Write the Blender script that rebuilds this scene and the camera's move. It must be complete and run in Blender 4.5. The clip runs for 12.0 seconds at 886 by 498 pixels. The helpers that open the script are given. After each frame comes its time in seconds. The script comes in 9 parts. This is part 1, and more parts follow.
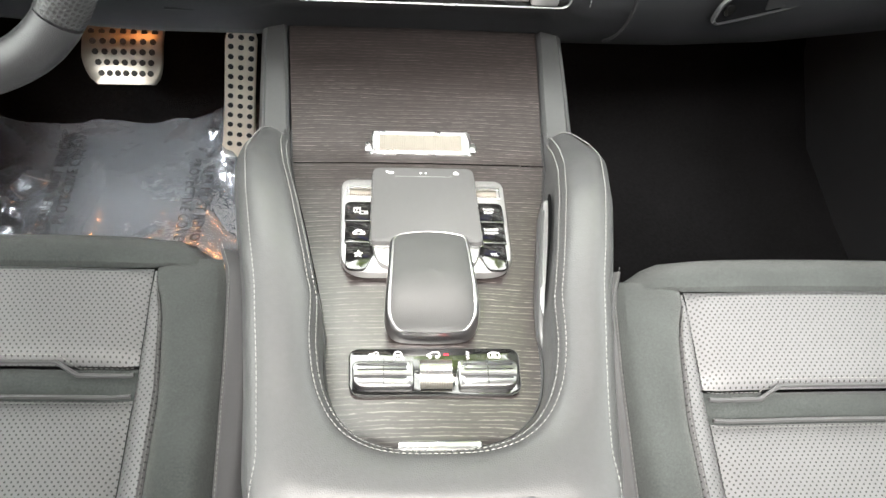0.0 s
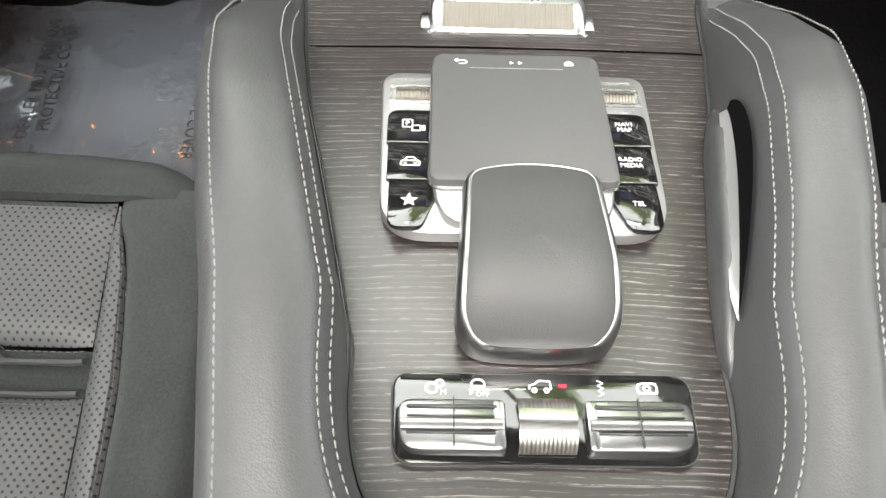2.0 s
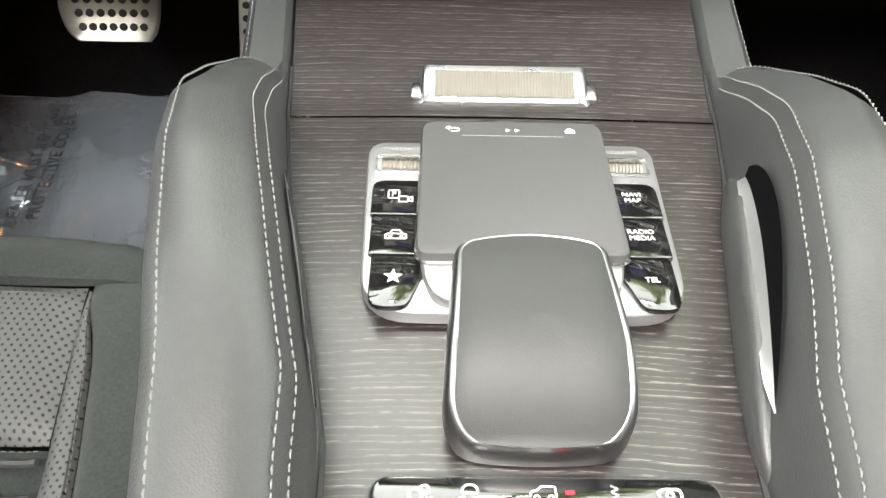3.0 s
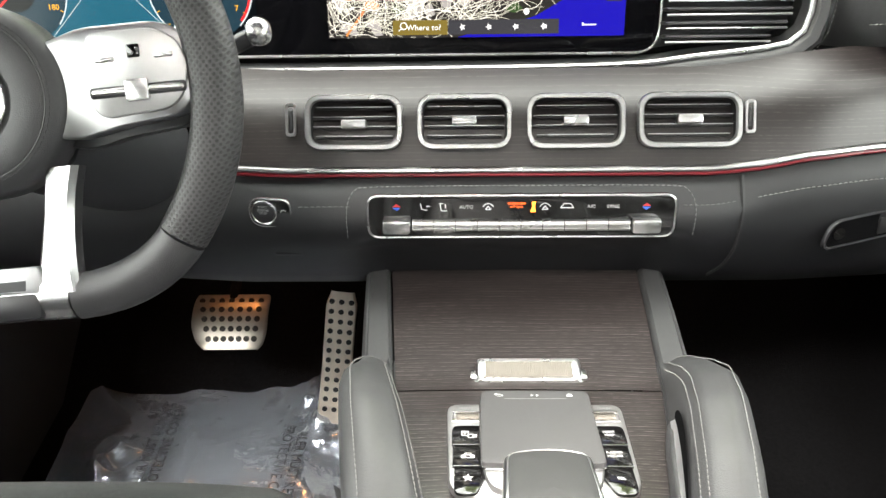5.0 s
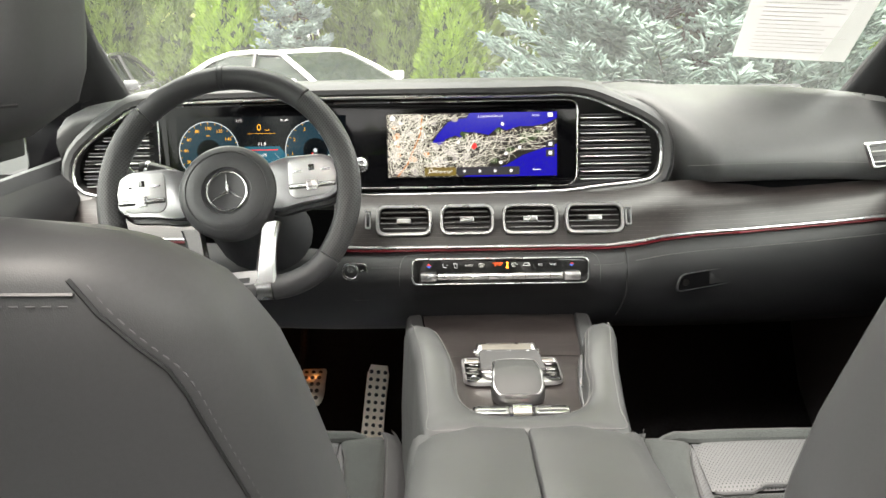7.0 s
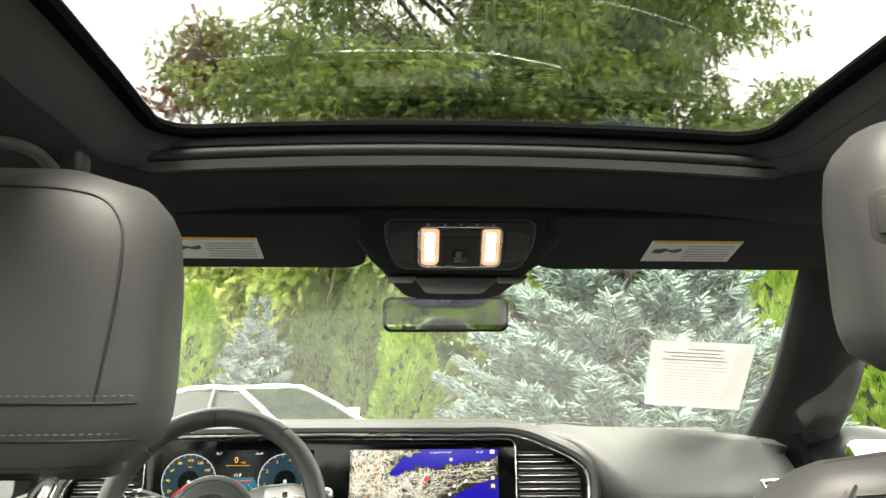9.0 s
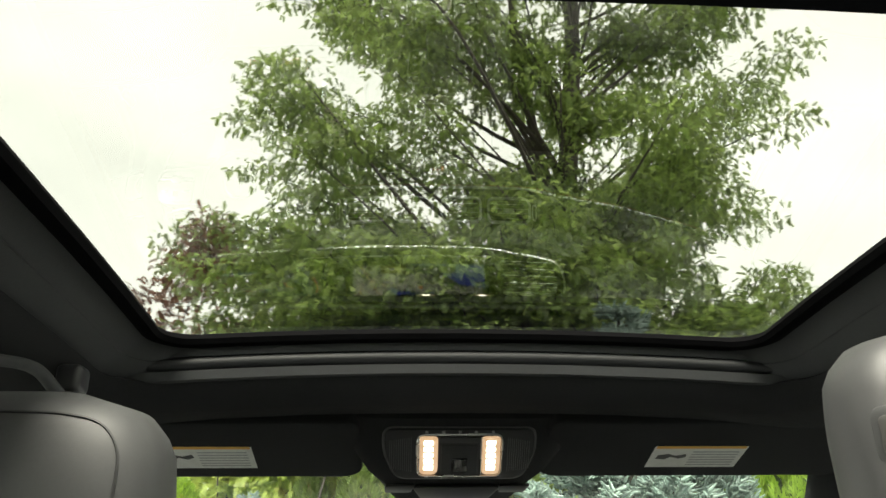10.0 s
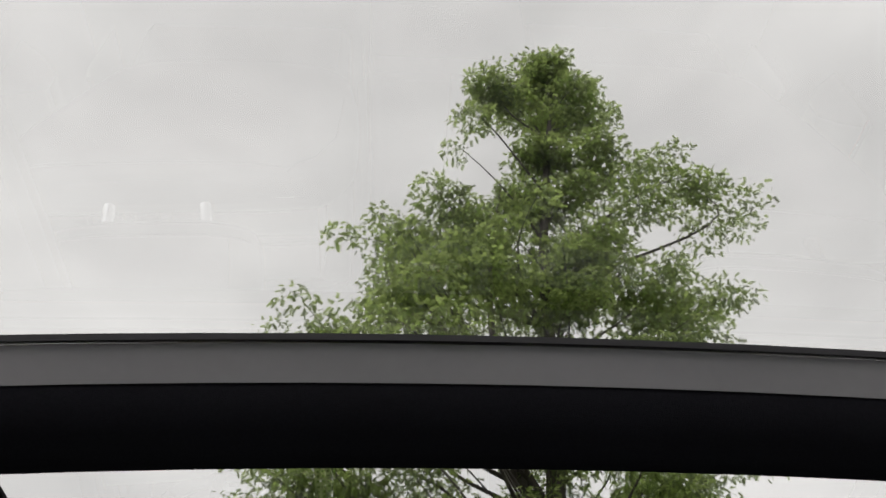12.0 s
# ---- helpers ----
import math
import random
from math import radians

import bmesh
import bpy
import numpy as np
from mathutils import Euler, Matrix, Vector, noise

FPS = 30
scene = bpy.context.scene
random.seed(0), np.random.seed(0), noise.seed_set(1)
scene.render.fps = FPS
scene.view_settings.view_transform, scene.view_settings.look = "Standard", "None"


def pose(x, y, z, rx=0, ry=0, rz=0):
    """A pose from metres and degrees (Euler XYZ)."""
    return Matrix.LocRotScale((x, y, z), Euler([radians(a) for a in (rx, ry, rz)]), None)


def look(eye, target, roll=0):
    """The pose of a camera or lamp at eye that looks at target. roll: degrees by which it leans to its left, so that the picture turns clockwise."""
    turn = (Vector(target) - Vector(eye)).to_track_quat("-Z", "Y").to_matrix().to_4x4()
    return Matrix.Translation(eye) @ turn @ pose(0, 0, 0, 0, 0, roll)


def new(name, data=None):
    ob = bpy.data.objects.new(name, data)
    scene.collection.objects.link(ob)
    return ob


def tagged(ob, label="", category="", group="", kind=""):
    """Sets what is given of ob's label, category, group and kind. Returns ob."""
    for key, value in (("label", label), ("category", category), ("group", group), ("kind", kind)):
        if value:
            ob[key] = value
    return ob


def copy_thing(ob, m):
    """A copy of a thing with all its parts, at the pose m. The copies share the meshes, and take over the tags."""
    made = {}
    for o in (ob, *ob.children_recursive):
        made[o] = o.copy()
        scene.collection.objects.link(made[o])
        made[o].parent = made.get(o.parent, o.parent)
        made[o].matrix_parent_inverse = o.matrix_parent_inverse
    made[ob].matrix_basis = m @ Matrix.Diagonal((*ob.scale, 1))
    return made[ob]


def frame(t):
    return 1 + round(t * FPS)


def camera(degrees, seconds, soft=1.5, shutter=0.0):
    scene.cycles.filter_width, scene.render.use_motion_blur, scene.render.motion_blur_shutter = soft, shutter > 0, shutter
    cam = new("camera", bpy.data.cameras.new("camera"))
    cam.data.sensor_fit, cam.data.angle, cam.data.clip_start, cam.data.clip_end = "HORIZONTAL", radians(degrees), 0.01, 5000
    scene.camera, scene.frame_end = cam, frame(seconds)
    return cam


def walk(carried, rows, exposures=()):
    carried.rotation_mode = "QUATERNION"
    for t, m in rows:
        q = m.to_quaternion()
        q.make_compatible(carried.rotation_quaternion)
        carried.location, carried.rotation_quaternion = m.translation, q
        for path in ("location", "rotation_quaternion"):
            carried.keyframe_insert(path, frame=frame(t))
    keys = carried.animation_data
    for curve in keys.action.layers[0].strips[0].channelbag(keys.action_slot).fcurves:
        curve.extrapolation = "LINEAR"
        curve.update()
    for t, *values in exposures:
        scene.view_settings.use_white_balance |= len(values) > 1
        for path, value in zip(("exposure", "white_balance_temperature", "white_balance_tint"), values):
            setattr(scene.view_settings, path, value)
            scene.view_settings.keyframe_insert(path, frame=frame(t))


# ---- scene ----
cam = camera(59.1, 12.0)
PATH = [
    (0, (0.0050, -0.7740, 1.3440), (0.1700, 0.4520, -0.2280), 6.50),
    (0.5, (0.0030, -0.6870, 1.2780), (0.1450, 0.4260, -0.3770), 6.50),
    (1, (-0.0040, -0.6440, 1.2240), (0.1040, 0.4080, -0.4740), 5.60),
    (1.5, (-0.0050, -0.6250, 1.1950), (0.0710, 0.3910, -0.5260), 4.40),
    (2, (-0.0020, -0.6120, 1.1650), (0.0410, 0.4120, -0.5530), 3.00),
    (2.5, (0.0050, -0.6060, 1.1440), (0.0370, 0.4770, -0.5370), 2.60),
    (3, (0.0060, -0.5960, 1.1290), (0.0290, 0.6280, -0.4530), 1.70),
    (3.5, (0.0030, -0.5900, 1.1340), (0.0200, 0.7930, -0.3110), 1.10),
    (3.7, (0.0020, -0.5980, 1.1370), (-0.0040, 0.8680, -0.2230), 0.50),
    (5.3, (-0.0130, -0.8690, 1.3040), (-0.0770, 0.8930, 0.3590), -1.40),
    (5.5, (-0.0130, -0.9230, 1.3140), (-0.0870, 0.8630, 0.4160), -1.60),
    (6, (-0.0190, -1.0370, 1.3240), (-0.0980, 0.7960, 0.5290), -1.70),
    (6.5, (-0.0320, -1.1900, 1.3210), (-0.0790, 0.6930, 0.6490), -1.40),
    (6.7, (-0.0330, -1.2580, 1.3130), (-0.0750, 0.6410, 0.6870), -1.30),
    (8.3, (-0.0330, -1.5790, 1.3130), (0.0480, 0.4190, 1.3070), 0.00),
    (8.5, (-0.0350, -1.5830, 1.3220), (0.0540, 0.4130, 1.4000), 0.10),
    (9, (-0.0360, -1.5880, 1.3350), (0.0550, 0.3870, 1.6350), 0.00),
    (9.5, (-0.0380, -1.5890, 1.3490), (0.0570, 0.3390, 1.8740), -0.10),
    (10, (-0.0400, -1.6020, 1.3590), (0.0576, 0.2470, 2.1153), -0.51),
    (10.5, (-0.0440, -1.6280, 1.3650), (0.0665, 0.1336, 2.3055), -0.83),
    (11, (-0.0480, -1.6560, 1.3680), (0.0655, -0.0172, 2.5089), -1.24),
    (11.5, (-0.0530, -1.6940, 1.3690), (0.0607, -0.1868, 2.6787), -2.06),
    (12, (-0.0580, -1.7370, 1.3690), (0.0632, -0.3463, 2.8012), -1.70),
]
walk(cam, [(t, look(eye, target, roll)) for t, eye, target, roll in PATH],
     exposures=[(0.0, 4.5, 6700, 11), (1.0, 4.33, 6700, 11), (2.0, 4.06, 6700, 11), (3.7, 4.27, 6750, 9), (5.5, 4.15, 6800, 12), (6.7, 3.95, 6900, 12), (8.3, 4.15, 7200, 10), (9.0, 4.05, 7300, 7), (9.5, 3.88, 7550, 1), (10.0, 3.66, 7200, 2), (10.5, 3.68, 7200, 3), (11.0, 3.42, 7250, 9), (11.5, 3.20, 6580, 17), (12.0, 3.05, 6580, 17)])

# ---- daylight: an overcast noon ----
SUN_UP, SUN_ROUND = 58.0, 200.0
world = bpy.data.worlds.new("overcast")
scene.world = world
world.use_nodes = True
wn = world.node_tree
sky = wn.nodes.new("ShaderNodeTexSky")
sky.sky_type, sky.sun_disc, sky.sun_elevation, sky.sun_rotation = "NISHITA", False, radians(SUN_UP), radians(SUN_ROUND)
dim = wn.nodes.new("ShaderNodeVectorMath")
dim.operation = "SCALE"
dim.inputs["Scale"].default_value = 0.10
wn.links.new(sky.outputs[0], dim.inputs[0])
wt = wn.nodes.new("ShaderNodeTexCoord")
wm = wn.nodes.new("ShaderNodeMapping")
wm.inputs["Scale"].default_value = (1.0, 1.0, 2.2)
wn.links.new(wt.outputs["Generated"], wm.inputs["Vector"])
cl = wn.nodes.new("ShaderNodeTexNoise")
cl.inputs["Scale"].default_value, cl.inputs["Detail"].default_value, cl.inputs["Roughness"].default_value = 1.6, 4.0, 0.55
wn.links.new(wm.outputs["Vector"], cl.inputs["Vector"])
cr = wn.nodes.new("ShaderNodeMapRange")
cr.inputs["From Min"].default_value, cr.inputs["From Max"].default_value = 0.30, 0.72
cr.inputs["To Min"].default_value, cr.inputs["To Max"].default_value = 0.50, 0.82
wn.links.new(cl.outputs["Fac"], cr.inputs["Value"])
cloud = wn.nodes.new("ShaderNodeVectorMath")
cloud.operation = "SCALE"
cloud.inputs[0].default_value = (0.99, 1.0, 0.985)
wn.links.new(cr.outputs["Result"], cloud.inputs["Scale"])
wx = wn.nodes.new("ShaderNodeMix")
wx.data_type = "RGBA"
wx.inputs[0].default_value = 0.92
wn.links.new(dim.outputs["Vector"], wx.inputs[6])
wn.links.new(cloud.outputs["Vector"], wx.inputs[7])
wn.links.new(wx.outputs[2], wn.nodes["Background"].inputs["Color"])
wn.nodes["Background"].inputs["Strength"].default_value = 1.0
sun = new("sun", bpy.data.lights.new("sun", "SUN"))
sun.data.energy, sun.data.angle, sun.data.color = 0.9, radians(30), (1.0, 0.97, 0.93)
sun.matrix_basis = pose(0, 0, 30, 90 - SUN_UP, 0, 180 - SUN_ROUND)

from mathutils.geometry import tessellate_polygon

# ---- small builders ----
A = 0.04            # the car's middle line
GROUND = -0.25      # the yard outside
FLOOR = 0.36        # the cabin floor


def V(*p):
    return Vector(p)


def link(name, me, mat, parent=None, label="", smooth=True):
    if mat is not None:
        me.materials.append(mat)
    if smooth:
        me.shade_smooth()
    ob = new(name, me)
    if parent is not None:
        ob.parent = parent
    if label:
        ob["label"] = label
    return ob


def part(name, bm, mat, parent=None, label="", smooth=True, sharp=40):
    """One bmesh as one mesh object under a thing or a part."""
    me = bpy.data.meshes.new(name)
    bmesh.ops.recalc_face_normals(bm, faces=bm.faces)
    if smooth:
        for e in bm.edges:
            if len(e.link_faces) == 2 and e.calc_face_angle(0) > radians(sharp):
                e.smooth = False
    bm.to_mesh(me)
    bm.free()
    return link(name, me, mat, parent, label, smooth)


def thing(name, label, category, group="", kind="", at=(0, 0, 0)):
    ob = new(name)
    ob.empty_display_size = 0.02
    ob.location = at
    return tagged(ob, label, category, group, kind)


def under(parent, ob):
    """Hang ob under parent and keep its place in the world."""
    ob.parent = parent
    ob.matrix_parent_inverse = Matrix.Translation(parent.location).inverted()
    return ob


def box(size, at=(0, 0, 0), bevel=0.0, seg=2, turn=None, bm=None):
    bm = bm or bmesh.new()
    made = bmesh.ops.create_cube(bm, size=1.0)["verts"]
    for v in made:
        v.co = V(v.co.x * size[0], v.co.y * size[1], v.co.z * size[2])
    if bevel:
        es = list({e for v in made for e in v.link_edges})
        made = list({v for f in bmesh.ops.bevel(bm, geom=es, offset=bevel, segments=seg, profile=0.5, affect="EDGES")["faces"] for v in f.verts} | {v for v in made if v.is_valid})
    m = Matrix.Translation(at) @ (turn if turn is not None else Matrix())
    for v in made:
        v.co = m @ v.co
    return bm


def loft(rows, bm=None, ring=False, caps=False):
    """A skin over rows of points; ring closes each row, caps close both ends."""
    bm = bm or bmesh.new()
    vs = [[bm.verts.new(p) for p in r] for r in rows]
    n = len(vs[0])
    for a, b in zip(vs, vs[1:]):
        for i in range(n if ring else n - 1):
            j = (i + 1) % n
            if len({a[i], a[j], b[j], b[i]}) == 4:
                bm.faces.new((a[i], a[j], b[j], b[i]))
    if caps:
        bm.faces.new(vs[0])
        bm.faces.new(list(reversed(vs[-1])))
    return bm


def smooth_line(pts, n):
    """n points along a Catmull-Rom line through pts, evenly by length."""
    pts = [Vector(p) for p in pts]
    dense = []
    for i in range(len(pts) - 1):
        p0, p1, p2, p3 = pts[max(i - 1, 0)], pts[i], pts[i + 1], pts[min(i + 2, len(pts) - 1)]
        for k in range(16):
            t = k / 16
            dense.append(0.5 * ((2 * p1) + (p2 - p0) * t + (2 * p0 - 5 * p1 + 4 * p2 - p3) * t * t + (3 * p1 - p0 - 3 * p2 + p3) * t ** 3))
    dense.append(pts[-1])
    cum = [0.0]
    for a, b in zip(dense, dense[1:]):
        cum.append(cum[-1] + (b - a).length)
    out, j = [], 0
    for i in range(n):
        s = cum[-1] * i / (n - 1)
        while j < len(cum) - 2 and cum[j + 1] < s:
            j += 1
        f = (s - cum[j]) / max(cum[j + 1] - cum[j], 1e-9)
        out.append(dense[j].lerp(dense[j + 1], f))
    return out


def ramp(x, xs, ys):
    return float(np.interp(x, xs, ys))


def tube(pts, r, n=8, bm=None, closed=False, flat=1.0, caps=True):
    """A round (or flattened) rod along pts."""
    bm = bm or bmesh.new()
    pts = [Vector(p) for p in pts]
    rows, up = [], None
    for i, p in enumerate(pts):
        if closed:
            d = pts[(i + 1) % len(pts)] - pts[i - 1]
        else:
            d = pts[min(i + 1, len(pts) - 1)] - pts[max(i - 1, 0)]
        d.normalize()
        if up is None:
            up = d.orthogonal().normalized() if abs(d.z) > 0.9 else V(0, 0, 1)
        s = d.cross(up).normalized()
        up = s.cross(d).normalized()
        rr = r[i] if isinstance(r, (list, tuple)) else r
        rows.append([p + s * (math.cos(a) * rr) + up * (math.sin(a) * rr * flat) for a in (2 * math.pi * k / n for k in range(n))])
    if closed:
        rows.append(rows[0])
        bm = loft(rows, bm, ring=True)
        bmesh.ops.remove_doubles(bm, verts=bm.verts, dist=1e-6)
        return bm
    return loft(rows, bm, ring=True, caps=caps)


def outline(pts, r, n=4):
    """A polygon with rounded corners from 2D corners; r: one radius or one each."""
    out = []
    k = len(pts)
    for i in range(k):
        p, a, b = V(*pts[i]), V(*pts[i - 1]), V(*pts[(i + 1) % k])
        rr = r[i] if isinstance(r, (list, tuple)) else r
        da, db = (a - p), (b - p)
        la, lb = da.length, db.length
        c = min(rr, la * 0.48, lb * 0.48)
        if c < 1e-5:
            out.append(p)
            continue
        s, e = p + da / la * c, p + db / lb * c
        for j in range(n + 1):
            t = j / n
            out.append((1 - t) ** 2 * s + 2 * t * (1 - t) * p + t * t * e)
    return out


def slab(ring2d, depth, m=None, chamfer=0.0, bm=None):
    """A flat piece from a 2D outline in its own xy plane, from z = 0 up to depth, its upper rim chamfered."""
    bm = bm or bmesh.new()
    m = m if m is not None else Matrix()
    c = sum((Vector(p) for p in ring2d), V(0, 0)) / len(ring2d)
    wide = max((Vector(p) - c).length for p in ring2d)
    k = 1 - chamfer / wide if chamfer else 1

    def row(scale, z):
        return [m @ V(*(c + (Vector(p) - c) * scale), z) for p in ring2d]
    rows = [row(1, 0), row(1, depth - chamfer)]
    if chamfer:
        rows.append(row(1 - 0.3 * (1 - k), depth - 0.3 * chamfer))
        rows.append(row(k, depth))
    return loft(rows, bm, ring=True, caps=True)


def frame_ring(outer, inner, depth, m=None, bm=None):
    """A flat frame between two outlines with as many points each."""
    m = m if m is not None else Matrix()
    rows = [[m @ V(*p, z) for p in ring] for ring, z in ((outer, 0), (outer, depth * 0.75), ([o * 0.8 + i * 0.2 for o, i in zip(outer, inner)], depth), ([o * 0.2 + i * 0.8 for o, i in zip(outer, inner)], depth), (inner, depth * 0.75), (inner, 0))]
    rows.append(rows[0])
    return loft(rows, bm, ring=True)


def stitches(pts, parent, mat, step=0.0065, r=0.0007, fill=0.68, name="stitching", lift=0.0006, pair=0.0):
    """Thread stitches along a line, as one mesh."""
    bm = bmesh.new()
    total = sum((Vector(b) - Vector(a)).length for a, b in zip(pts, pts[1:]))
    n = max(int(total / step), 2)
    line = smooth_line(pts, n * 2 + 1)
    for i in range(n):
        a, b = line[2 * i], line[2 * i + 1]
        d = (line[2 * i + 2] - a)
        b = a + d * fill
        mid = (a + b) / 2 + V(0, 0, lift)
        tube([a, mid, b], [r * 0.6, r, r * 0.6], 5, bm)
    return part(name, bm, mat, parent)


def words(text, size, m, mat, parent, name="lettering", align="CENTER", depth=0.0002, squeeze=1.0):
    """Raised or printed letters in Blender's own font, lying in the xy plane of m."""
    cu = bpy.data.curves.new(name, "FONT")
    cu.body, cu.size, cu.align_x, cu.align_y, cu.extrude, cu.resolution_u = text, size, align, "CENTER", depth, 2
    tmp = bpy.data.objects.new(name, cu)
    scene.collection.objects.link(tmp)
    bpy.context.view_layer.update()
    me = bpy.data.meshes.new_from_object(tmp.evaluated_get(bpy.context.evaluated_depsgraph_get()))
    bpy.data.objects.remove(tmp)
    me.materials.clear()
    me.transform(m @ Matrix.Diagonal((squeeze, 1, 1, 1)))
    return link(name, me, mat, parent, smooth=False)


def plane_at(origin, right, up):
    """The matrix whose x runs right, y up and z out of the face."""
    r = Vector(right).normalized()
    n = r.cross(Vector(up)).normalized()
    u = n.cross(r)
    m = Matrix((r, u, n)).transposed().to_4x4()
    m.translation = origin
    return m


# ---- materials ----
def mat(name, color, rough=0.5, metal=0.0, grain=0.0, scale=400.0, spread=0.12, coarse=6.0, spec=0.5, coat=0.0, sheen=0.0, detail=3.0, stretch=None):
    """A surface with colour varied at two scales and a fine relief."""
    m = bpy.data.materials.new(name)
    m.use_nodes = True
    nt = m.node_tree
    b = nt.nodes["Principled BSDF"]
    b.inputs["Roughness"].default_value = rough
    b.inputs["Metallic"].default_value = metal
    b.inputs["Specular IOR Level"].default_value = spec
    b.inputs["Coat Weight"].default_value = coat
    b.inputs["Coat Roughness"].default_value = 0.08
    b.inputs["Sheen Weight"].default_value = sheen
    b.inputs["Sheen Roughness"].default_value = 0.6
    tc = nt.nodes.new("ShaderNodeTexCoord")
    src = tc.outputs["Object"]
    if stretch:
        mp = nt.nodes.new("ShaderNodeMapping")
        mp.inputs["Scale"].default_value = stretch
        nt.links.new(src, mp.inputs["Vector"])
        src = mp.outputs["Vector"]
    n1, n2 = nt.nodes.new("ShaderNodeTexNoise"), nt.nodes.new("ShaderNodeTexNoise")
    n1.inputs["Scale"].default_value, n2.inputs["Scale"].default_value = coarse, scale * 0.25
    n1.inputs["Detail"].default_value = n2.inputs["Detail"].default_value = detail
    for n in (n1, n2):
        nt.links.new(src, n.inputs["Vector"])
    add = nt.nodes.new("ShaderNodeMath")
    add.operation = "ADD"
    nt.links.new(n1.outputs["Fac"], add.inputs[0])
    nt.links.new(n2.outputs["Fac"], add.inputs[1])
    mr = nt.nodes.new("ShaderNodeMapRange")
    mr.inputs["From Min"].default_value, mr.inputs["From Max"].default_value = 0.6, 1.4
    mr.inputs["To Min"].default_value, mr.inputs["To Max"].default_value = 1 - spread, 1 + spread
    nt.links.new(add.outputs[0], mr.inputs["Value"])
    mul = nt.nodes.new("ShaderNodeVectorMath")
    mul.operation = "SCALE"
    mul.inputs[0].default_value = color
    nt.links.new(mr.outputs["Result"], mul.inputs["Scale"])
    nt.links.new(mul.outputs["Vector"], b.inputs["Base Color"])
    r2 = nt.nodes.new("ShaderNodeMapRange")
    r2.inputs["From Min"].default_value, r2.inputs["From Max"].default_value = 0.3, 0.7
    r2.inputs["To Min"].default_value, r2.inputs["To Max"].default_value = max(rough - 0.06, 0.02), min(rough + 0.06, 1)
    nt.links.new(n1.outputs["Fac"], r2.inputs["Value"])
    nt.links.new(r2.outputs["Result"], b.inputs["Roughness"])
    if grain:
        vo = nt.nodes.new("ShaderNodeTexVoronoi")
        vo.inputs["Scale"].default_value = scale
        nt.links.new(src, vo.inputs["Vector"])
        bp = nt.nodes.new("ShaderNodeBump")
        bp.inputs["Strength"].default_value, bp.inputs["Distance"].default_value = grain, 0.0006
        nt.links.new(vo.outputs["Distance"], bp.inputs["Height"])
        nt.links.new(bp.outputs["Normal"], b.inputs["Normal"])
    return m


def mat_perforated(name, color, rough, pitch, hole=0.27, flat_axes=("X", "Y"), rows=True):
    """Leather with punched holes in staggered rows."""
    m = mat(name, color, rough, grain=0.15, scale=900, spread=0.06)
    nt = m.node_tree
    b = nt.nodes["Principled BSDF"]
    tc = nt.nodes.new("ShaderNodeTexCoord")
    sx = nt.nodes.new("ShaderNodeSeparateXYZ")
    nt.links.new(tc.outputs["Object"], sx.inputs[0])

    def op(kind, a, bb=None):
        n = nt.nodes.new("ShaderNodeMath")
        n.operation = kind
        for i, s in enumerate((a, bb)):
            if s is None:
                continue
            if isinstance(s, (int, float)):
                n.inputs[i].default_value = s
            else:
                nt.links.new(s, n.inputs[i])
        return n.outputs[0]
    u = op("DIVIDE", sx.outputs[flat_axes[0]], pitch)
    v = op("DIVIDE", sx.outputs[flat_axes[1]], pitch * 0.62)
    row = op("FLOOR", v)
    u = op("ADD", u, op("MULTIPLY", row, 0.5))
    fu = op("SUBTRACT", op("FRACT", u), 0.5)
    fv = op("MULTIPLY", op("SUBTRACT", op("FRACT", v), 0.5), 0.62)
    d = op("SQRT", op("ADD", op("MULTIPLY", fu, fu), op("MULTIPLY", fv, fv)))
    mask = nt.nodes.new("ShaderNodeMapRange")
    mask.inputs["From Min"].default_value, mask.inputs["From Max"].default_value = hole * 0.7, hole
    nt.links.new(d, mask.inputs["Value"])
    old = b.inputs["Base Color"].links[0].from_socket
    mx = nt.nodes.new("ShaderNodeMix")
    mx.data_type = "RGBA"
    mx.inputs[6].default_value = (0.004, 0.004, 0.004, 1)
    nt.links.new(mask.outputs["Result"], mx.inputs[0])
    nt.links.new(old, mx.inputs[7])
    nt.links.new(mx.outputs[2], b.inputs["Base Color"])
    bp = nt.nodes.new("ShaderNodeBump")
    bp.inputs["Strength"].default_value, bp.inputs["Distance"].default_value = 0.6, 0.0006
    nt.links.new(mask.outputs["Result"], bp.inputs["Height"])
    nt.links.new(bp.outputs["Normal"], b.inputs["Normal"])
    return m


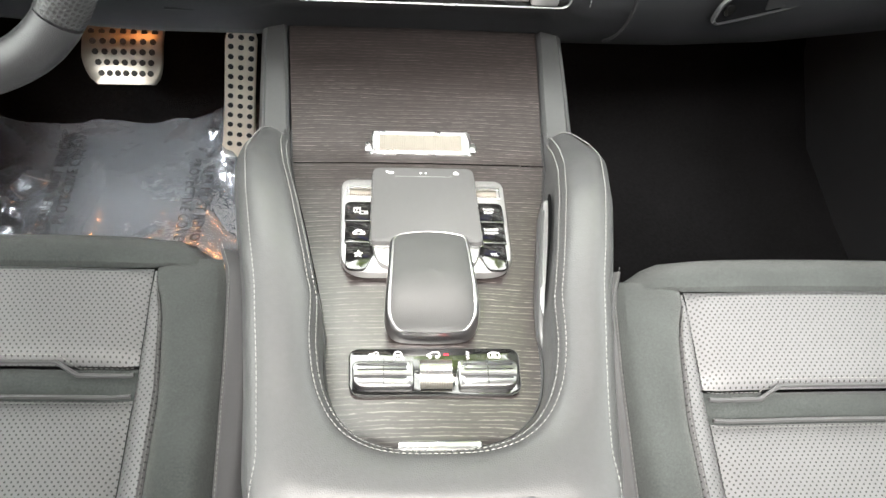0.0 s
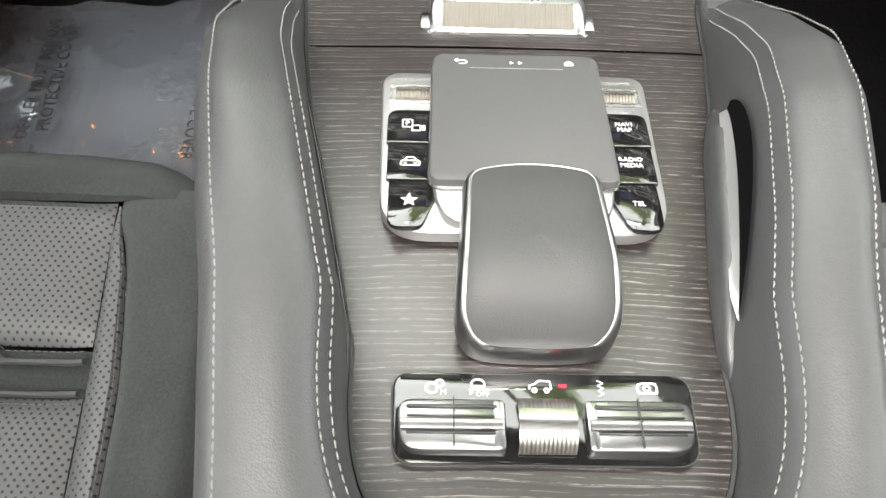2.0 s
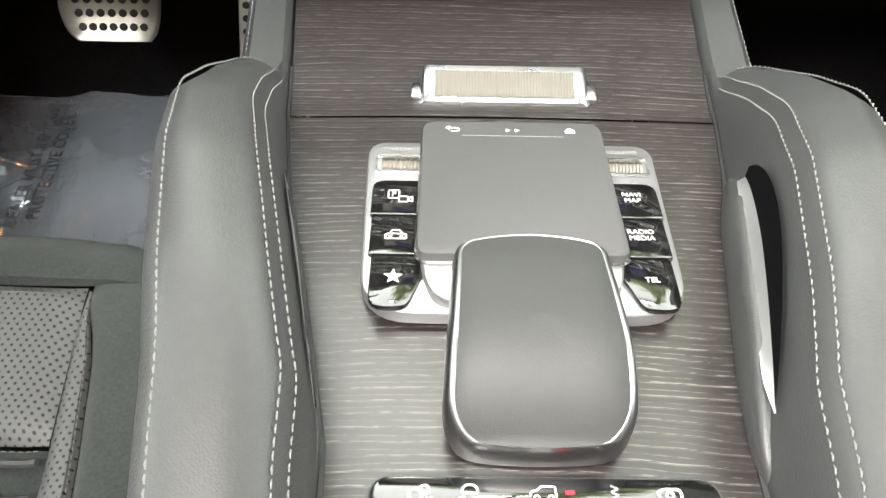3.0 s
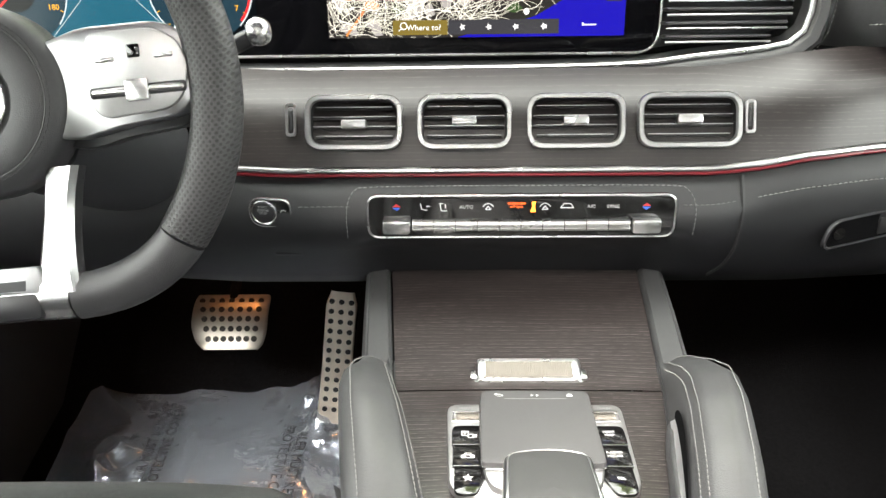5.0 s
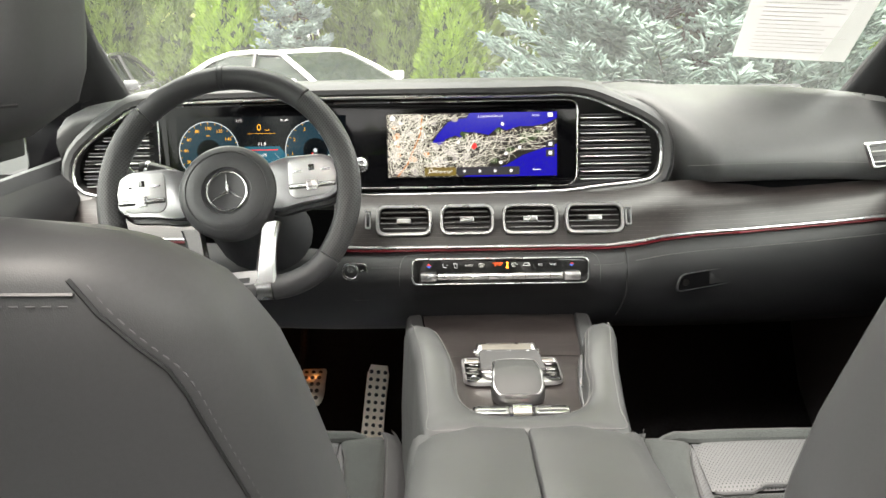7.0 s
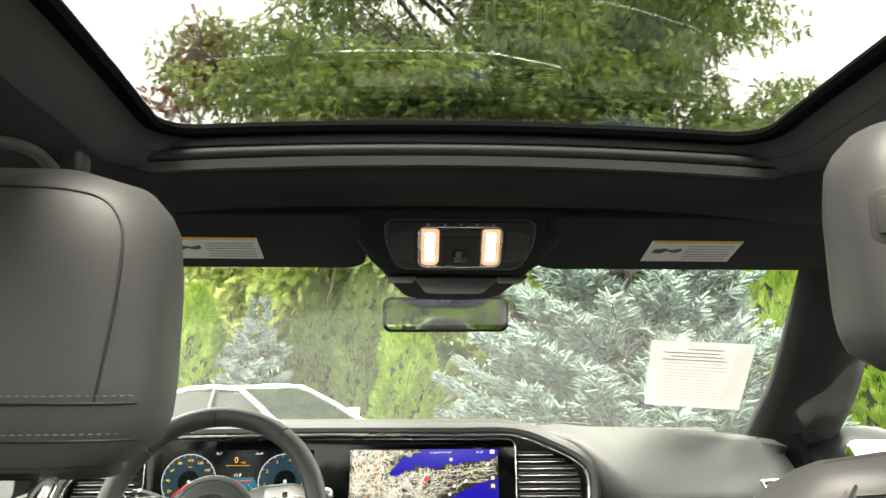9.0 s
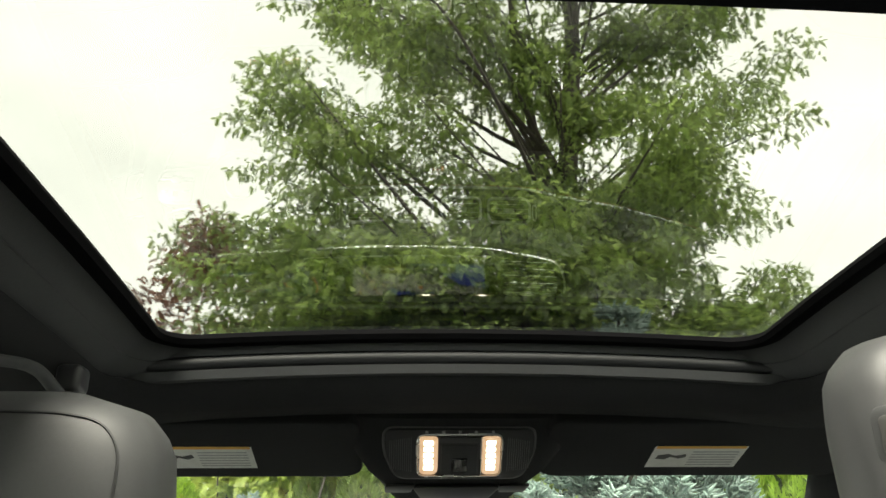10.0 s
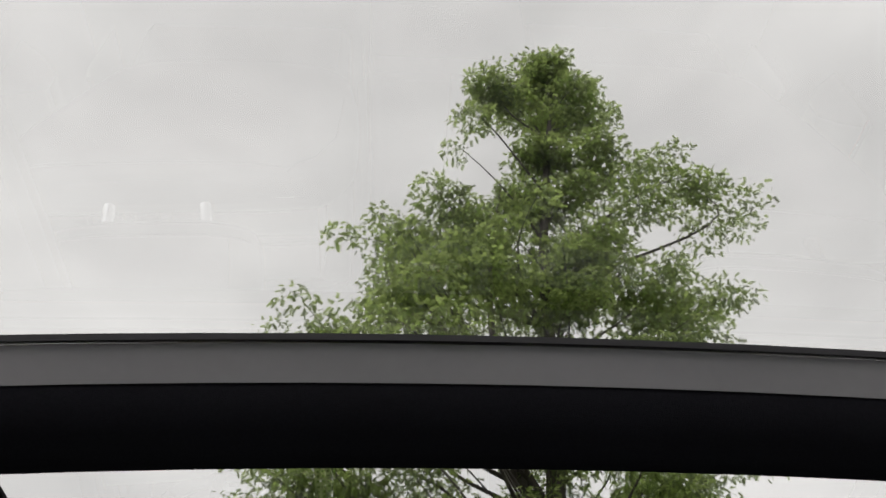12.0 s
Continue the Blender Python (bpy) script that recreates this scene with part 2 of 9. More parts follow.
def mat_wood(name, run=1.0, wave=5.0, mark=1.0, coat=0.48):
    """Open-pore ash, stained grey-brown, its pores in broken wavering lines across the car."""
    m = mat(name, (0.0172, 0.0133, 0.0127), 0.38, spread=0.22, scale=300, coarse=9, stretch=(0.35, 1, 1), coat=coat, spec=0.5)
    nt = m.node_tree
    b = nt.nodes["Principled BSDF"]
    b.inputs["Coat Roughness"].default_value = 0.27
    tc = nt.nodes.new("ShaderNodeTexCoord")

    def noise_tex(scale, stretch, detail, rough=0.6):
        q = nt.nodes.new("ShaderNodeMapping")
        q.inputs["Scale"].default_value = stretch
        nt.links.new(tc.outputs["Object"], q.inputs["Vector"])
        n = nt.nodes.new("ShaderNodeTexNoise")
        n.inputs["Scale"].default_value, n.inputs["Detail"].default_value, n.inputs["Roughness"].default_value = scale, detail, rough
        nt.links.new(q.outputs["Vector"], n.inputs["Vector"])
        return n.outputs["Fac"]

    def op(kind, a, bb=None, cc=None):
        n = nt.nodes.new("ShaderNodeMath")
        n.operation = kind
        for i, s in enumerate((a, bb, cc)):
            if s is None:
                continue
            if isinstance(s, (int, float)):
                n.inputs[i].default_value = s
            else:
                nt.links.new(s, n.inputs[i])
        return n.outputs[0]

    def span(src, lo, hi):
        n = nt.nodes.new("ShaderNodeMapRange")
        n.inputs["From Min"].default_value, n.inputs["From Max"].default_value = lo, hi
        nt.links.new(src, n.inputs["Value"])
        return n.outputs["Result"]
    sx = nt.nodes.new("ShaderNodeSeparateXYZ")
    nt.links.new(tc.outputs["Object"], sx.inputs[0])
    wander = noise_tex(7.0, (0.55, 1.2, 1.2), 4.0)
    along = op("SUBTRACT", op("MULTIPLY", sx.outputs["Y"], run), op("MULTIPLY", sx.outputs["Z"], 1.0))
    saw = op("FRACT", op("ADD", op("MULTIPLY", along, 165.0), op("MULTIPLY", wander, wave * 0.7)))
    twin = op("FRACT", op("ADD", op("MULTIPLY", saw, 2.0), 0.17))
    ring = op("MAXIMUM", op("MULTIPLY", span(saw, 0.86, 0.905), op("SUBTRACT", 1.0, span(saw, 0.93, 0.97))), op("MULTIPLY", op("MULTIPLY", span(twin, 0.72, 0.82), op("SUBTRACT", 1.0, span(twin, 0.86, 0.94))), 0.50))
    dusk = op("MULTIPLY", span(saw, 0.10, 0.62), op("SUBTRACT", 1.0, span(saw, 0.66, 0.76)))
    patchy = span(noise_tex(13, (0.8, 3.2, 3.2), 2.0), 0.36, 0.62)
    dash = span(noise_tex(330, (0.36, 3.0, 3.0), 3.0, 0.66), 0.42, 0.56)
    fine = noise_tex(46, (0.40, 9, 9), 3.0, 0.70)
    pale = op("MULTIPLY", ring, op("MULTIPLY", dash, op("ADD", op("MULTIPLY", patchy, 0.60 * mark), 0.40 * mark)))
    dark = op("MULTIPLY", op("ADD", op("MULTIPLY", dusk, 0.75 * mark), op("MULTIPLY", ring, op("SUBTRACT", 0.62 * mark, dash))), span(fine, 0.34, 0.60))
    old = b.inputs["Base Color"].links[0].from_socket
    for fac, col in ((dark, (0.0030, 0.0026, 0.0025, 1)), (pale, (0.165, 0.149, 0.142, 1))):
        mx = nt.nodes.new("ShaderNodeMix")
        mx.data_type = "RGBA"
        mx.clamp_factor = True
        mx.inputs[7].default_value = col
        nt.links.new(fac, mx.inputs[0])
        nt.links.new(old, mx.inputs[6])
        old = mx.outputs[2]
    nt.links.new(old, b.inputs["Base Color"])
    bp = nt.nodes.new("ShaderNodeBump")
    bp.invert = True
    bp.inputs["Strength"].default_value, bp.inputs["Distance"].default_value = 0.16, 0.0004
    nt.links.new(op("ADD", op("ADD", pale, dark), op("MULTIPLY", fine, 0.4)), bp.inputs["Height"])
    nt.links.new(bp.outputs["Normal"], b.inputs["Normal"])
    return m


def mat_knurl(name, color, axis, pitch, rough=0.28):
    """Metal with fine ribs across one axis."""
    m = mat(name, color, rough, metal=1.0, spread=0.05)
    nt = m.node_tree
    tc, sx = nt.nodes.new("ShaderNodeTexCoord"), nt.nodes.new("ShaderNodeSeparateXYZ")
    nt.links.new(tc.outputs["Object"], sx.inputs[0])
    mu, si = nt.nodes.new("ShaderNodeMath"), nt.nodes.new("ShaderNodeMath")
    mu.operation, si.operation = "MULTIPLY", "SINE"
    mu.inputs[1].default_value = 2 * math.pi / pitch
    nt.links.new(sx.outputs[axis], mu.inputs[0])
    nt.links.new(mu.outputs[0], si.inputs[0])
    bp = nt.nodes.new("ShaderNodeBump")
    bp.inputs["Strength"].default_value, bp.inputs["Distance"].default_value = 0.3, 0.0005
    nt.links.new(si.outputs[0], bp.inputs["Height"])
    nt.links.new(bp.outputs["Normal"], nt.nodes["Principled BSDF"].inputs["Normal"])
    return m


def mat_glow(name, color, strength, base=(0.01, 0.01, 0.01), rough=0.12):
    m = mat(name, base, rough, spread=0.05, spec=0.12)
    b = m.node_tree.nodes["Principled BSDF"]
    b.inputs["Emission Color"].default_value = (*color, 1)
    b.inputs["Emission Strength"].default_value = strength
    return m


def mat_glass(name, tint, base=0.05, rough=0.0, haze=0.0):
    """Thin pane: clear, tinted, with the sheen of glass and a thin pale haze put into it."""
    m = bpy.data.materials.new(name)
    m.use_nodes = True
    nt = m.node_tree
    nt.nodes.clear()
    out, mix = nt.nodes.new("ShaderNodeOutputMaterial"), nt.nodes.new("ShaderNodeMixShader")
    tr, gl, fr = nt.nodes.new("ShaderNodeBsdfTransparent"), nt.nodes.new("ShaderNodeBsdfGlossy"), nt.nodes.new("ShaderNodeLayerWeight")
    tr.inputs["Color"].default_value = (*tint, 1)
    gl.inputs["Roughness"].default_value = rough
    fr.inputs["Blend"].default_value = 0.5
    pw, sc_ = nt.nodes.new("ShaderNodeMath"), nt.nodes.new("ShaderNodeMapRange")
    pw.operation = "POWER"
    pw.inputs[1].default_value = 4.0
    sc_.inputs["To Min"].default_value, sc_.inputs["To Max"].default_value = base, 0.9
    nt.links.new(fr.outputs["Facing"], pw.inputs[0])
    nt.links.new(pw.outputs[0], sc_.inputs["Value"])
    nt.links.new(sc_.outputs["Result"], mix.inputs[0])
    clear = tr.outputs[0]
    # a little translucent white lifts the darks seen through the pane, as haze
    if haze:
        film, lay = nt.nodes.new("ShaderNodeBsdfTranslucent"), nt.nodes.new("ShaderNodeMixShader")
        film.inputs["Color"].default_value = (0.9, 0.9, 0.88, 1)
        lay.inputs[0].default_value = haze
        nt.links.new(clear, lay.inputs[1])
        nt.links.new(film.outputs[0], lay.inputs[2])
        clear = lay.outputs[0]
    nt.links.new(clear, mix.inputs[1])
    nt.links.new(gl.outputs[0], mix.inputs[2])
    nt.links.new(mix.outputs[0], out.inputs[0])
    return m


LEATHER = mat("black_leather", (0.040, 0.041, 0.042), 0.46, grain=0.16, scale=1100, spread=0.10, coarse=4)
LEATHER_TOP = mat("dash_leather", (0.060, 0.061, 0.062), 0.50, grain=0.30, scale=900, spread=0.10, coarse=4)
SEAT_LEATHER = mat("seat_leather", (0.046, 0.046, 0.048), 0.50, grain=0.09, scale=1500, spread=0.08, coarse=5)
PERF = mat_perforated("perforated_seat_leather", (0.080, 0.080, 0.083), 0.50, 0.0052, 0.19)
RIM_PERF = mat_perforated("perforated_rim_leather", (0.026, 0.026, 0.028), 0.50, 0.0040, 0.30, ("X", "Z"))
RIM_LEATHER = mat("rim_leather", (0.030, 0.030, 0.032), 0.45, grain=0.2, scale=1200)
KNEE = mat("knee_leather", (0.0078, 0.0082, 0.0096), 0.54, grain=0.16, scale=1100, spread=0.10, coarse=4)
SUEDE = mat("grey_suede", (0.036, 0.040, 0.039), 0.92, grain=0.5, scale=2200, spread=0.36, coarse=14, spec=0.1, sheen=0.08)
SOFT = mat("soft_black_plastic", (0.018, 0.019, 0.021), 0.62, grain=0.25, scale=1500)
SATIN = mat("satin_black_plastic", (0.020, 0.020, 0.022), 0.35, spread=0.08)
LINER = mat("black_headliner", (0.0235, 0.0240, 0.0262), 0.95, grain=0.5, scale=1800, spread=0.25, spec=0.06, sheen=0.03)
REVEAL = mat("grey_roof_reveal", (0.042, 0.044, 0.047), 0.7, grain=0.2, scale=900)
CARPET = mat("black_carpet", (0.0065, 0.0065, 0.007), 1.0, grain=0.9, scale=700, spread=0.5, spec=0.05)
RUBBER = mat("black_rubber", (0.010, 0.010, 0.011), 0.55)
WOOD = mat_wood("open_pore_wood")
WOOD_BAND = mat_wood("open_pore_wood_band", 0.0, 1.2, 0.30, 0.25)
THREAD = mat("pale_thread", (0.15, 0.15, 0.146), 0.8)
SEAT_THREAD = mat("seat_thread", (0.085, 0.082, 0.086), 0.8)
DARK_THREAD = mat("dark_thread", (0.15, 0.15, 0.15), 0.8)
CHROME = mat("bright_chrome", (0.86, 0.86, 0.87), 0.10, metal=1.0, spread=0.02)
SILVER = mat("satin_silver", (0.60, 0.60, 0.60), 0.26, metal=1.0, spread=0.04, scale=800)
BRUSHED = mat("brushed_steel", (0.64, 0.60, 0.54), 0.34, metal=0.85, spread=0.10, scale=900, stretch=(1, 18, 18))
PAINT_SILVER = mat("silver_paint", (0.42, 0.42, 0.42), 0.36, metal=0.85, spread=0.04, scale=1500)
KNURL_X = mat_knurl("ribbed_metal", (0.44, 0.42, 0.385), "X", 0.0016, 0.38)
KNURL_GRIP = mat_knurl("ribbed_grip_metal", (0.165, 0.150, 0.132), "X", 0.0016, 0.50)
PIANO = mat("piano_black", (0.006, 0.006, 0.006), 0.05, coat=1.0, spread=0.3)
SCREEN = mat("screen_black", (0.002, 0.002, 0.0025), 0.07, spread=0.2, spec=0.14)
PAD = mat("touchpad_grey", (0.056, 0.056, 0.057), 0.66, grain=0.12, scale=1600, spread=0.05)
ICON = mat("printed_white", (0.70, 0.70, 0.70), 0.6)
ICON_DIM = mat("printed_grey", (0.30, 0.30, 0.30), 0.6)
RED_LINE = mat("dark_red_inlay", (0.22, 0.012, 0.022), 0.3)
WINDSHIELD = mat_glass("windshield_glass", (0.88, 0.92, 0.88), 0.03, haze=0.017)
ROOF_GLASS = mat_glass("roof_glass", (0.137, 0.140, 0.133), 0.07)
# for the roof seal and black trims, and for sheets that stand for shade
MATT_BLACK = mat("matt_black", (0.0025, 0.0025, 0.003), 0.9, spec=0.05)
SIDE_GLASS = mat_glass("side_glass", (0.85, 0.90, 0.86), 0.05)

# ---- the cabin shell ----
def glass_z(y):
    return 1.40 - 0.467 * (y + 0.12)


def pillar_x(y):
    """Half width of the windshield at y."""
    return ramp(y, (-0.36, -0.34, 0.06, 0.35, 0.55), (0.56, 0.568, 0.695, 0.757, 0.79))


def build_shell():
    # floor pan with the carpet, and its rise under the dash
    rows = []
    for x in np.linspace(A - 0.76, A + 0.76, 25):
        rows.append([V(x, y, z + 0.004 * noise.noise((x * 9, y * 9, 0))) for y, z in ((-2.6, FLOOR), (-1.2, FLOOR), (-0.4, FLOOR), (0.05, FLOOR), (0.22, FLOOR + 0.02), (0.36, FLOOR + 0.12), (0.46, FLOOR + 0.30), (0.48, 0.95))])
    tagged(part("floor", loft(rows), CARPET), "black carpet on the car floor", "floor", kind="structure")
    # windshield
    rows = []
    for i in range(13):
        u = -1 + 2 * i / 12
        row = []
        for y in np.linspace(-0.36, 0.56, 10):
            w = pillar_x(y) + 0.03
            row.append(V(A + u * w, y + 0.05 * (1 - u * u) - 0.05, glass_z(y) + 0.012 * (1 - u * u)))
        rows.append(row)
    ws = tagged(part("window_1", loft(rows), WINDSHIELD), "clear raked windshield of the car", "windshield", kind="structure")
    ws.visible_shadow = False
    # A pillars: padded trim from the header down to the dash
    for side in (-1, 1):
        rows = []
        for y in np.linspace(-0.40, 0.50, 16):
            w, z = pillar_x(y), glass_z(y) - 0.006
            k = ramp(y, (-0.40, -0.10, 0.35), (0.0, 0.5, 1.0))
            prof = ((w + 0.045, 0.020), (w + 0.004, 0.010), (w - 0.001, -0.004), (w + 0.006, -0.022), (w + 0.035, -0.042), (w + 0.075 + 0.040 * k, -0.062), (w + 0.105 + 0.085 * k, -0.060), (w + 0.120 + 0.095 * k, -0.040), (w + 0.12 + 0.095 * k, 0.0))
            rows.append([V(A + side * px, y, z + pz) for px, pz in prof])
        ob = part("pillar_trim", loft(rows, ring=True, caps=True), LINER)
        tagged(ob, "dark fabric-covered windshield pillar trim", "pillar trim", "windshield pillars", "structure")
    # outer body between the pillar and the door, and the side walls
    for side, name in ((-1, "wall_west"), (1, "wall_east")):
        bm = bmesh.new()
        x0, x1 = A + side * 0.745, A + side * 0.80
        # lower door wall, sill to belt line
        rows = []
        for y in np.linspace(-2.7, 0.62, 30):
            belt = 1.10 + 0.012 * math.sin(y) + ramp(y, (-2.7, -1.2, 0.4), (0.06, 0.0, 0.0))
            rows.append([V(x0 + side * 0.0, y, FLOOR - 0.05), V(x0 - side * 0.005, y, 0.6), V(x0 + side * 0.0, y, 0.9), V(x0 + side * 0.01, y, belt - 0.03), V(x0 + side * 0.03, y, belt), V(x1 + side * 0.02, y, belt - 0.01), V(x1 + side * 0.05, y, 0.8), V(x1 + side * 0.03, y, FLOOR - 0.1)])
        loft(rows, bm, ring=True, caps=True)
        tagged(part(name, bm, SOFT), "black soft-touch door wall with a flat belt line", "car door", "car sides", "structure")
        # roof rail along the door tops
        rows = []
        for y in np.linspace(-2.7, -0.36, 20):
            z = ramp(y, (-2.7, -1.6, -0.9, -0.36), (1.56, 1.60, 1.585, 1.50))
            xo = A + side * ramp(y, (-2.7, -1.2, -0.36), (0.60, 0.63, 0.60))
            rows.append([V(xo, y, z), V(xo + side * 0.05, y, z - 0.03), V(xo + side * 0.075, y, z - 0.07), V(xo + side * 0.10, y, z - 0.02), V(xo + side * 0.06, y, z + 0.05)])
        tagged(part("roof_rail", loft(rows, ring=True, caps=True), LINER), "black headliner rail above the doors", "roof rail", "roof rails", "structure")
        # B and C pillars
        for y0, lean, wide in ((-1.02, -0.08, 0.11), (-1.95, -0.12, 0.14)):
            rows = [[V(A + side * xx, yy, z) for xx, yy in ((ox, y - wide / 2), (ox, y + wide / 2), (ox + 0.05, y + wide / 2), (ox + 0.05, y - wide / 2))]
                    for z, ox, y in ((1.08, 0.74, y0), (1.30, 0.70, y0 + lean * 0.5), (1.53, 0.655, y0 + lean))]
            tagged(part("pillar_trim", loft(rows, ring=True, caps=True), LINER), "dark pillar trim between the side windows", "pillar trim", "side pillars", "structure")
        # side glass
        for y0, y1, nm in ((-1.0, 0.10, "window_2"), (-1.92, -1.04, "window_3")):
            rows = []
            for y in np.linspace(y0, y1, 8):
                top = min(1.53, glass_z(y) - 0.02)
                rows.append([V(A + side * (0.850 - 0.105 * t), y, 1.085 + (top - 1.085) * t) for t in (0, 0.5, 1)])
            g = tagged(part(nm, loft(rows), SIDE_GLASS), "clear side window of the car", "car window", "side windows", "structure")
            g.visible_shadow = False
    # tailgate wall with its window, seen only in mirrors
    bm = bmesh.new()
    box((1.56, 0.05, 0.85), (A, -2.70, 0.72), 0.02, 1, bm=bm)
    box((1.40, 0.06, 0.10), (A, -2.62, 1.585), 0.02, 1, bm=bm)
    for s_ in (-1, 1):
        box((0.50, 0.05, 0.48), (A + s_ * 0.545, -2.66, 1.36), 0.02, 1, bm=bm)
    tagged(part("wall_south", bm, SOFT), "black inner wall of the tailgate", "tailgate", kind="structure")
    rows = [[V(A + u * (0.62 + 0.06 * (1 - t)), -2.70 + 0.09 * t, 1.14 + 0.41 * t) for t in (0, 0.5, 1)] for u in (-1, -0.33, 0.33, 1)]
    g = tagged(part("window_4", loft(rows), SIDE_GLASS), "clear rear window of the car", "car window", kind="structure")
    g.visible_shadow = False
    # fire wall
    tagged(part("wall_north", box((1.56, 0.04, 0.90), (A, 0.60, 0.72), 0.01, 1), SOFT), "black fire wall behind the dash", "fire wall", kind="structure")


ROOF_Z = 1.645      # glass of the roof
HOLE = dict(x=0.383, front=-0.646, back=-2.35, bar0=-1.268, bar1=-1.355, bar2=-1.392)


def dome(y):
    """Rise of the roof glass towards the middle of the car."""
    return 0.072 * ramp(y, (-1.28, -1.22, -0.95, -0.70), (1.0, 0.96, 0.45, 0.0))


def hole_ring(grow, drop, front=0.0, taper=0.02, n=7, side=0.0):
    """The rounded opening of the sunroof, from its rear left corner round the front to the rear right."""
    x, f, b = HOLE["x"] + grow + side, HOLE["front"] + grow + front, HOLE["back"] - grow
    r = 0.055 + grow
    pts = []
    for y in np.linspace(b, f - r, 14):
        pts.append((-(x - taper * min(1, (f - r - y) / 0.6)), y))
    for k in range(1, n):
        a = math.pi - math.pi / 2 * k / n
        pts.append((-x + r + r * math.cos(a), f - r + r * math.sin(a)))
    for xx in np.linspace(-x + r, x - r, 9):
        pts.append((xx, f))
    for k in range(1, n):
        a = math.pi / 2 - math.pi / 2 * k / n
        pts.append((x - r + r * math.cos(a), f - r + r * math.sin(a)))
    for y in np.linspace(f - r, b, 14):
        pts.append((x - taper * min(1, (f - r - y) / 0.6), y))
    return [V(A - 0.003 + px, py, ROOF_Z - drop - 0.030 * (px / 0.6) ** 2 - 0.02 * max(0, (py + 1.0) / 0.5) ** 2) for px, py in pts]


def build_roof():
    # headliner: from the opening's lip outward and down to the rails and the header
    lip = hole_ring(0.010, 0.0575, side=0.040)
    mid = hole_ring(0.05, 0.078, side=0.030)
    outer = []
    for p, q in zip(hole_ring(0.10, 0.085), hole_ring(0.20, 0.10)):
        outer.append((p, q))
    edge = []
    for p in hole_ring(0.0, 0.0):
        d = V((p.x - A) / 0.40, 0, 0)
        x = max(-0.64, min(0.64, (p.x - A) * 1.62))
        y = p.y if p.y < -0.72 else -0.72 + (p.y + 0.72) * 3.3
        y = min(y, -0.37)
        z = 1.615 - 0.05 * abs(x / 0.64) ** 3 - 0.20 * max(0, (y + 0.75) / 0.38) ** 1.5 * 0.42
        edge.append(V(A + x, y, z))
    bm = loft([hole_ring(0.016, 0.044, side=0.040), hole_ring(0.006, 0.050, side=0.038), lip, mid, [p.lerp(e, 0.35) + V(0, 0, -0.006) for p, e in zip(mid, edge)], [p.lerp(e, 0.7) + V(0, 0, -0.004) for p, e in zip(mid, edge)], edge, [e + V(0, 0.0, 0.06) for e in edge]])
    tagged(part("ceiling", bm, LINER), "black fabric headliner round the glass roof", "headliner", kind="structure")
    # reveal between headliner and glass, with its step
    bm = loft([hole_ring(0.018, 0.047, side=0.037), hole_ring(0.0, 0.030, side=0.024), hole_ring(0.002, 0.028, side=0.022), hole_ring(-0.006, 0.008)])
    tagged(part("trim", bm, REVEAL), "grey reveal of the sunroof opening", "sunroof reveal", kind="structure")
    # shade roller channel across the front: light rail, roller, flat strip
    def bar(prof, nm, m_, lab, cat, kind=""):
        rows = []
        for g, d in prof:
            y = HOLE["front"] + g
            rows.append([V(A - 0.003 + x, y, ROOF_Z - d - 0.030 * (x / 0.6) ** 2 - 0.02 * max(0, (y + 1.0) / 0.5) ** 2) for x in np.linspace(-HOLE["x"] - 0.055, HOLE["x"] + 0.055, 17)])
        tagged(part(nm, loft(rows), m_), lab, cat, kind=kind)
    bar(((0.010, 0.011), (-0.005, 0.0125), (-0.004, 0.0235), (0.010, 0.0245)), "trim", REVEAL, "slim grey rail below the roof glass", "roof trim", "structure")
    bar([(0.006 - 0.013 * math.cos(a), 0.0310 - 0.0080 * math.sin(a)) for a in np.linspace(-1.6, 1.6, 9)], "shade_roller", SOFT, "black roller of the sunroof shade", "sunshade roller", "structure")
    bar(((0.010, 0.0400), (-0.003, 0.0405), (0.001, 0.0510), (0.014, 0.054)), "trim", REVEAL, "flat grey strip below the shade roller", "roof trim", "structure")
    # seal
    ring = hole_ring(-0.008, 0.006)
    bm = tube([ring[0], *ring[1:]], 0.011, 8, flat=0.8)
    tagged(part("roof_seal", bm, MATT_BLACK), "black rubber seal round the roof glass", "seal", kind="structure")
    # cross beam between the two panes
    b0, b1, b2 = HOLE["bar0"], HOLE["bar1"], HOLE["bar2"]
    beam = thing("roof_beam", "dark cross beam between the two roof panes", "roof beam", kind="structure", at=(A, b1, ROOF_Z))

    def span(prof, nm, m_, lab):
        rows = [[V(A + x, y, z - 0.016 * (x / 0.45) ** 2) for y, z in prof] for x in np.linspace(-0.46, 0.46, 13)]
        under(beam, part(nm, loft(rows, ring=True, caps=True), m_, None, lab))
    span(((-1.250, 1.715), (-1.256, 1.650), (-1.262, 1.645), (-1.272, 1.650), (-1.297, 1.684), (-1.299, 1.690), (-1.285, 1.715)), "shade_housing", mat("shade_fabric", (0.0070, 0.0072, 0.0090), 0.95, grain=0.5, scale=1800, spread=0.25, spec=0.05), "black fabric-covered shade housing")
    span(((-1.2992, 1.688), (-1.310, 1.7135), (-1.306, 1.716), (-1.290, 1.714)), "metal_rail", mat("rail_paint", (0.100, 0.100, 0.102), 0.42, spread=0.06), "grey painted rail")
    span(((-1.3085, 1.7155), (-1.3125, 1.7145), (-1.3145, 1.7185), (-1.310, 1.722), (-1.300, 1.720)), "rubber_lip", RUBBER, "black rubber lip")
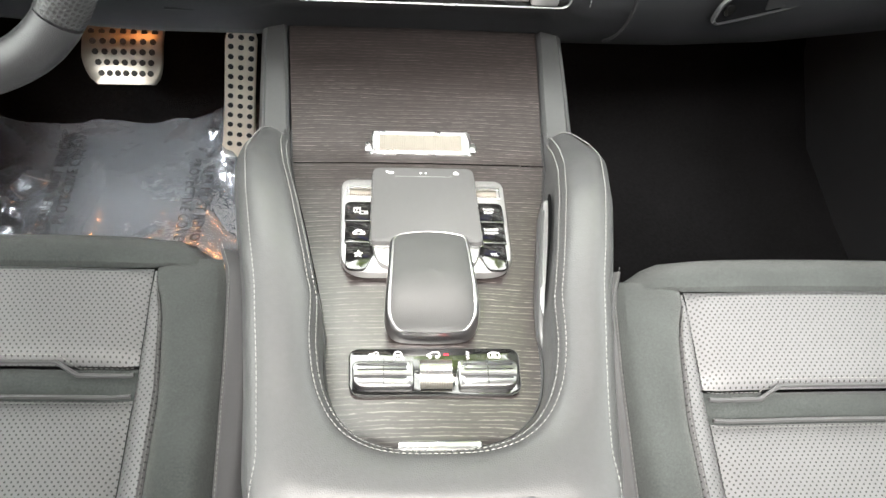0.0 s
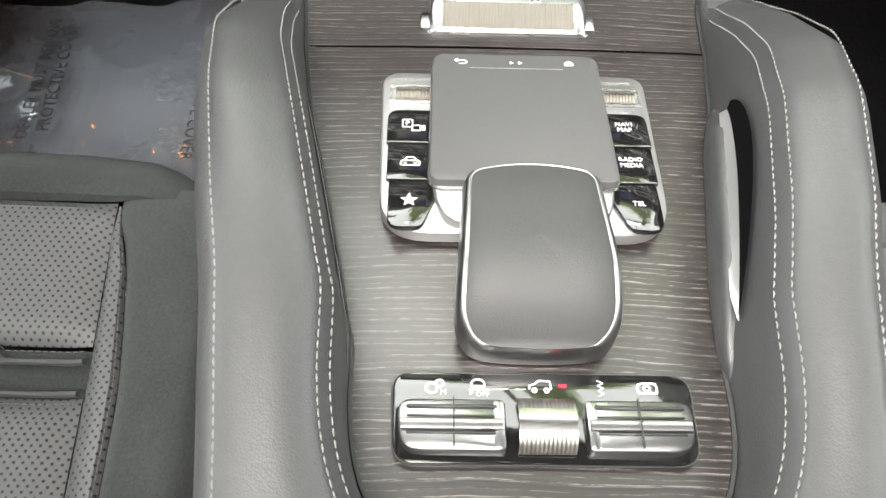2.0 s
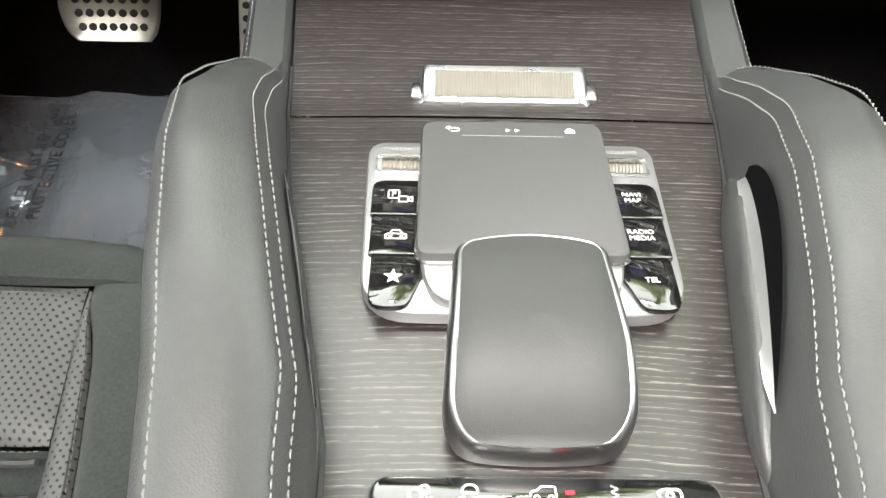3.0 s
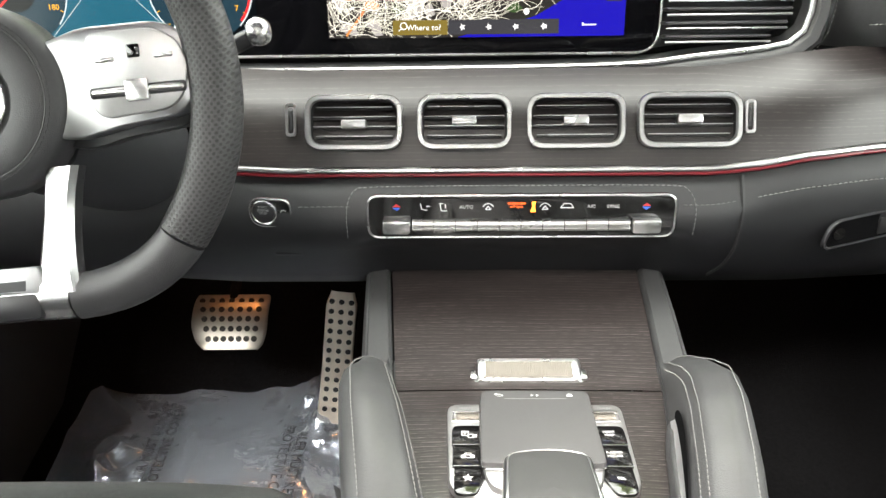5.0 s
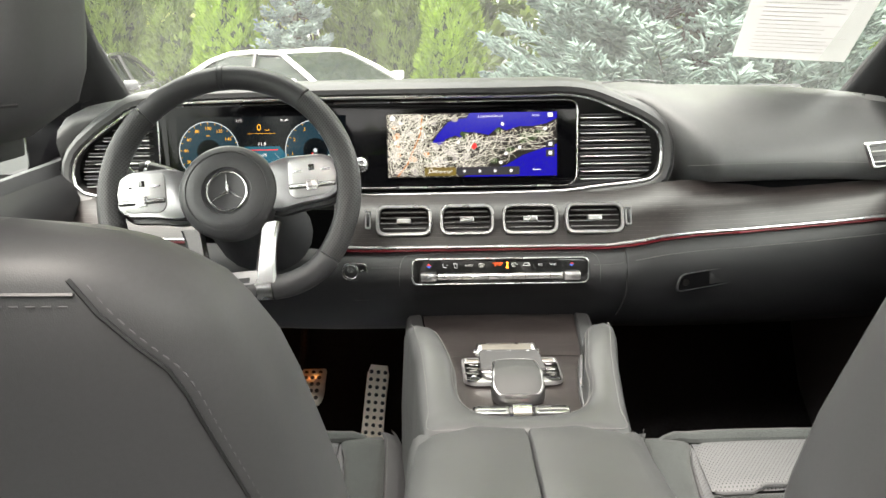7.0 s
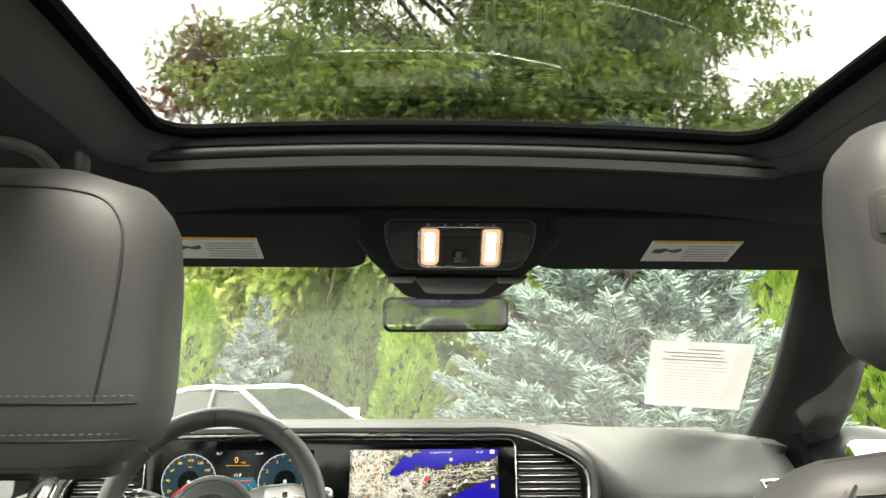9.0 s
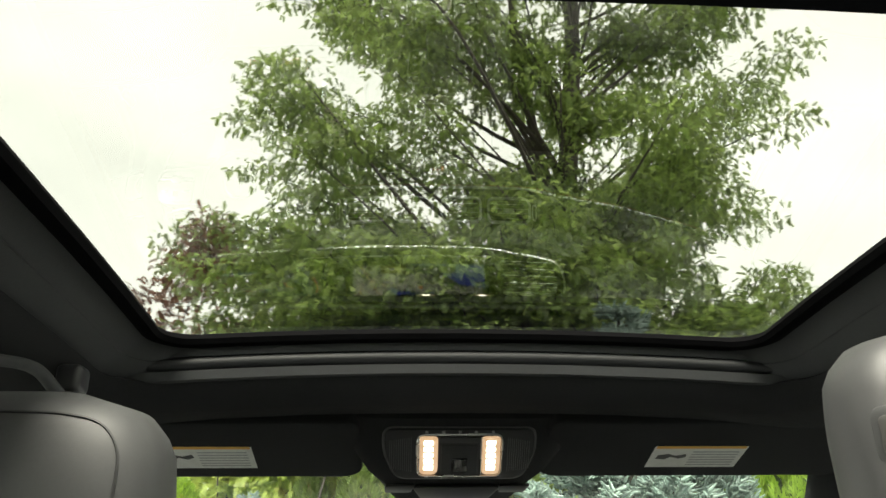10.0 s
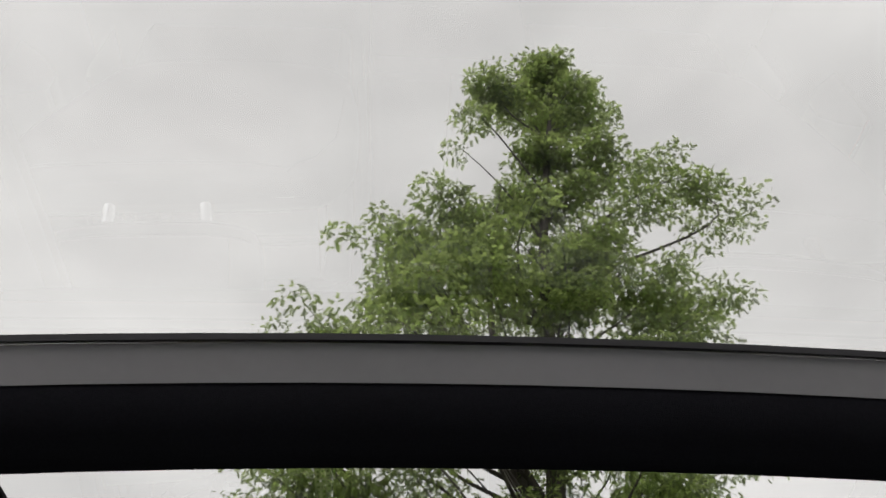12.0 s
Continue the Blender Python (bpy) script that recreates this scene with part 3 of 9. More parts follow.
    # panes
    for y0, y1, nm, rise in ((-1.270, HOLE["front"] + 0.02, "window_5", 0.82), (HOLE["back"], -1.302, "window_6", 1.0)):
        rows = [[V(A + x, y, ROOF_Z + 0.006 + rise * dome(y) - 0.022 * (x / 0.6) ** 2 - 0.02 * max(0, (y + 1.0) / 0.5) ** 2) for y in np.linspace(y0, y1, 14)] for x in np.linspace(-0.53, 0.53, 13)]
        g = tagged(part(nm, loft(rows), ROOF_GLASS), "tinted glass pane of the panoramic roof", "sunroof glass", "roof panes", "structure")
        g.visible_shadow = False
    # outer roof skin round the glass
    rows = [hole_ring(-0.004, -0.004), [p + V(0, 0, dome(p.y) * 0.9) for p in hole_ring(0.115, -0.012)], hole_ring(0.14, 0.0), [V(A + (p.x - A) * 1.55, min(p.y + 0.02, -0.33 + 0.0 * p.y) if p.y > -0.7 else p.y, p.z - 0.07) for p in hole_ring(0.06, 0.0)]]
    rows[3] = [V(max(A - 0.70, min(A + 0.70, p.x)), (p.y if p.y < -0.72 else -0.72 + (p.y + 0.72) * 3.2), p.z + (0.0 if p.y < -0.72 else -0.02)) for p in rows[3]]
    tagged(part("roof", loft(rows), mat("black_roof_paint", (0.01, 0.01, 0.012), 0.2, coat=0.5)), "black painted roof skin round the glass", "car roof", kind="structure")


build_shell()
build_roof()

# ---- the dash ----
def face_y(x):
    """How far forward the trim strip stands at x: straight in the middle, swept away towards the doors."""
    return ramp(x, (-0.78, -0.60, -0.45, -0.25, 0.25, 0.33, 0.45, 0.60, 0.82), (-0.06, -0.085, -0.10, -0.12, -0.12, -0.115, -0.098, -0.062, 0.0))


def strip_z(x):
    return ramp(x, (-0.78, -0.48, -0.30, -0.18, 0.22, 0.27, 0.31, 0.36, 0.45, 0.82), (0.985, 0.984, 0.977, 0.970, 0.970, 0.975, 0.982, 0.986, 0.988, 0.990))


def end_drop(x):
    """How far the dash top falls towards the doors."""
    return 0.004 * ramp(x, (0.1, 0.3), (0, 1)) + ramp(abs(x - A), (0.40, 0.55, 0.62, 0.68, 0.765), (0, 0.005, 0.010, 0.017, 0.030))


def tilt(z):
    """The lean of the screen's face."""
    return (z - 1.175) * 0.15


def dash_edge(n=90):
    return [float(x) for x in np.linspace(A - 0.765, A + 0.765, n)]


def wing(grow=0.0):
    """Closed outline of the screen and vent surround, in x and z."""
    left = [(-0.184, 1.040), (-0.50, 1.042), (-0.640, 1.046), (-0.682, 1.058), (-0.690, 1.085), (-0.680, 1.115), (-0.652, 1.142), (-0.612, 1.170), (-0.545, 1.197)]
    right = [(-0.30, 1.204), (0.05, 1.204), (0.178, 1.202), (0.250, 1.178), (0.292, 1.158), (0.316, 1.139), (0.323, 1.110), (0.320, 1.078), (0.302, 1.060), (0.216, 1.050), (0.120, 1.042)]
    pts = [V(x, 0, z) for x, z in left + right]
    line = smooth_line(pts + [pts[0]], 121)[:-1]
    if grow:
        out = []
        for i, p in enumerate(line):
            d = line[(i + 1) % len(line)] - line[i - 1]
            nrm = V(-d.z, 0, d.x).normalized()
            out.append(p + nrm * grow)
        line = out
    return line


def on_face(line, off=0.0):
    return [V(p.x, tilt(p.z) + off - 0.03 * max(0, (abs(p.x + 0.18) - 0.36)) * -1.0, p.z) for p in line]


def build_dash():
    # upper pad: from the windshield back over the crest; on the passenger side it rolls down to the stitched edge
    rows = []
    for x in dash_edge(100):
        k = ramp(x, (0.30, 0.40), (0, 1))      # 0: over the screen, 1: passenger roll
        kl = ramp(x, (-0.78, -0.70), (1, 0))
        fy = face_y(x) + 0.035
        low = end_drop(x)
        over = [(0.42, 1.15), (0.34, 1.19), (0.25, 1.208), (0.15, 1.217), (0.08, 1.216), (0.045, 1.211), (0.022, 1.203), (0.018, 1.190), (0.03, 1.17), (0.04, 1.12), (0.05, 1.05)]
        roll = [(0.42, 1.15), (0.34, 1.188), (0.25, 1.203), (0.16, 1.207), (0.09, 1.198), (fy + 0.085, 1.180), (fy + 0.035, 1.145), (fy + 0.008, 1.112), (fy, 1.088), (fy + 0.012, 1.066), (fy + 0.045, 1.055)]
        kk = max(k, kl)
        rows.append([V(x, a[0] + (b[0] - a[0]) * kk, a[1] + (b[1] - a[1]) * kk - low) for a, b in zip(over, roll)])
    dash = thing("dashboard", "black leather dashboard with wood trim and twin screens", "dashboard", at=(A, 0.1, 1.0))
    under(dash, part("upper_pad", loft(rows), LEATHER_TOP, None, "black stitched leather dash top", sharp=85))
    # stitch line along the passenger roll
    under(dash, stitches([V(x, face_y(x) + 0.0335, 1.0945 - end_drop(x)) for x in np.linspace(0.352, 0.80, 24)], None, THREAD, 0.005, 0.00055))
    # seam across the pad
    under(dash, part("seam", tube([V(0.235, 0.07, 1.2165), V(0.30, 0.12, 1.2185), V(0.36, 0.20, 1.2105), V(0.40, 0.28, 1.2025)], 0.0012, 5), SATIN))
    # defroster slot and corner grille
    under(dash, part("defroster_slot", box((0.34, 0.022, 0.004), (-0.36, 0.255, 1.2085), 0.0015, 1), SOFT))
    # padded surround of screens and side vents
    ring = []
    for g, o in ((-0.001, 0.010), (0.001, -0.010), (0.006, -0.018), (0.014, -0.020), (0.021, -0.014), (0.026, 0.002), (0.026, 0.05)):
        ring.append(on_face(wing(g), o))
    bm = loft(ring, ring=True)
    under(dash, part("vent_surround", bm, LEATHER, None, "padded leather surround"))
    line = [p for p in on_face(wing(0.021), -0.016) if p.x > 0.20]
    line.sort(key=lambda p: -p.z)
    under(dash, stitches([p for p in line if p.x > 0.27], None, DARK_THREAD, 0.005, 0.00036))
    # recess behind the slats and chrome line
    under(dash, part("recess", loft([on_face(wing(-0.001), 0.030), [V(-0.18, 0.03, 1.12)] * 120], ring=True), SOFT))
    cl = on_face(wing(0.0), -0.013)
    under(dash, part("chrome_line", tube(cl, 0.0028, 8, closed=True), SILVER, None, "satin chrome outline"))
    # slats of the outer vents
    outl = wing(-0.004)

    def span_at(z, side):
        xs = []
        for p, q in zip(outl, outl[1:] + outl[:1]):
            if (p.z - z) * (q.z - z) < 0:
                xs.append(p.x + (q.x - p.x) * (z - p.z) / (q.z - p.z))
        return max(xs) if side > 0 else min(xs)
    for side in (-1, 1):
        for i in range(9):
            z = 1.064 + i * 0.0128
            x1 = span_at(z, side) - side * 0.012
            x0 = 0.186 if side > 0 else -0.556
            if (x1 - x0) * side < 0.015:
                continue
            bm = box((abs(x1 - x0), 0.022, 0.0030), ((x0 + x1) / 2, tilt(z) + 0.006, z), 0.001, 1, turn=pose(0, 0, 0, -14))
            under(dash, part("slat", bm, SATIN, None, "black vent slat"))
            bm = box((abs(x1 - x0), 0.0022, 0.0020), ((x0 + x1) / 2, tilt(z) - 0.0055, z - 0.0026), 0.0006, 1)
            under(dash, part("slat_edge", bm, SILVER if i in (3, 5) or i % 2 else PAINT_SILVER, None, "bright slat edge"))
    # wood band with its silver and red lines
    def band(x0, x1, n):
        rows = []
        for x in np.linspace(x0, x1, n):
            y, z, q = face_y(x), strip_z(x), ramp(x, (0.36, 0.52), (1.0, 0.76))
            rows.append([V(x, y + 0.075, z + 0.074 * q), V(x, y + 0.050, z + 0.062 * q), V(x, y + 0.034, z + 0.052 * q), V(x, y + 0.020, z + 0.034 * q), V(x, y + 0.008, z + 0.015 * q), V(x, y + 0.002, z + 0.003), V(x, y + 0.012, z - 0.002)])
        return loft(rows)
    under(dash, part("wood_trim", band(-0.232, A + 0.76, 70), WOOD_BAND, None, "open-pore grey-brown wood trim"))
    under(dash, part("wood_trim", band(A - 0.76, -0.455, 24), WOOD_BAND, None, "open-pore grey-brown wood trim"))
    # black sheet drawn in as the shade under the passenger roll
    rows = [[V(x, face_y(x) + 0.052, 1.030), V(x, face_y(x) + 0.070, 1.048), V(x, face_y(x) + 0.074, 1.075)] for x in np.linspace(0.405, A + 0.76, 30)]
    under(dash, part("roll_shade", loft(rows), MATT_BLACK, None, "black sheet as the shade below the dash roll"))
    for x0, x1, n in ((-0.232, A + 0.76, 70), (A - 0.745, -0.455, 24)):
        xs = np.linspace(x0, x1, n)
        under(dash, part("silver_strip", tube([V(x, face_y(x) - 0.0015, strip_z(x) + 0.001) for x in xs], 0.0036, 8, flat=0.75), SILVER, None, "satin silver strip"))
        under(dash, part("red_line", tube([V(x, face_y(x) + 0.0005, strip_z(x) - 0.0046) for x in xs], 0.0022, 6), RED_LINE, None, "dark red line"))
    # lower dash: knee padding and glove box in one sweep
    rows = []
    for x in dash_edge(90):
        y, z = face_y(x), strip_z(x)
        mid = ramp(x, (-0.30, -0.20, -0.16, 0.22, 0.27), (0.0, 0.4, 1, 1, 0))
        low = ramp(x, (-0.12, -0.09, 0.17, 0.20), (0, 1, 1, 0))
        end = ramp(x, (0.25, 0.45, 0.80), (0, 0.3, 1))
        p = [(y + 0.006, z - 0.006), (y - 0.006 - 0.004 * mid, z - 0.016), (y - 0.016 - 0.012 * mid, z - 0.034),
             (y - 0.018 - 0.012 * mid, 0.915), (y - 0.014 - 0.006 * mid + 0.012 * low, 0.895), (y + 0.0 + 0.022 * low, 0.868),
             (y + 0.02 + 0.012 * low, 0.842 - 0.003 * low - 0.012 * end), (y + 0.05, 0.814 + 0.010 * low - 0.022 * end), (y + 0.10, 0.790 + 0.020 * low - 0.030 * end), (y + 0.30, 0.780 + 0.012 * low - 0.03 * end), (0.45, 0.765)]
        rows.append([V(x, a, b) for a, b in p])
    under(dash, part("knee_panel", loft(rows), KNEE, None, "black leather-covered lower dash"))
    # stitch lines of the lower dash
    ln = lambda x: V(x, face_y(x) - 0.0135 - 0.008 * ramp(x, (-0.16, 0.22, 0.27), (1, 1, 0)), strip_z(x) - 0.0275)
    under(dash, stitches([ln(x) for x in np.linspace(0.262, 0.80, 26)], None, THREAD, 0.005, 0.00055))
    under(dash, stitches([ln(x) for x in np.linspace(0.192, 0.242, 5)], None, THREAD, 0.005, 0.00036))
    under(dash, stitches([ln(x) for x in np.linspace(-0.168, -0.118, 5)], None, DARK_THREAD, 0.005, 0.00036))
    arch = [V(-0.122, -0.152, 0.915), V(-0.121, -0.153, 0.945), V(-0.114, -0.150, 0.962), V(-0.095, -0.148, 0.9665), V(0.04, -0.1475, 0.967), V(0.172, -0.148, 0.9665), V(0.192, -0.150, 0.962), V(0.200, -0.153, 0.945), V(0.201, -0.152, 0.915)]
    under(dash, stitches(arch, None, DARK_THREAD, 0.005, 0.00050, lift=-0.0002))
    # the gap between the knee panel and the glove box
    gap = [V(0.2475, face_y(0.25) - 0.002, 0.964), V(0.2475, -0.1412, 0.935), V(0.2465, -0.1420, 0.90), V(0.2440, -0.126, 0.868), V(0.240, -0.102, 0.842)]
    under(dash, part("panel_gap", tube(smooth_line(gap, 16), 0.0022, 5), RUBBER, None, "dark gap beside the glove box"))
    return dash


DASH = build_dash()


# ---- screens ----
FACE = plane_at((0, 0, 1.175), (1, 0, 0), (0, 0.15, 1))     # x right, y up the glass, z out; its origin at the top of the picture


def face_m(x, y, z=0.0):
    return FACE @ Matrix.Translation((x, y, z))


def glow(name, color, strength=1.0):
    return mat_glow(name, color, strength * 0.32, base=(0.001, 0.001, 0.001))


def flat(pts, m, mat_, parent, name, label="", smooth=False):
    tris = tessellate_polygon([[V(*p[:2], 0) for p in pts]])
    me = bpy.data.meshes.new(name)
    me.from_pydata([m @ V(*p[:2], 0) for p in pts], [], [tuple(t) for t in tris])
    return link(name, me, mat_, parent, label, smooth)


def ribbon(lines, width, m, mat_, parent, name, label=""):
    """Flat lines of one width, joined into one mesh."""
    vs, fs = [], []
    for ln in lines:
        for a, b in zip(ln, ln[1:]):
            a, b = V(*a[:2]), V(*b[:2])
            d = b - a
            if d.length < 1e-7:
                continue
            n = V(-d.y, d.x) / d.length * width / 2
            k = len(vs)
            vs += [m @ V(*(a + n), 0), m @ V(*(a - n), 0), m @ V(*(b - n), 0), m @ V(*(b + n), 0)]
            fs.append((k, k + 1, k + 2, k + 3))
    me = bpy.data.meshes.new(name)
    me.from_pydata(vs, [], fs)
    return link(name, me, mat_, parent, label, False)


def build_screens():
    sc = thing("screen_unit", "wide glossy black glass unit with two lit displays", "display", at=(-0.18, 0, 1.12))
    ring = outline([(-0.541, -0.126), (0.181, -0.126), (0.181, 0.020), (-0.541, 0.020)], [0.02, 0.024, 0.02, 0.02], 6)
    under(sc, part("glass_face", slab(ring, 0.008, face_m(0, 0, -0.008), 0.0015), SCREEN, None, "glossy black glass"))
    edge = [face_m(0, 0, -0.001) @ V(*p, 0) for p in ring]
    under(sc, part("bezel", tube(edge, 0.0016, 6, closed=True), SILVER, None, "thin satin bezel"))
    # ---- map on the central display ----
    W, Hh = 0.292, 0.109
    x0, y0 = -0.146, -0.109
    M = face_m(0, 0, 0.0012)

    def P(u, v):
        return (x0 + u * W, y0 + v * Hh)
    sea = glow("map_sea", (0.003, 0.002, 0.10), 1.0)
    land = glow("map_land", (0.007, 0.0065, 0.006), 1.0)
    road = glow("map_roads", (0.21, 0.205, 0.17), 1.0)
    road2 = glow("map_main_roads", (0.27, 0.26, 0.23), 1.0)
    town = glow("map_towns", (0.10, 0.095, 0.09), 1.0)
    park = glow("map_parks", (0.012, 0.022, 0.008), 1.0)
    red = glow("map_marker", (0.25, 0.006, 0.006), 1.0)
    orange = glow("map_highlight", (0.16, 0.06, 0.015), 1.0)
    dark = glow("map_bar", (0.012, 0.012, 0.014), 1.0)
    gold = glow("map_search", (0.05, 0.037, 0.008), 1.0)
    white = glow("map_white", (0.28, 0.28, 0.28), 1.0)
    disp = under(sc, flat([P(0, 0), P(1, 0), P(1, 1), P(0, 1)], M, sea, None, "map_display", "lit navigation map of land and blue water"))
    up = lambda k: face_m(0, 0, 0.0012 + 0.00012 * k)
    island = [(0, 0), (0.44, 0), (0.50, 0.05), (0.60, 0.10), (0.70, 0.18), (0.80, 0.33), (0.90, 0.42), (1, 0.50), (1, 0.90), (0.94, 0.82), (0.86, 0.78), (0.78, 0.78), (0.70, 0.72), (0.66, 0.77), (0.63, 0.72), (0.60, 0.65), (0.55, 0.68), (0.50, 0.70), (0.46, 0.69), (0.44, 0.62), (0.40, 0.65), (0.35, 0.60), (0.32, 0.52), (0.28, 0.50), (0.27, 0.56), (0.30, 0.68), (0.36, 0.86), (0.42, 0.91), (0.47, 0.92), (0.49, 1.0), (0, 1)]
    flat([P(*p) for p in island], up(1), land, disp, "land", "dark land area of the map")
    rnd = random.Random(7)

    def inside(u, v):
        c = False
        for (ax, ay), (bx, by) in zip(island, island[1:] + island[:1]):
            if (ay > v) != (by > v) and u < (bx - ax) * (v - ay) / (by - ay) + ax:
                c = not c
        return c
    fine, main = [], []
    for k in range(1150):
        u, v = rnd.random(), rnd.random()
        if k < 640:
            u = rnd.random() ** 1.5 * 0.55
        a = rnd.choice((0, math.pi / 2, 0.35, 1.9)) + rnd.gauss(0, 0.25) + 0.25
        ln = []
        for s in range(rnd.randint(5, 12)):
            if not inside(u, v):
                break
            ln.append(P(u, v))
            a += rnd.gauss(0, 0.22)
            u += math.cos(a) * 0.016
            v += math.sin(a) * 0.042
        if len(ln) > 1:
            (main if rnd.random() < 0.28 else fine).append(ln)
    for v0, s in ((0.30, 0.42), (0.42, 0.36), (0.52, 0.34), (0.60, 0.26), (0.66, 0.20)):
        ln = []
        for i in range(34):
            u = 0.25 + i * 0.022
            v = v0 - 0.12 + (u - 0.25) * s + 0.02 * math.sin(u * 31 + v0 * 50)
            if inside(u, v):
                ln.append(P(u, v))
        main.append(ln)
    patches = []
    for k in range(46):
        u, v = 0.04 + rnd.random() ** 1.6 * 0.46, 0.05 + 0.9 * rnd.random()
        if inside(u, v):
            patches.append((u, v, 0.012 + 0.02 * rnd.random()))
    for k, (u, v, r) in enumerate(patches):
        flat([P(u + r * math.cos(a) * rnd.uniform(.6, 1.3), v + 2.4 * r * math.sin(a) * rnd.uniform(.6, 1.3)) for a in np.linspace(0, 5.6, 8)], up(2 + 0.04 * k), town if k % 3 else (park if k % 2 else orange), disp, "map_patch")
    for u, v, r in ((0.455, 0.67, 0.03), (0.66, 0.72, 0.028), (0.82, 0.60, 0.06), (0.90, 0.66, 0.05), (0.63, 0.25, 0.03), (0.72, 0.42, 0.03)):
        flat([P(u + r * math.cos(a) * rnd.uniform(.6, 1.2), v + 1.6 * r * math.sin(a) * rnd.uniform(.6, 1.2)) for a in np.linspace(0, 5.6, 9)], up(4), park, disp, "map_park")
    ribbon(fine, 0.00034, up(6), road, disp, "minor_road_network", "pale thin road network")
    ribbon(main, 0.00056, up(7), road2, disp, "main_road_network", "white main road network")
    ribbon([[P(0.06, 0.02), P(0.12, 0.22), P(0.15, 0.40), P(0.20, 0.70), P(0.21, 0.98)]], 0.0022, up(6.5), orange, disp, "trunk_road", "orange trunk road")
    flat([P(0.495, 0.46), P(0.505, 0.52), P(0.522, 0.53), P(0.53, 0.47), P(0.512, 0.43)], up(9), red, disp, "position_marker", "red marker")
    for u, v in ((0.42, 0.55), (0.68, 0.82), (0.78, 0.45), (0.70, 0.36), (0.67, 0.22), (0.05, 0.55), (0.08, 0.86), (0.93, 0.74)):
        flat([P(u + 0.010 * math.cos(a), v + 0.030 * math.sin(a)) for a in np.linspace(0, 5.5, 8)], up(8), white, disp, "place_sign")
    # search bar and its buttons
    flat([P(0.22, 0.025), P(0.405, 0.025), P(0.405, 0.155), P(0.22, 0.155)], up(10), gold, disp, "search_field", "dim gold search field")
    flat([P(0.408, 0.025), P(0.78, 0.025), P(0.78, 0.155), P(0.408, 0.155)], up(10), dark, disp, "menu_bar", "dark menu bar")
    words("Where to?", 0.0078, up(12) @ Matrix.Translation((*P(0.325, 0.088), 0)), white, disp)
    ribbon([[P(0.24, 0.06), P(0.252, 0.09)]] + [[P(0.257 + 0.011 * math.cos(a), 0.105 + 0.030 * math.sin(a)) for a in np.linspace(0, 6.3, 13)]], 0.0009, up(12), white, disp, "search_sign")
    for i, u in enumerate((0.455, 0.545, 0.635, 0.73)):
        pts = [P(u + 0.011 * math.cos(a) * (1 if j % 2 else 0.45 + 0.12 * i), 0.09 + 0.032 * math.sin(a) * (1 if j % 2 else 0.45)) for j, a in enumerate(np.linspace(0, 2 * math.pi, 11)[:-1])]
        flat(pts, up(12), white, disp, "menu_sign")
    words("Long Island Sound", 0.0058, up(12) @ Matrix.Translation((*P(0.61, 0.945), 0)), white, disp)
    words("01:49", 0.0058, up(12) @ Matrix.Translation((*P(0.875, 0.945), 0)), white, disp)
    flat([P(0.945, 0.92), P(0.975, 0.92), P(0.975, 0.985), P(0.945, 0.985)], up(12), white, disp, "message_sign")
    flat([P(0.02, 0.90), P(0.05, 0.90), P(0.05, 0.95), P(0.035, 0.99), P(0.02, 0.95)], up(12), white, disp, "home_sign")
    for v in (0.44, 0.30):
        flat([P(0.935, v), P(0.985, v), P(0.985, v + 0.11), P(0.935, v + 0.11)], up(11), dark, disp, "side_button")
        flat([P(0.95, v + 0.03), P(0.972, v + 0.03), P(0.972, v + 0.085), P(0.95, v + 0.085)], up(12), white, disp, "button_sign")
    ribbon([[P(0.86, 0.10), P(0.905, 0.10)], [P(0.86, 0.09), P(0.86, 0.12)]], 0.0012, up(12), white, disp, "scale_bar")
    # ---- instrument display ----
    cx = -0.362
    teal = glow("cluster_teal", (0.004, 0.030, 0.045), 1.0)
    deep = glow("cluster_dark", (0.0004, 0.0008, 0.0012), 1.0)
    dial_c = glow("dial_blue", (0.004, 0.011, 0.016), 1.0)
    yellow = glow("dial_yellow", (0.26, 0.13, 0.008), 1.0)
    cold = glow("dial_rim", (0.16, 0.18, 0.19), 1.0)
    needle = glow("needle_red", (0.30, 0.008, 0.008), 1.0)
    Y0 = -0.109
    inst = under(sc, flat([(cx - 0.146, Y0), (cx + 0.146, Y0), (cx + 0.146, 0), (cx - 0.146, 0)], M, deep, None, "instrument_display", "lit instrument display with two round dials"))
    flat([(cx - 0.075, Y0 + 0.002), (cx + 0.075, Y0 + 0.002), (cx + 0.03, Y0 + 0.058), (cx - 0.03, Y0 + 0.058)], up(1), teal, inst, "road_view", "teal road graphic")
    for s in (-1, 1):
        ribbon([[(cx + s * 0.062, Y0 + 0.004), (cx + s * 0.022, Y0 + 0.045)]], 0.0006, up(2), cold, inst, "lane_line")
    ribbon([[(cx - 0.028, Y0 + 0.052), (cx + 0.028, Y0 + 0.052)]], 0.0014, up(2), needle, inst, "red_bar")
    for gx, marks, a0, a1, ang in ((cx - 0.092, ("20", "40", "60", "80", "100", "120", "140", "160", "180"), 205, -25, 222), (cx + 0.092, ("0", "1", "2", "3", "4", "5", "6", "7"), 225, -30, 225)):
        gy, R = Y0 + 0.050, 0.0515
        disc = flat([(gx + R * math.cos(a), gy + R * math.sin(a)) for a in np.linspace(0, 2 * math.pi, 49)[:-1]], up(2), dial_c, inst, "dial", "round blue-black dial with yellow figures")
        flat([(gx + 0.021 * math.cos(a), gy + 0.021 * math.sin(a)) for a in np.linspace(0, 2 * math.pi, 33)[:-1]], up(3), deep, disc, "dial_hub")
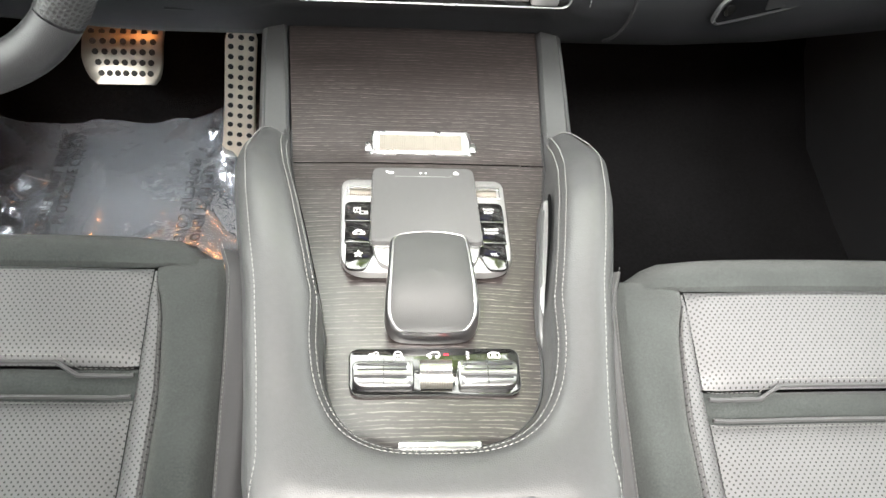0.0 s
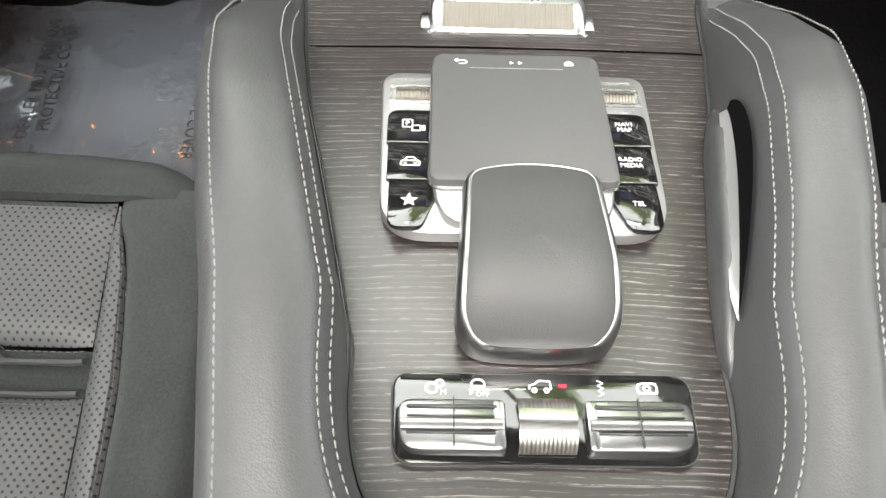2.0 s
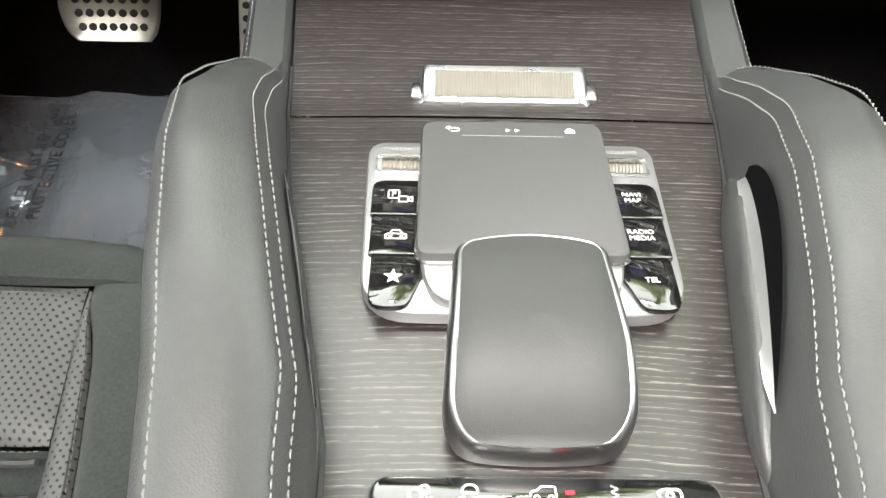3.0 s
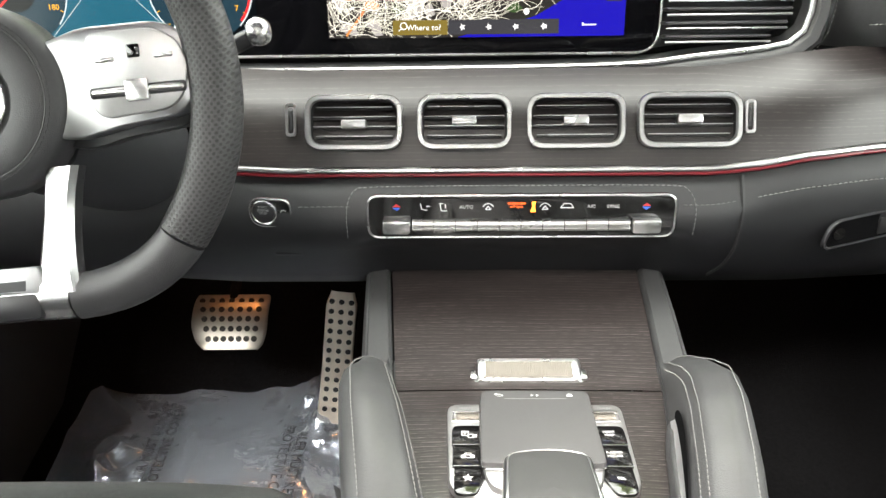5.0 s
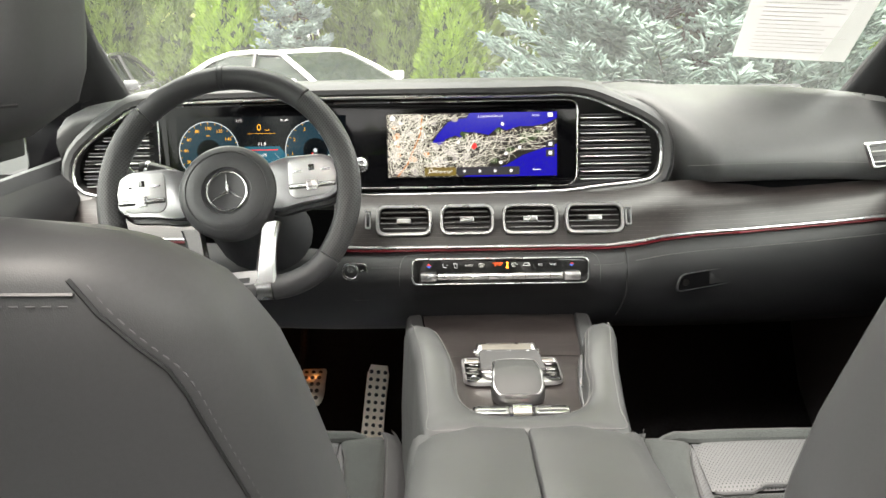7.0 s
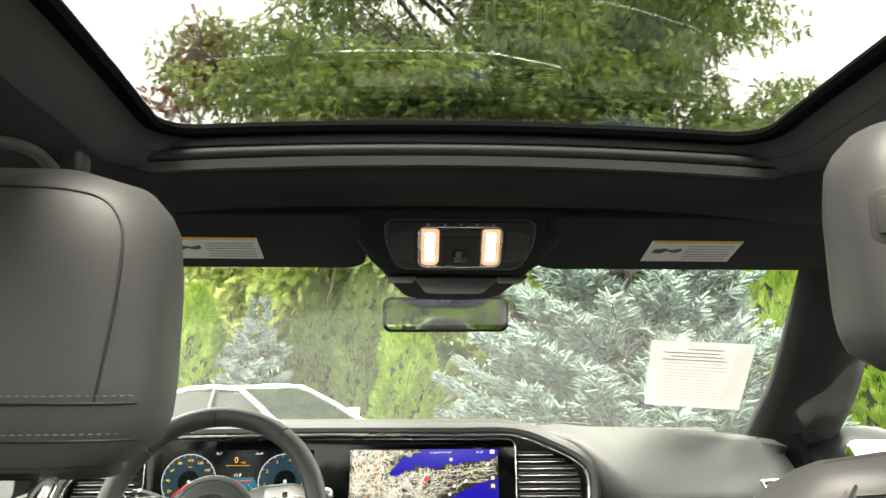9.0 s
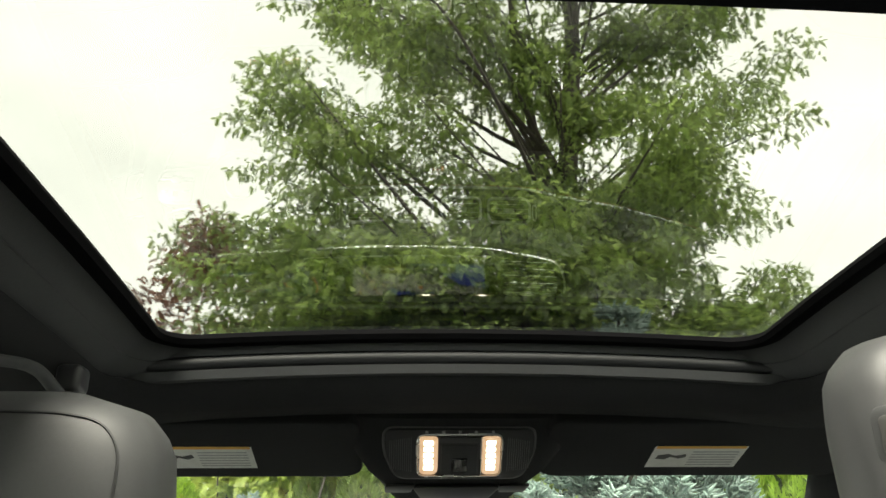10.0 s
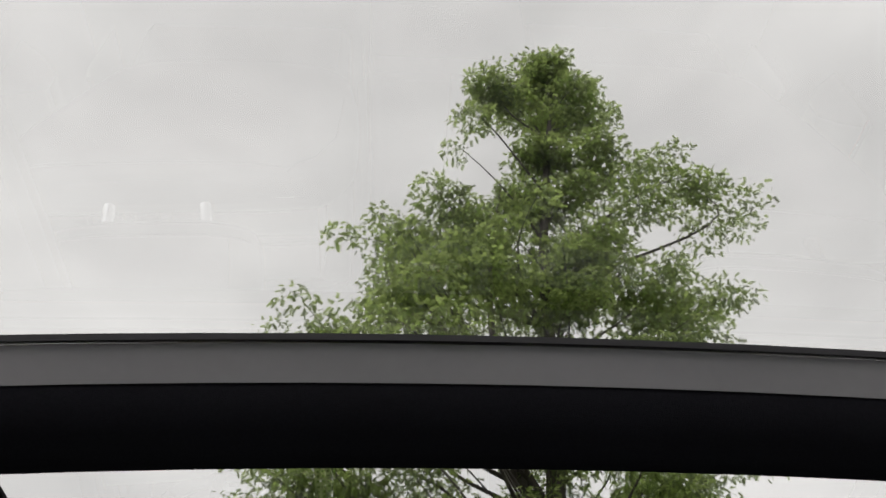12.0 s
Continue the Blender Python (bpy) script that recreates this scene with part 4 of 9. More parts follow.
        ribbon([[(gx + R * math.cos(a), gy + R * math.sin(a)) for a in np.linspace(radians(a0 + 15), radians(a1 - 15), 40)]], 0.0014, up(3), cold, disc, "dial_rim")
        ticks = []
        for j in range(2 * len(marks) - 1):
            a = radians(a0 + (a1 - a0) * j / (2 * len(marks) - 2))
            ticks.append([(gx + (R - 0.0045) * math.cos(a), gy + (R - 0.0045) * math.sin(a)), (gx + (R - 0.001) * math.cos(a), gy + (R - 0.001) * math.sin(a))])
        ribbon(ticks, 0.0009, up(4), yellow, disc, "tick_marks")
        for j, s in enumerate(marks):
            a = radians(a0 + (a1 - a0) * j / (len(marks) - 1))
            words(s, 0.0078, up(4) @ Matrix.Translation((gx + (R - 0.0115) * math.cos(a), gy + (R - 0.0115) * math.sin(a), 0)), yellow, disc)
        if len(marks) == 8:
            ribbon([[(gx + (R - 0.002) * math.cos(a), gy + (R - 0.002) * math.sin(a)) for a in np.linspace(radians(22), radians(-40), 14)]], 0.0022, up(5), needle, disc, "red_band")
        a = radians(ang)
        ribbon([[(gx + 0.006 * math.cos(a), gy + 0.006 * math.sin(a)), (gx + (R - 0.010) * math.cos(a), gy + (R - 0.010) * math.sin(a))]], 0.0020, up(5), needle, disc, "needle", "red needle")
        flat([(gx + 0.0035 * math.cos(a), gy + 0.0035 * math.sin(a)) for a in np.linspace(0, 6, 12)], up(6), cold, disc, "needle_cap")
    words("mph", 0.0042, up(4) @ Matrix.Translation((cx - 0.092, Y0 + 0.078, 0)), yellow, inst)
    words("0", 0.017, up(4) @ Matrix.Translation((cx - 0.004, Y0 + 0.090, 0)), yellow, inst)
    words("mph", 0.0048, up(4) @ Matrix.Translation((cx + 0.010, Y0 + 0.086, 0)), yellow, inst)
    ribbon([[(cx - 0.024, Y0 + 0.080), (cx + 0.024, Y0 + 0.080)]], 0.0006, up(4), yellow, inst, "underline")
    words("11.8", 0.0085, up(4) @ Matrix.Translation((cx, Y0 + 0.062, 0)), white, inst)
    words("16625", 0.0062, up(4) @ Matrix.Translation((cx, Y0 + 0.043, 0)), white, inst)
    words("71°F", 0.0060, up(4) @ Matrix.Translation((cx - 0.038, Y0 + 0.102, 0)), white, inst)
    words("01:49", 0.0060, up(4) @ Matrix.Translation((cx + 0.040, Y0 + 0.102, 0)), white, inst)
    flat([(cx - 0.020, Y0 + 0.006), (cx + 0.030, Y0 + 0.006), (cx + 0.032, Y0 + 0.013), (cx - 0.018, Y0 + 0.013)], up(4), white, inst, "maker_bar")


build_screens()

# ---- centre console ----
def wood_z(y):
    return ramp(y, (-0.60, -0.52, -0.41, -0.33, -0.28, -0.18, -0.08, -0.03), (0.880, 0.873, 0.866, 0.858, 0.850, 0.846, 0.838, 0.828))


def wood_w(y, s=1):
    """Half width of the wood panel; the driver's side draws in a little more towards the rear."""
    k = 1.0 if s > 0 else ramp(y, (-0.485, -0.36), (0.90, 1.0))
    if y > -0.485:
        return k * ramp(y, (-0.485, -0.30, -0.08, 0.0), (0.080, 0.110, 0.131, 0.136))
    return k * 0.080 * max(0.0, 1 - ((-0.485 - y) / 0.088) ** 3) ** (1 / 3)


def rim_z(y):
    return ramp(y, (-0.62, -0.57, -0.52, -0.45, -0.40, -0.36, -0.32, -0.29, -0.268, -0.256), (0.912, 0.916, 0.926, 0.938, 0.938, 0.927, 0.902, 0.880, 0.865, 0.853))


def rim_out(y):
    return ramp(y, (-0.66, -0.60, -0.54, -0.48, -0.41, -0.35, -0.28, -0.256), (0.108, 0.108, 0.112, 0.118, 0.130, 0.139, 0.141, 0.134))


def u_line(gs, gr):
    """The U-shaped edge of the wood, grown sideways by gs and rearwards by gr."""
    left, right = ([(s * (wood_w(y, s) + gs), float(y)) for y in np.linspace(-0.256, -0.485, 22)] for s in (-1, 1))
    arc = [(-math.copysign(abs(math.cos(a)) ** (2 / 3), math.cos(a)) * ((0.072 if a < math.pi / 2 else 0.080) + gs), -0.485 - (0.088 + gr) * math.sin(a) ** (2 / 3)) for a in np.linspace(0, math.pi, 25)[1:-1]]
    return left + arc + right[::-1]


def u_outer(extra, back):
    out = []
    for i, (x, y) in enumerate(u_line(0, 0)):
        if 22 <= i < 22 + 23:
            a = math.pi * (i - 21) / 24
            d = (-math.cos(a), -math.sin(a))
            far = (back - 0.485) / max(abs(d[1]), 1e-6)
            t = min(0.112 / max(abs(d[0]), 1e-6), far)
            t = min((rim_out(-0.485 + d[1] * t) + extra) / max(abs(d[0]), 1e-6), far)
            out.append((d[0] * t, -0.485 + d[1] * t))
        else:
            out.append((math.copysign(rim_out(y) + extra, x), y))
    return out


def build_console():
    con = thing("center_console", "grey-black leather center console with a wood panel", "console", at=(A, -0.35, 0.6))

    def row(line, zf):
        return [V(A + x, y, zf(y)) for x, y in line]
    rows = [row(u_line(0, 0), lambda y: wood_z(y) - 0.006), row(u_line(0.0006, 0.002), lambda y: max(wood_z(y) + 0.004, min(rim_z(y) - 0.03, wood_z(y) + 0.03))),
            row(u_line(0.0014, 0.007), lambda y: max(wood_z(y) + 0.006, rim_z(y) - 0.0185)), row(u_line(0.0032, 0.010), lambda y: max(wood_z(y) + 0.007, rim_z(y) - 0.0130)), row(u_line(0.0062, 0.014), lambda y: rim_z(y) - 0.0070), row(u_line(0.012, 0.020), lambda y: rim_z(y) - 0.0018),
            row(u_line(0.022, 0.028), rim_z)]
    mid = [V(p.x * 0.5 + q[0] * 0.5 + A * 0.5, p.y * 0.5 + q[1] * 0.5, rim_z(p.y) + 0.0012) for p, q in zip(rows[-1], u_outer(-0.006, 0.622))]
    rows += [mid, row(u_outer(-0.006, 0.622), lambda y: rim_z(y) - 0.001), row(u_outer(0.001, 0.623), lambda y: rim_z(y) - 0.005), row(u_outer(0.005, 0.624), lambda y: rim_z(y) - 0.016),
             row(u_outer(0.012, 0.625), lambda y: min(0.80, rim_z(y) - 0.06)), row(u_outer(0.016, 0.625), lambda y: 0.62), row(u_outer(0.012, 0.625), lambda y: FLOOR - 0.01)]
    bolster = under(con, part("bolster", loft(rows), LEATHER, None, "padded leather rim with pale double stitching", sharp=60))
    # seams
    n = len(u_line(0, 0))
    line_o = [V(A + x, y, rim_z(y) + 0.0008) for x, y in u_outer(-0.0045, 0.622)]
    for sl in (line_o[:31], line_o[-31:]):
        stitches(sl, con, THREAD, 0.0038, 0.00042, name="outer_stitching").matrix_parent_inverse = Matrix.Translation(con.location).inverted()
    for gs, gr in ((0.0062, 0.0140), (0.0026, 0.0092)):
        line_i = [V(A + x, y, rim_z(y) - (0.0064 if gs > 0.005 else 0.0136)) for x, y in u_line(gs, gr)]
        under(con, stitches(line_i, None, THREAD, 0.0038, 0.00040, name="inner_stitching"))
    # front rails beside the wood
    for s in (-1, 1):
        rows = []
        for y in np.linspace(-0.262, -0.045, 12):
            w, z = wood_w(y), wood_z(y)
            o = ramp(y, (-0.262, -0.08, 0), (0.142, 0.157, 0.160))
            rows.append([V(A + s * x, y, zz) for x, zz in ((w, z - 0.01), (w + 0.001, z + 0.001), (w + 0.004, z + 0.004), (o - 0.006, z + 0.004), (o, z - 0.003), (o + 0.006, z - 0.06), (o + 0.010, 0.6), (o + 0.010, FLOOR - 0.01))])
        under(con, part("side_rail", loft(rows), LEATHER, None, "leather-covered side rail"))
        under(con, stitches([V(A + s * ramp(y, (-0.262, -0.08), (0.138, 0.153)), y, wood_z(y) + 0.0043) for y in np.linspace(-0.262, -0.06, 12)], None, THREAD, 0.005, 0.00036))
    # lower body in front of the rails, under the dash
    under(con, part("front_body", box((0.33, 0.36, 0.44), (A, 0.14, 0.60), 0.03, 2), SOFT, None, "soft black lower console body"))

    # wood panels: the rolling lid in front, the fixed panel behind
    def panel(y0, y1, n_):
        rows = []
        for y in np.linspace(y0, y1, n_):
            w = [max(wood_w(y, s) - 0.0012, 0.001) for s in (-1, 1)]
            rows.append([V(A + w[u > 0] * u, y, wood_z(y) + 0.0016 * (1 - u * u)) for u in np.linspace(-1, 1, 15)])
        return loft(rows)
    lid = under(con, part("cup_holder_lid", panel(-0.03, -0.2975, 18), WOOD, None, "open-pore wood lid with a metal handle"))
    under(con, part("wood_panel", panel(-0.2992, -0.5725, 44), WOOD, None, "open-pore grey-brown wood panel"))
    edge = [V(A + x, y, wood_z(y) + 0.0005) for x, y in u_line(-0.0006, -0.0006)]
    under(con, part("panel_gap", tube(edge, 0.0013, 5), RUBBER, None, "dark gap round the wood"))
    # handle of the lid
    hz = wood_z(-0.275)
    hx, hy = A + 0.0015, -0.2765
    bm = bmesh.new()
    box((0.098, 0.012, 0.004), (hx, hy - 0.001, hz + 0.003), 0.0018, 2, bm=bm)
    h = under(con, part("lid_handle", bm, SILVER, None, "satin metal lid handle"))
    prof = [(hy - 0.0100, hz + 0.002), (hy - 0.0098, hz + 0.0050), (hy - 0.0080, hz + 0.0064), (hy - 0.003, hz + 0.0085), (hy + 0.002, hz + 0.0103), (hy + 0.0065, hz + 0.0113), (hy + 0.0115, hz + 0.0112), (hy + 0.013, hz + 0.002)]
    for s in (-1, 1):
        rows = [[V(hx + s * x, y, z - d) for y, z in prof] for x, d in ((0.0385, 0.0), (0.0415, 0.0004), (0.0435, 0.0025))] + [[V(hx + s * 0.0455, y, hz + 0.002) for y, z in prof]]
        under(con, part("handle_end", loft(rows), SILVER, None, "rounded satin metal end"))
    rows = [[V(hx + x, y, z - 0.0004) for y, z in prof] for x in np.linspace(-0.0386, 0.0386, 12)]
    under(con, part("grip_bar", loft(rows), SILVER, None, "satin metal grip bar"))
    rows = [[V(hx + x, y, z + 0.0003) for y, z in prof[2:6]] for x in np.linspace(-0.0365, 0.0365, 12)]
    under(con, part("ribbed_grip", loft(rows), KNURL_GRIP, None, "finely ribbed beige metal grip"))
    return con


CON = build_console()


def wood_m(x, y, lift=0.0, slope=0.065):
    """A seat on the wood: x right, y ahead, z up from it."""
    return Matrix.Translation((A + x, y, wood_z(y) + lift)) @ pose(0, 0, 0, -math.degrees(math.atan(slope)))


PALM = mat("palm_rest_grey", (0.029, 0.030, 0.030), 0.66, grain=0.12, scale=1600, spread=0.05)


def build_touchpad():
    tp = thing("touchpad_controller", "silver touchpad controller with a grey palm rest", "touchpad", at=(A, -0.385, 0.862))
    mx = 0.0015
    m = Matrix.Translation((A + mx, -0.383, 0.8690)) @ pose(0, 0, 0, -7.0)
    ring = outline([(-0.0672, 0.056), (-0.0645, -0.0505), (0.0645, -0.0505), (0.0672, 0.056)], [0.010, 0.022, 0.022, 0.010], 7)
    plate = under(tp, part("bezel", slab(ring, 0.0062, m @ Matrix.Translation((0, 0, -0.0035)), 0.0018), PAINT_SILVER, None, "silver painted bezel"))
    # six black keys
    for s in (-1, 1):
        for i, y in enumerate((0.0140, -0.0097, -0.0334)):
            x1 = 0.0632 - 0.0008 * i
            x0 = 0.0400
            h = 0.0230
            cs = [(x0, y + h / 2), (x0, y - h / 2), (x1, y - h / 2), (x1, y + h / 2)]
            rr = [0.001, 0.001, 0.001, 0.006] if i == 0 else ([0.001, 0.001, 0.020, 0.001] if i == 2 else 0.001)
            if i == 2:
                cs = [(x0 - 0.004, y + h / 2), (x0 + 0.006, y - h / 2 - 0.0045), (x1 - 0.0005, y - h / 2 - 0.0045), (x1 - 0.0005, y + h / 2)]
                rr = [0.001, 0.004, 0.020, 0.001]
            cs = [(s * a, b) for a, b in cs]
            if s < 0:
                cs, rr = cs[::-1], (rr[::-1] if isinstance(rr, list) else rr)
            key = part("key", slab(outline(cs, rr, 4), 0.0020, m @ Matrix.Translation((0, 0, 0.0026)), 0.0007), PIANO, plate, "glossy black key")
            k = m @ Matrix.Translation((s * 0.0515, y, 0.0047)) @ Matrix.Diagonal((0.78, 0.78, 1, 1))
            if s > 0:
                txt = ("NAVI\nMAP", "RADIO\nMEDIA", "TEL")[i]
                words(txt, 0.0048, k @ Matrix.Translation((0, 0.0024 if i < 2 else 0, 0)), ICON, key, "key_label", depth=0.00005)
            elif i == 0:
                f1 = [(-0.0055, -0.001), (-0.0055, 0.0055), (0.0005, 0.0055), (0.0005, -0.001)]
                ribbon([f1 + f1[:1]], 0.0007, k, ICON, key, "park_sign")
                words("P", 0.0055, k @ Matrix.Translation((-0.0025, 0.0022, 0)), ICON, key, "key_label", depth=0.00005)
                f2 = [(0.0005, -0.004), (0.0055, -0.004), (0.0055, 0.0005), (0.0005, 0.0005)]
                ribbon([f2 + f2[:1], [(0.0055, -0.002), (0.008, -0.004), (0.008, 0.0005), (0.0055, -0.0015)]], 0.0008, k, ICON, key, "camera_sign")
            elif i == 1:
                ribbon([[(-0.0055, -0.003), (-0.0055, 0.0002), (-0.0035, 0.0008), (-0.002, 0.0035), (0.002, 0.0035), (0.0035, 0.0008), (0.0055, 0.0002), (0.0055, -0.003), (-0.0055, -0.003)], [(-0.0035, 0.0008), (0.0035, 0.0008)], [(-0.004, -0.0012), (-0.002, -0.0012)], [(0.002, -0.0012), (0.004, -0.0012)]], 0.0009, k, ICON, key, "car_sign")
            else:
                flat([((0.0052 if j % 2 == 0 else 0.0022) * math.cos(a), (0.0052 if j % 2 == 0 else 0.0022) * math.sin(a)) for j, a in enumerate(np.linspace(math.pi / 2, math.pi / 2 + 2 * math.pi, 11)[:-1])], k, ICON, key, "star_sign")
    # thumb rollers and the printed words above them
    for s, w in ((-1, "DYNAMIC"), (1, "VOLUME")):
        bm = tube([m @ V(s * 0.0430, 0.0385, 0.0012), m @ V(s * 0.0600, 0.0385, 0.0012)], 0.0042, 12)
        part("thumb_roller", bm, KNURL_GRIP, plate, "ribbed metal thumb roller")
        part("roller_frame", tube([m @ V(s * x, y, 0.0030) for x, y in ((0.0415, 0.044), (0.0625, 0.044), (0.0625, 0.033), (0.0415, 0.033))], 0.0012, 6, closed=True), SILVER, plate)
        words(w, 0.0040, m @ Matrix.Translation((s * 0.0515, 0.0488, 0.0036)), ICON_DIM, plate, "lettering", depth=0.00005)
        ribbon([[(s * 0.0515 - 0.004, 0.0282), (s * 0.0515 - 0.0025, 0.0265), (s * 0.0515 - 0.001, 0.0282)], [(s * 0.0515 + 0.001, 0.0265), (s * 0.0515 + 0.0025, 0.0282), (s * 0.0515 + 0.004, 0.0265)]], 0.0007, m @ Matrix.Translation((0, 0, 0.0037)), ICON_DIM, plate, "arrow_sign")
    # the pad itself, on its silver base
    base = outline([(-0.0415, 0.058), (-0.0412, -0.030), (-0.0350, -0.048), (0.0350, -0.048), (0.0412, -0.030), (0.0415, 0.058)], [0.008, 0.010, 0.008, 0.008, 0.010, 0.008], 5)
    under(tp, part("pad_base", slab(base, 0.012, m @ Matrix.Translation((0, 0, -0.004)), 0.002), PAINT_SILVER, None, "silver pad base"))
    pr = outline([(-0.0415, 0.0585), (-0.0425, -0.029), (0.0425, -0.029), (0.0415, 0.0585)], [0.007, 0.005, 0.005, 0.007], 5)
    pad = under(tp, part("touchpad", slab(pr, 0.0050, m @ Matrix.Translation((0, 0, 0.0087)), 0.0016), PAD, None, "matt grey touchpad"))
    part("pad_edge", tube([m @ V(*p, 0.0086) for p in pr], 0.0010, 6, closed=True), SILVER, pad, "thin silver edge")
    km = m @ Matrix.Translation((0, 0, 0.0139))
    ribbon([[(-0.0235, 0.0468), (0.0235, 0.0468)]], 0.0003, km, ICON_DIM, pad, "pad_line")
    ribbon([[(-0.0305, 0.0525), (-0.0255, 0.0525), (-0.0245, 0.0512), (-0.0255, 0.0500), (-0.0285, 0.0500)], [(-0.029, 0.0538), (-0.0308, 0.0525), (-0.029, 0.0512)]], 0.0007, km, ICON, pad, "return_sign")
    for x in (-0.0030, 0.0012):
        flat([(x, 0.0500), (x + 0.0022, 0.0512), (x, 0.0524)], km, ICON, pad, "skip_sign")
    flat([(0.0245, 0.0497), (0.0289, 0.0497), (0.0289, 0.0517), (0.0267, 0.0537), (0.0245, 0.0517)], km, ICON, pad, "home_sign")
    # palm rest: a domed block with bright flanks
    corner = outline([(-0.0258, 0.0), (-0.0296, -0.0730), (0.0296, -0.0730), (0.0258, 0.0)], [0.005, 0.0135, 0.0135, 0.005], 8)
    ring = []
    for p, q in zip(corner, corner[1:] + corner[:1]):
        n_ = max(1, int((q - p).length / 0.0025))
        ring += [p.lerp(q, k / n_) for k in range(n_)]
    bow = lambda p: V(p.x, p.y + (0.0045 if p.y > -0.03 else -0.0022) * (1 - min(1, abs(p.x) / 0.027) ** 2))
    ring = [bow(p) if p.y > -0.012 or p.y < -0.060 else p for p in ring]
    mid = V(0, -0.036)

    def top_z(y):
        t = min(max(-y / 0.0730, 0), 1)
        return 0.9025 + 0.0070 * math.sin(min(t * 1.25, 1) * math.pi / 2) - 0.0190 * max(0, (t - 0.50) / 0.50) ** 2.0

    def lay(kx, ky, drop, z=None):
        out = []
        for p in ring:
            q = mid + V((p.x - mid.x) * kx, (p.y - mid.y) * ky)
            out.append(V(A + mx + 0.001 + q.x, -0.4155 + q.y, top_z(q.y) - drop if z is None else z))
        return out
    bm = loft([lay(k, k, 0.0034 * k ** 5) for k in (1.0, 0.985, 0.96, 0.91, 0.82, 0.68, 0.50, 0.28, 0.0005)], ring=True)
    under(tp, part("palm_rest", bm, PALM, None, "matt grey domed palm rest", sharp=80))
    bm = loft([lay(0.997, 0.997, 0.0034), lay(1.020, 1.006, 0.0031), lay(1.085, 1.014, 0.0044), lay(1.125, 1.022, 0.0084), lay(1.140, 1.030, 0.0165)], ring=True)
    under(tp, part("bright_edge", bm, mat("edge_metal", (0.38, 0.38, 0.385), 0.34, metal=1.0, spread=0.05, scale=800), None, "satin silver edge", sharp=80))
    bm = loft([lay(1.140, 1.030, 0.0165), lay(1.12, 1.02, 0, 0.8760), lay(1.02, 0.97, 0, 0.866)], ring=True)
    under(tp, part("plinth", bm, SATIN, None, "dark satin plinth"))
    return tp


build_touchpad()


ROCKER = mat("rocker_metal", (0.34, 0.34, 0.345), 0.30, metal=1.0, spread=0.05, scale=900)


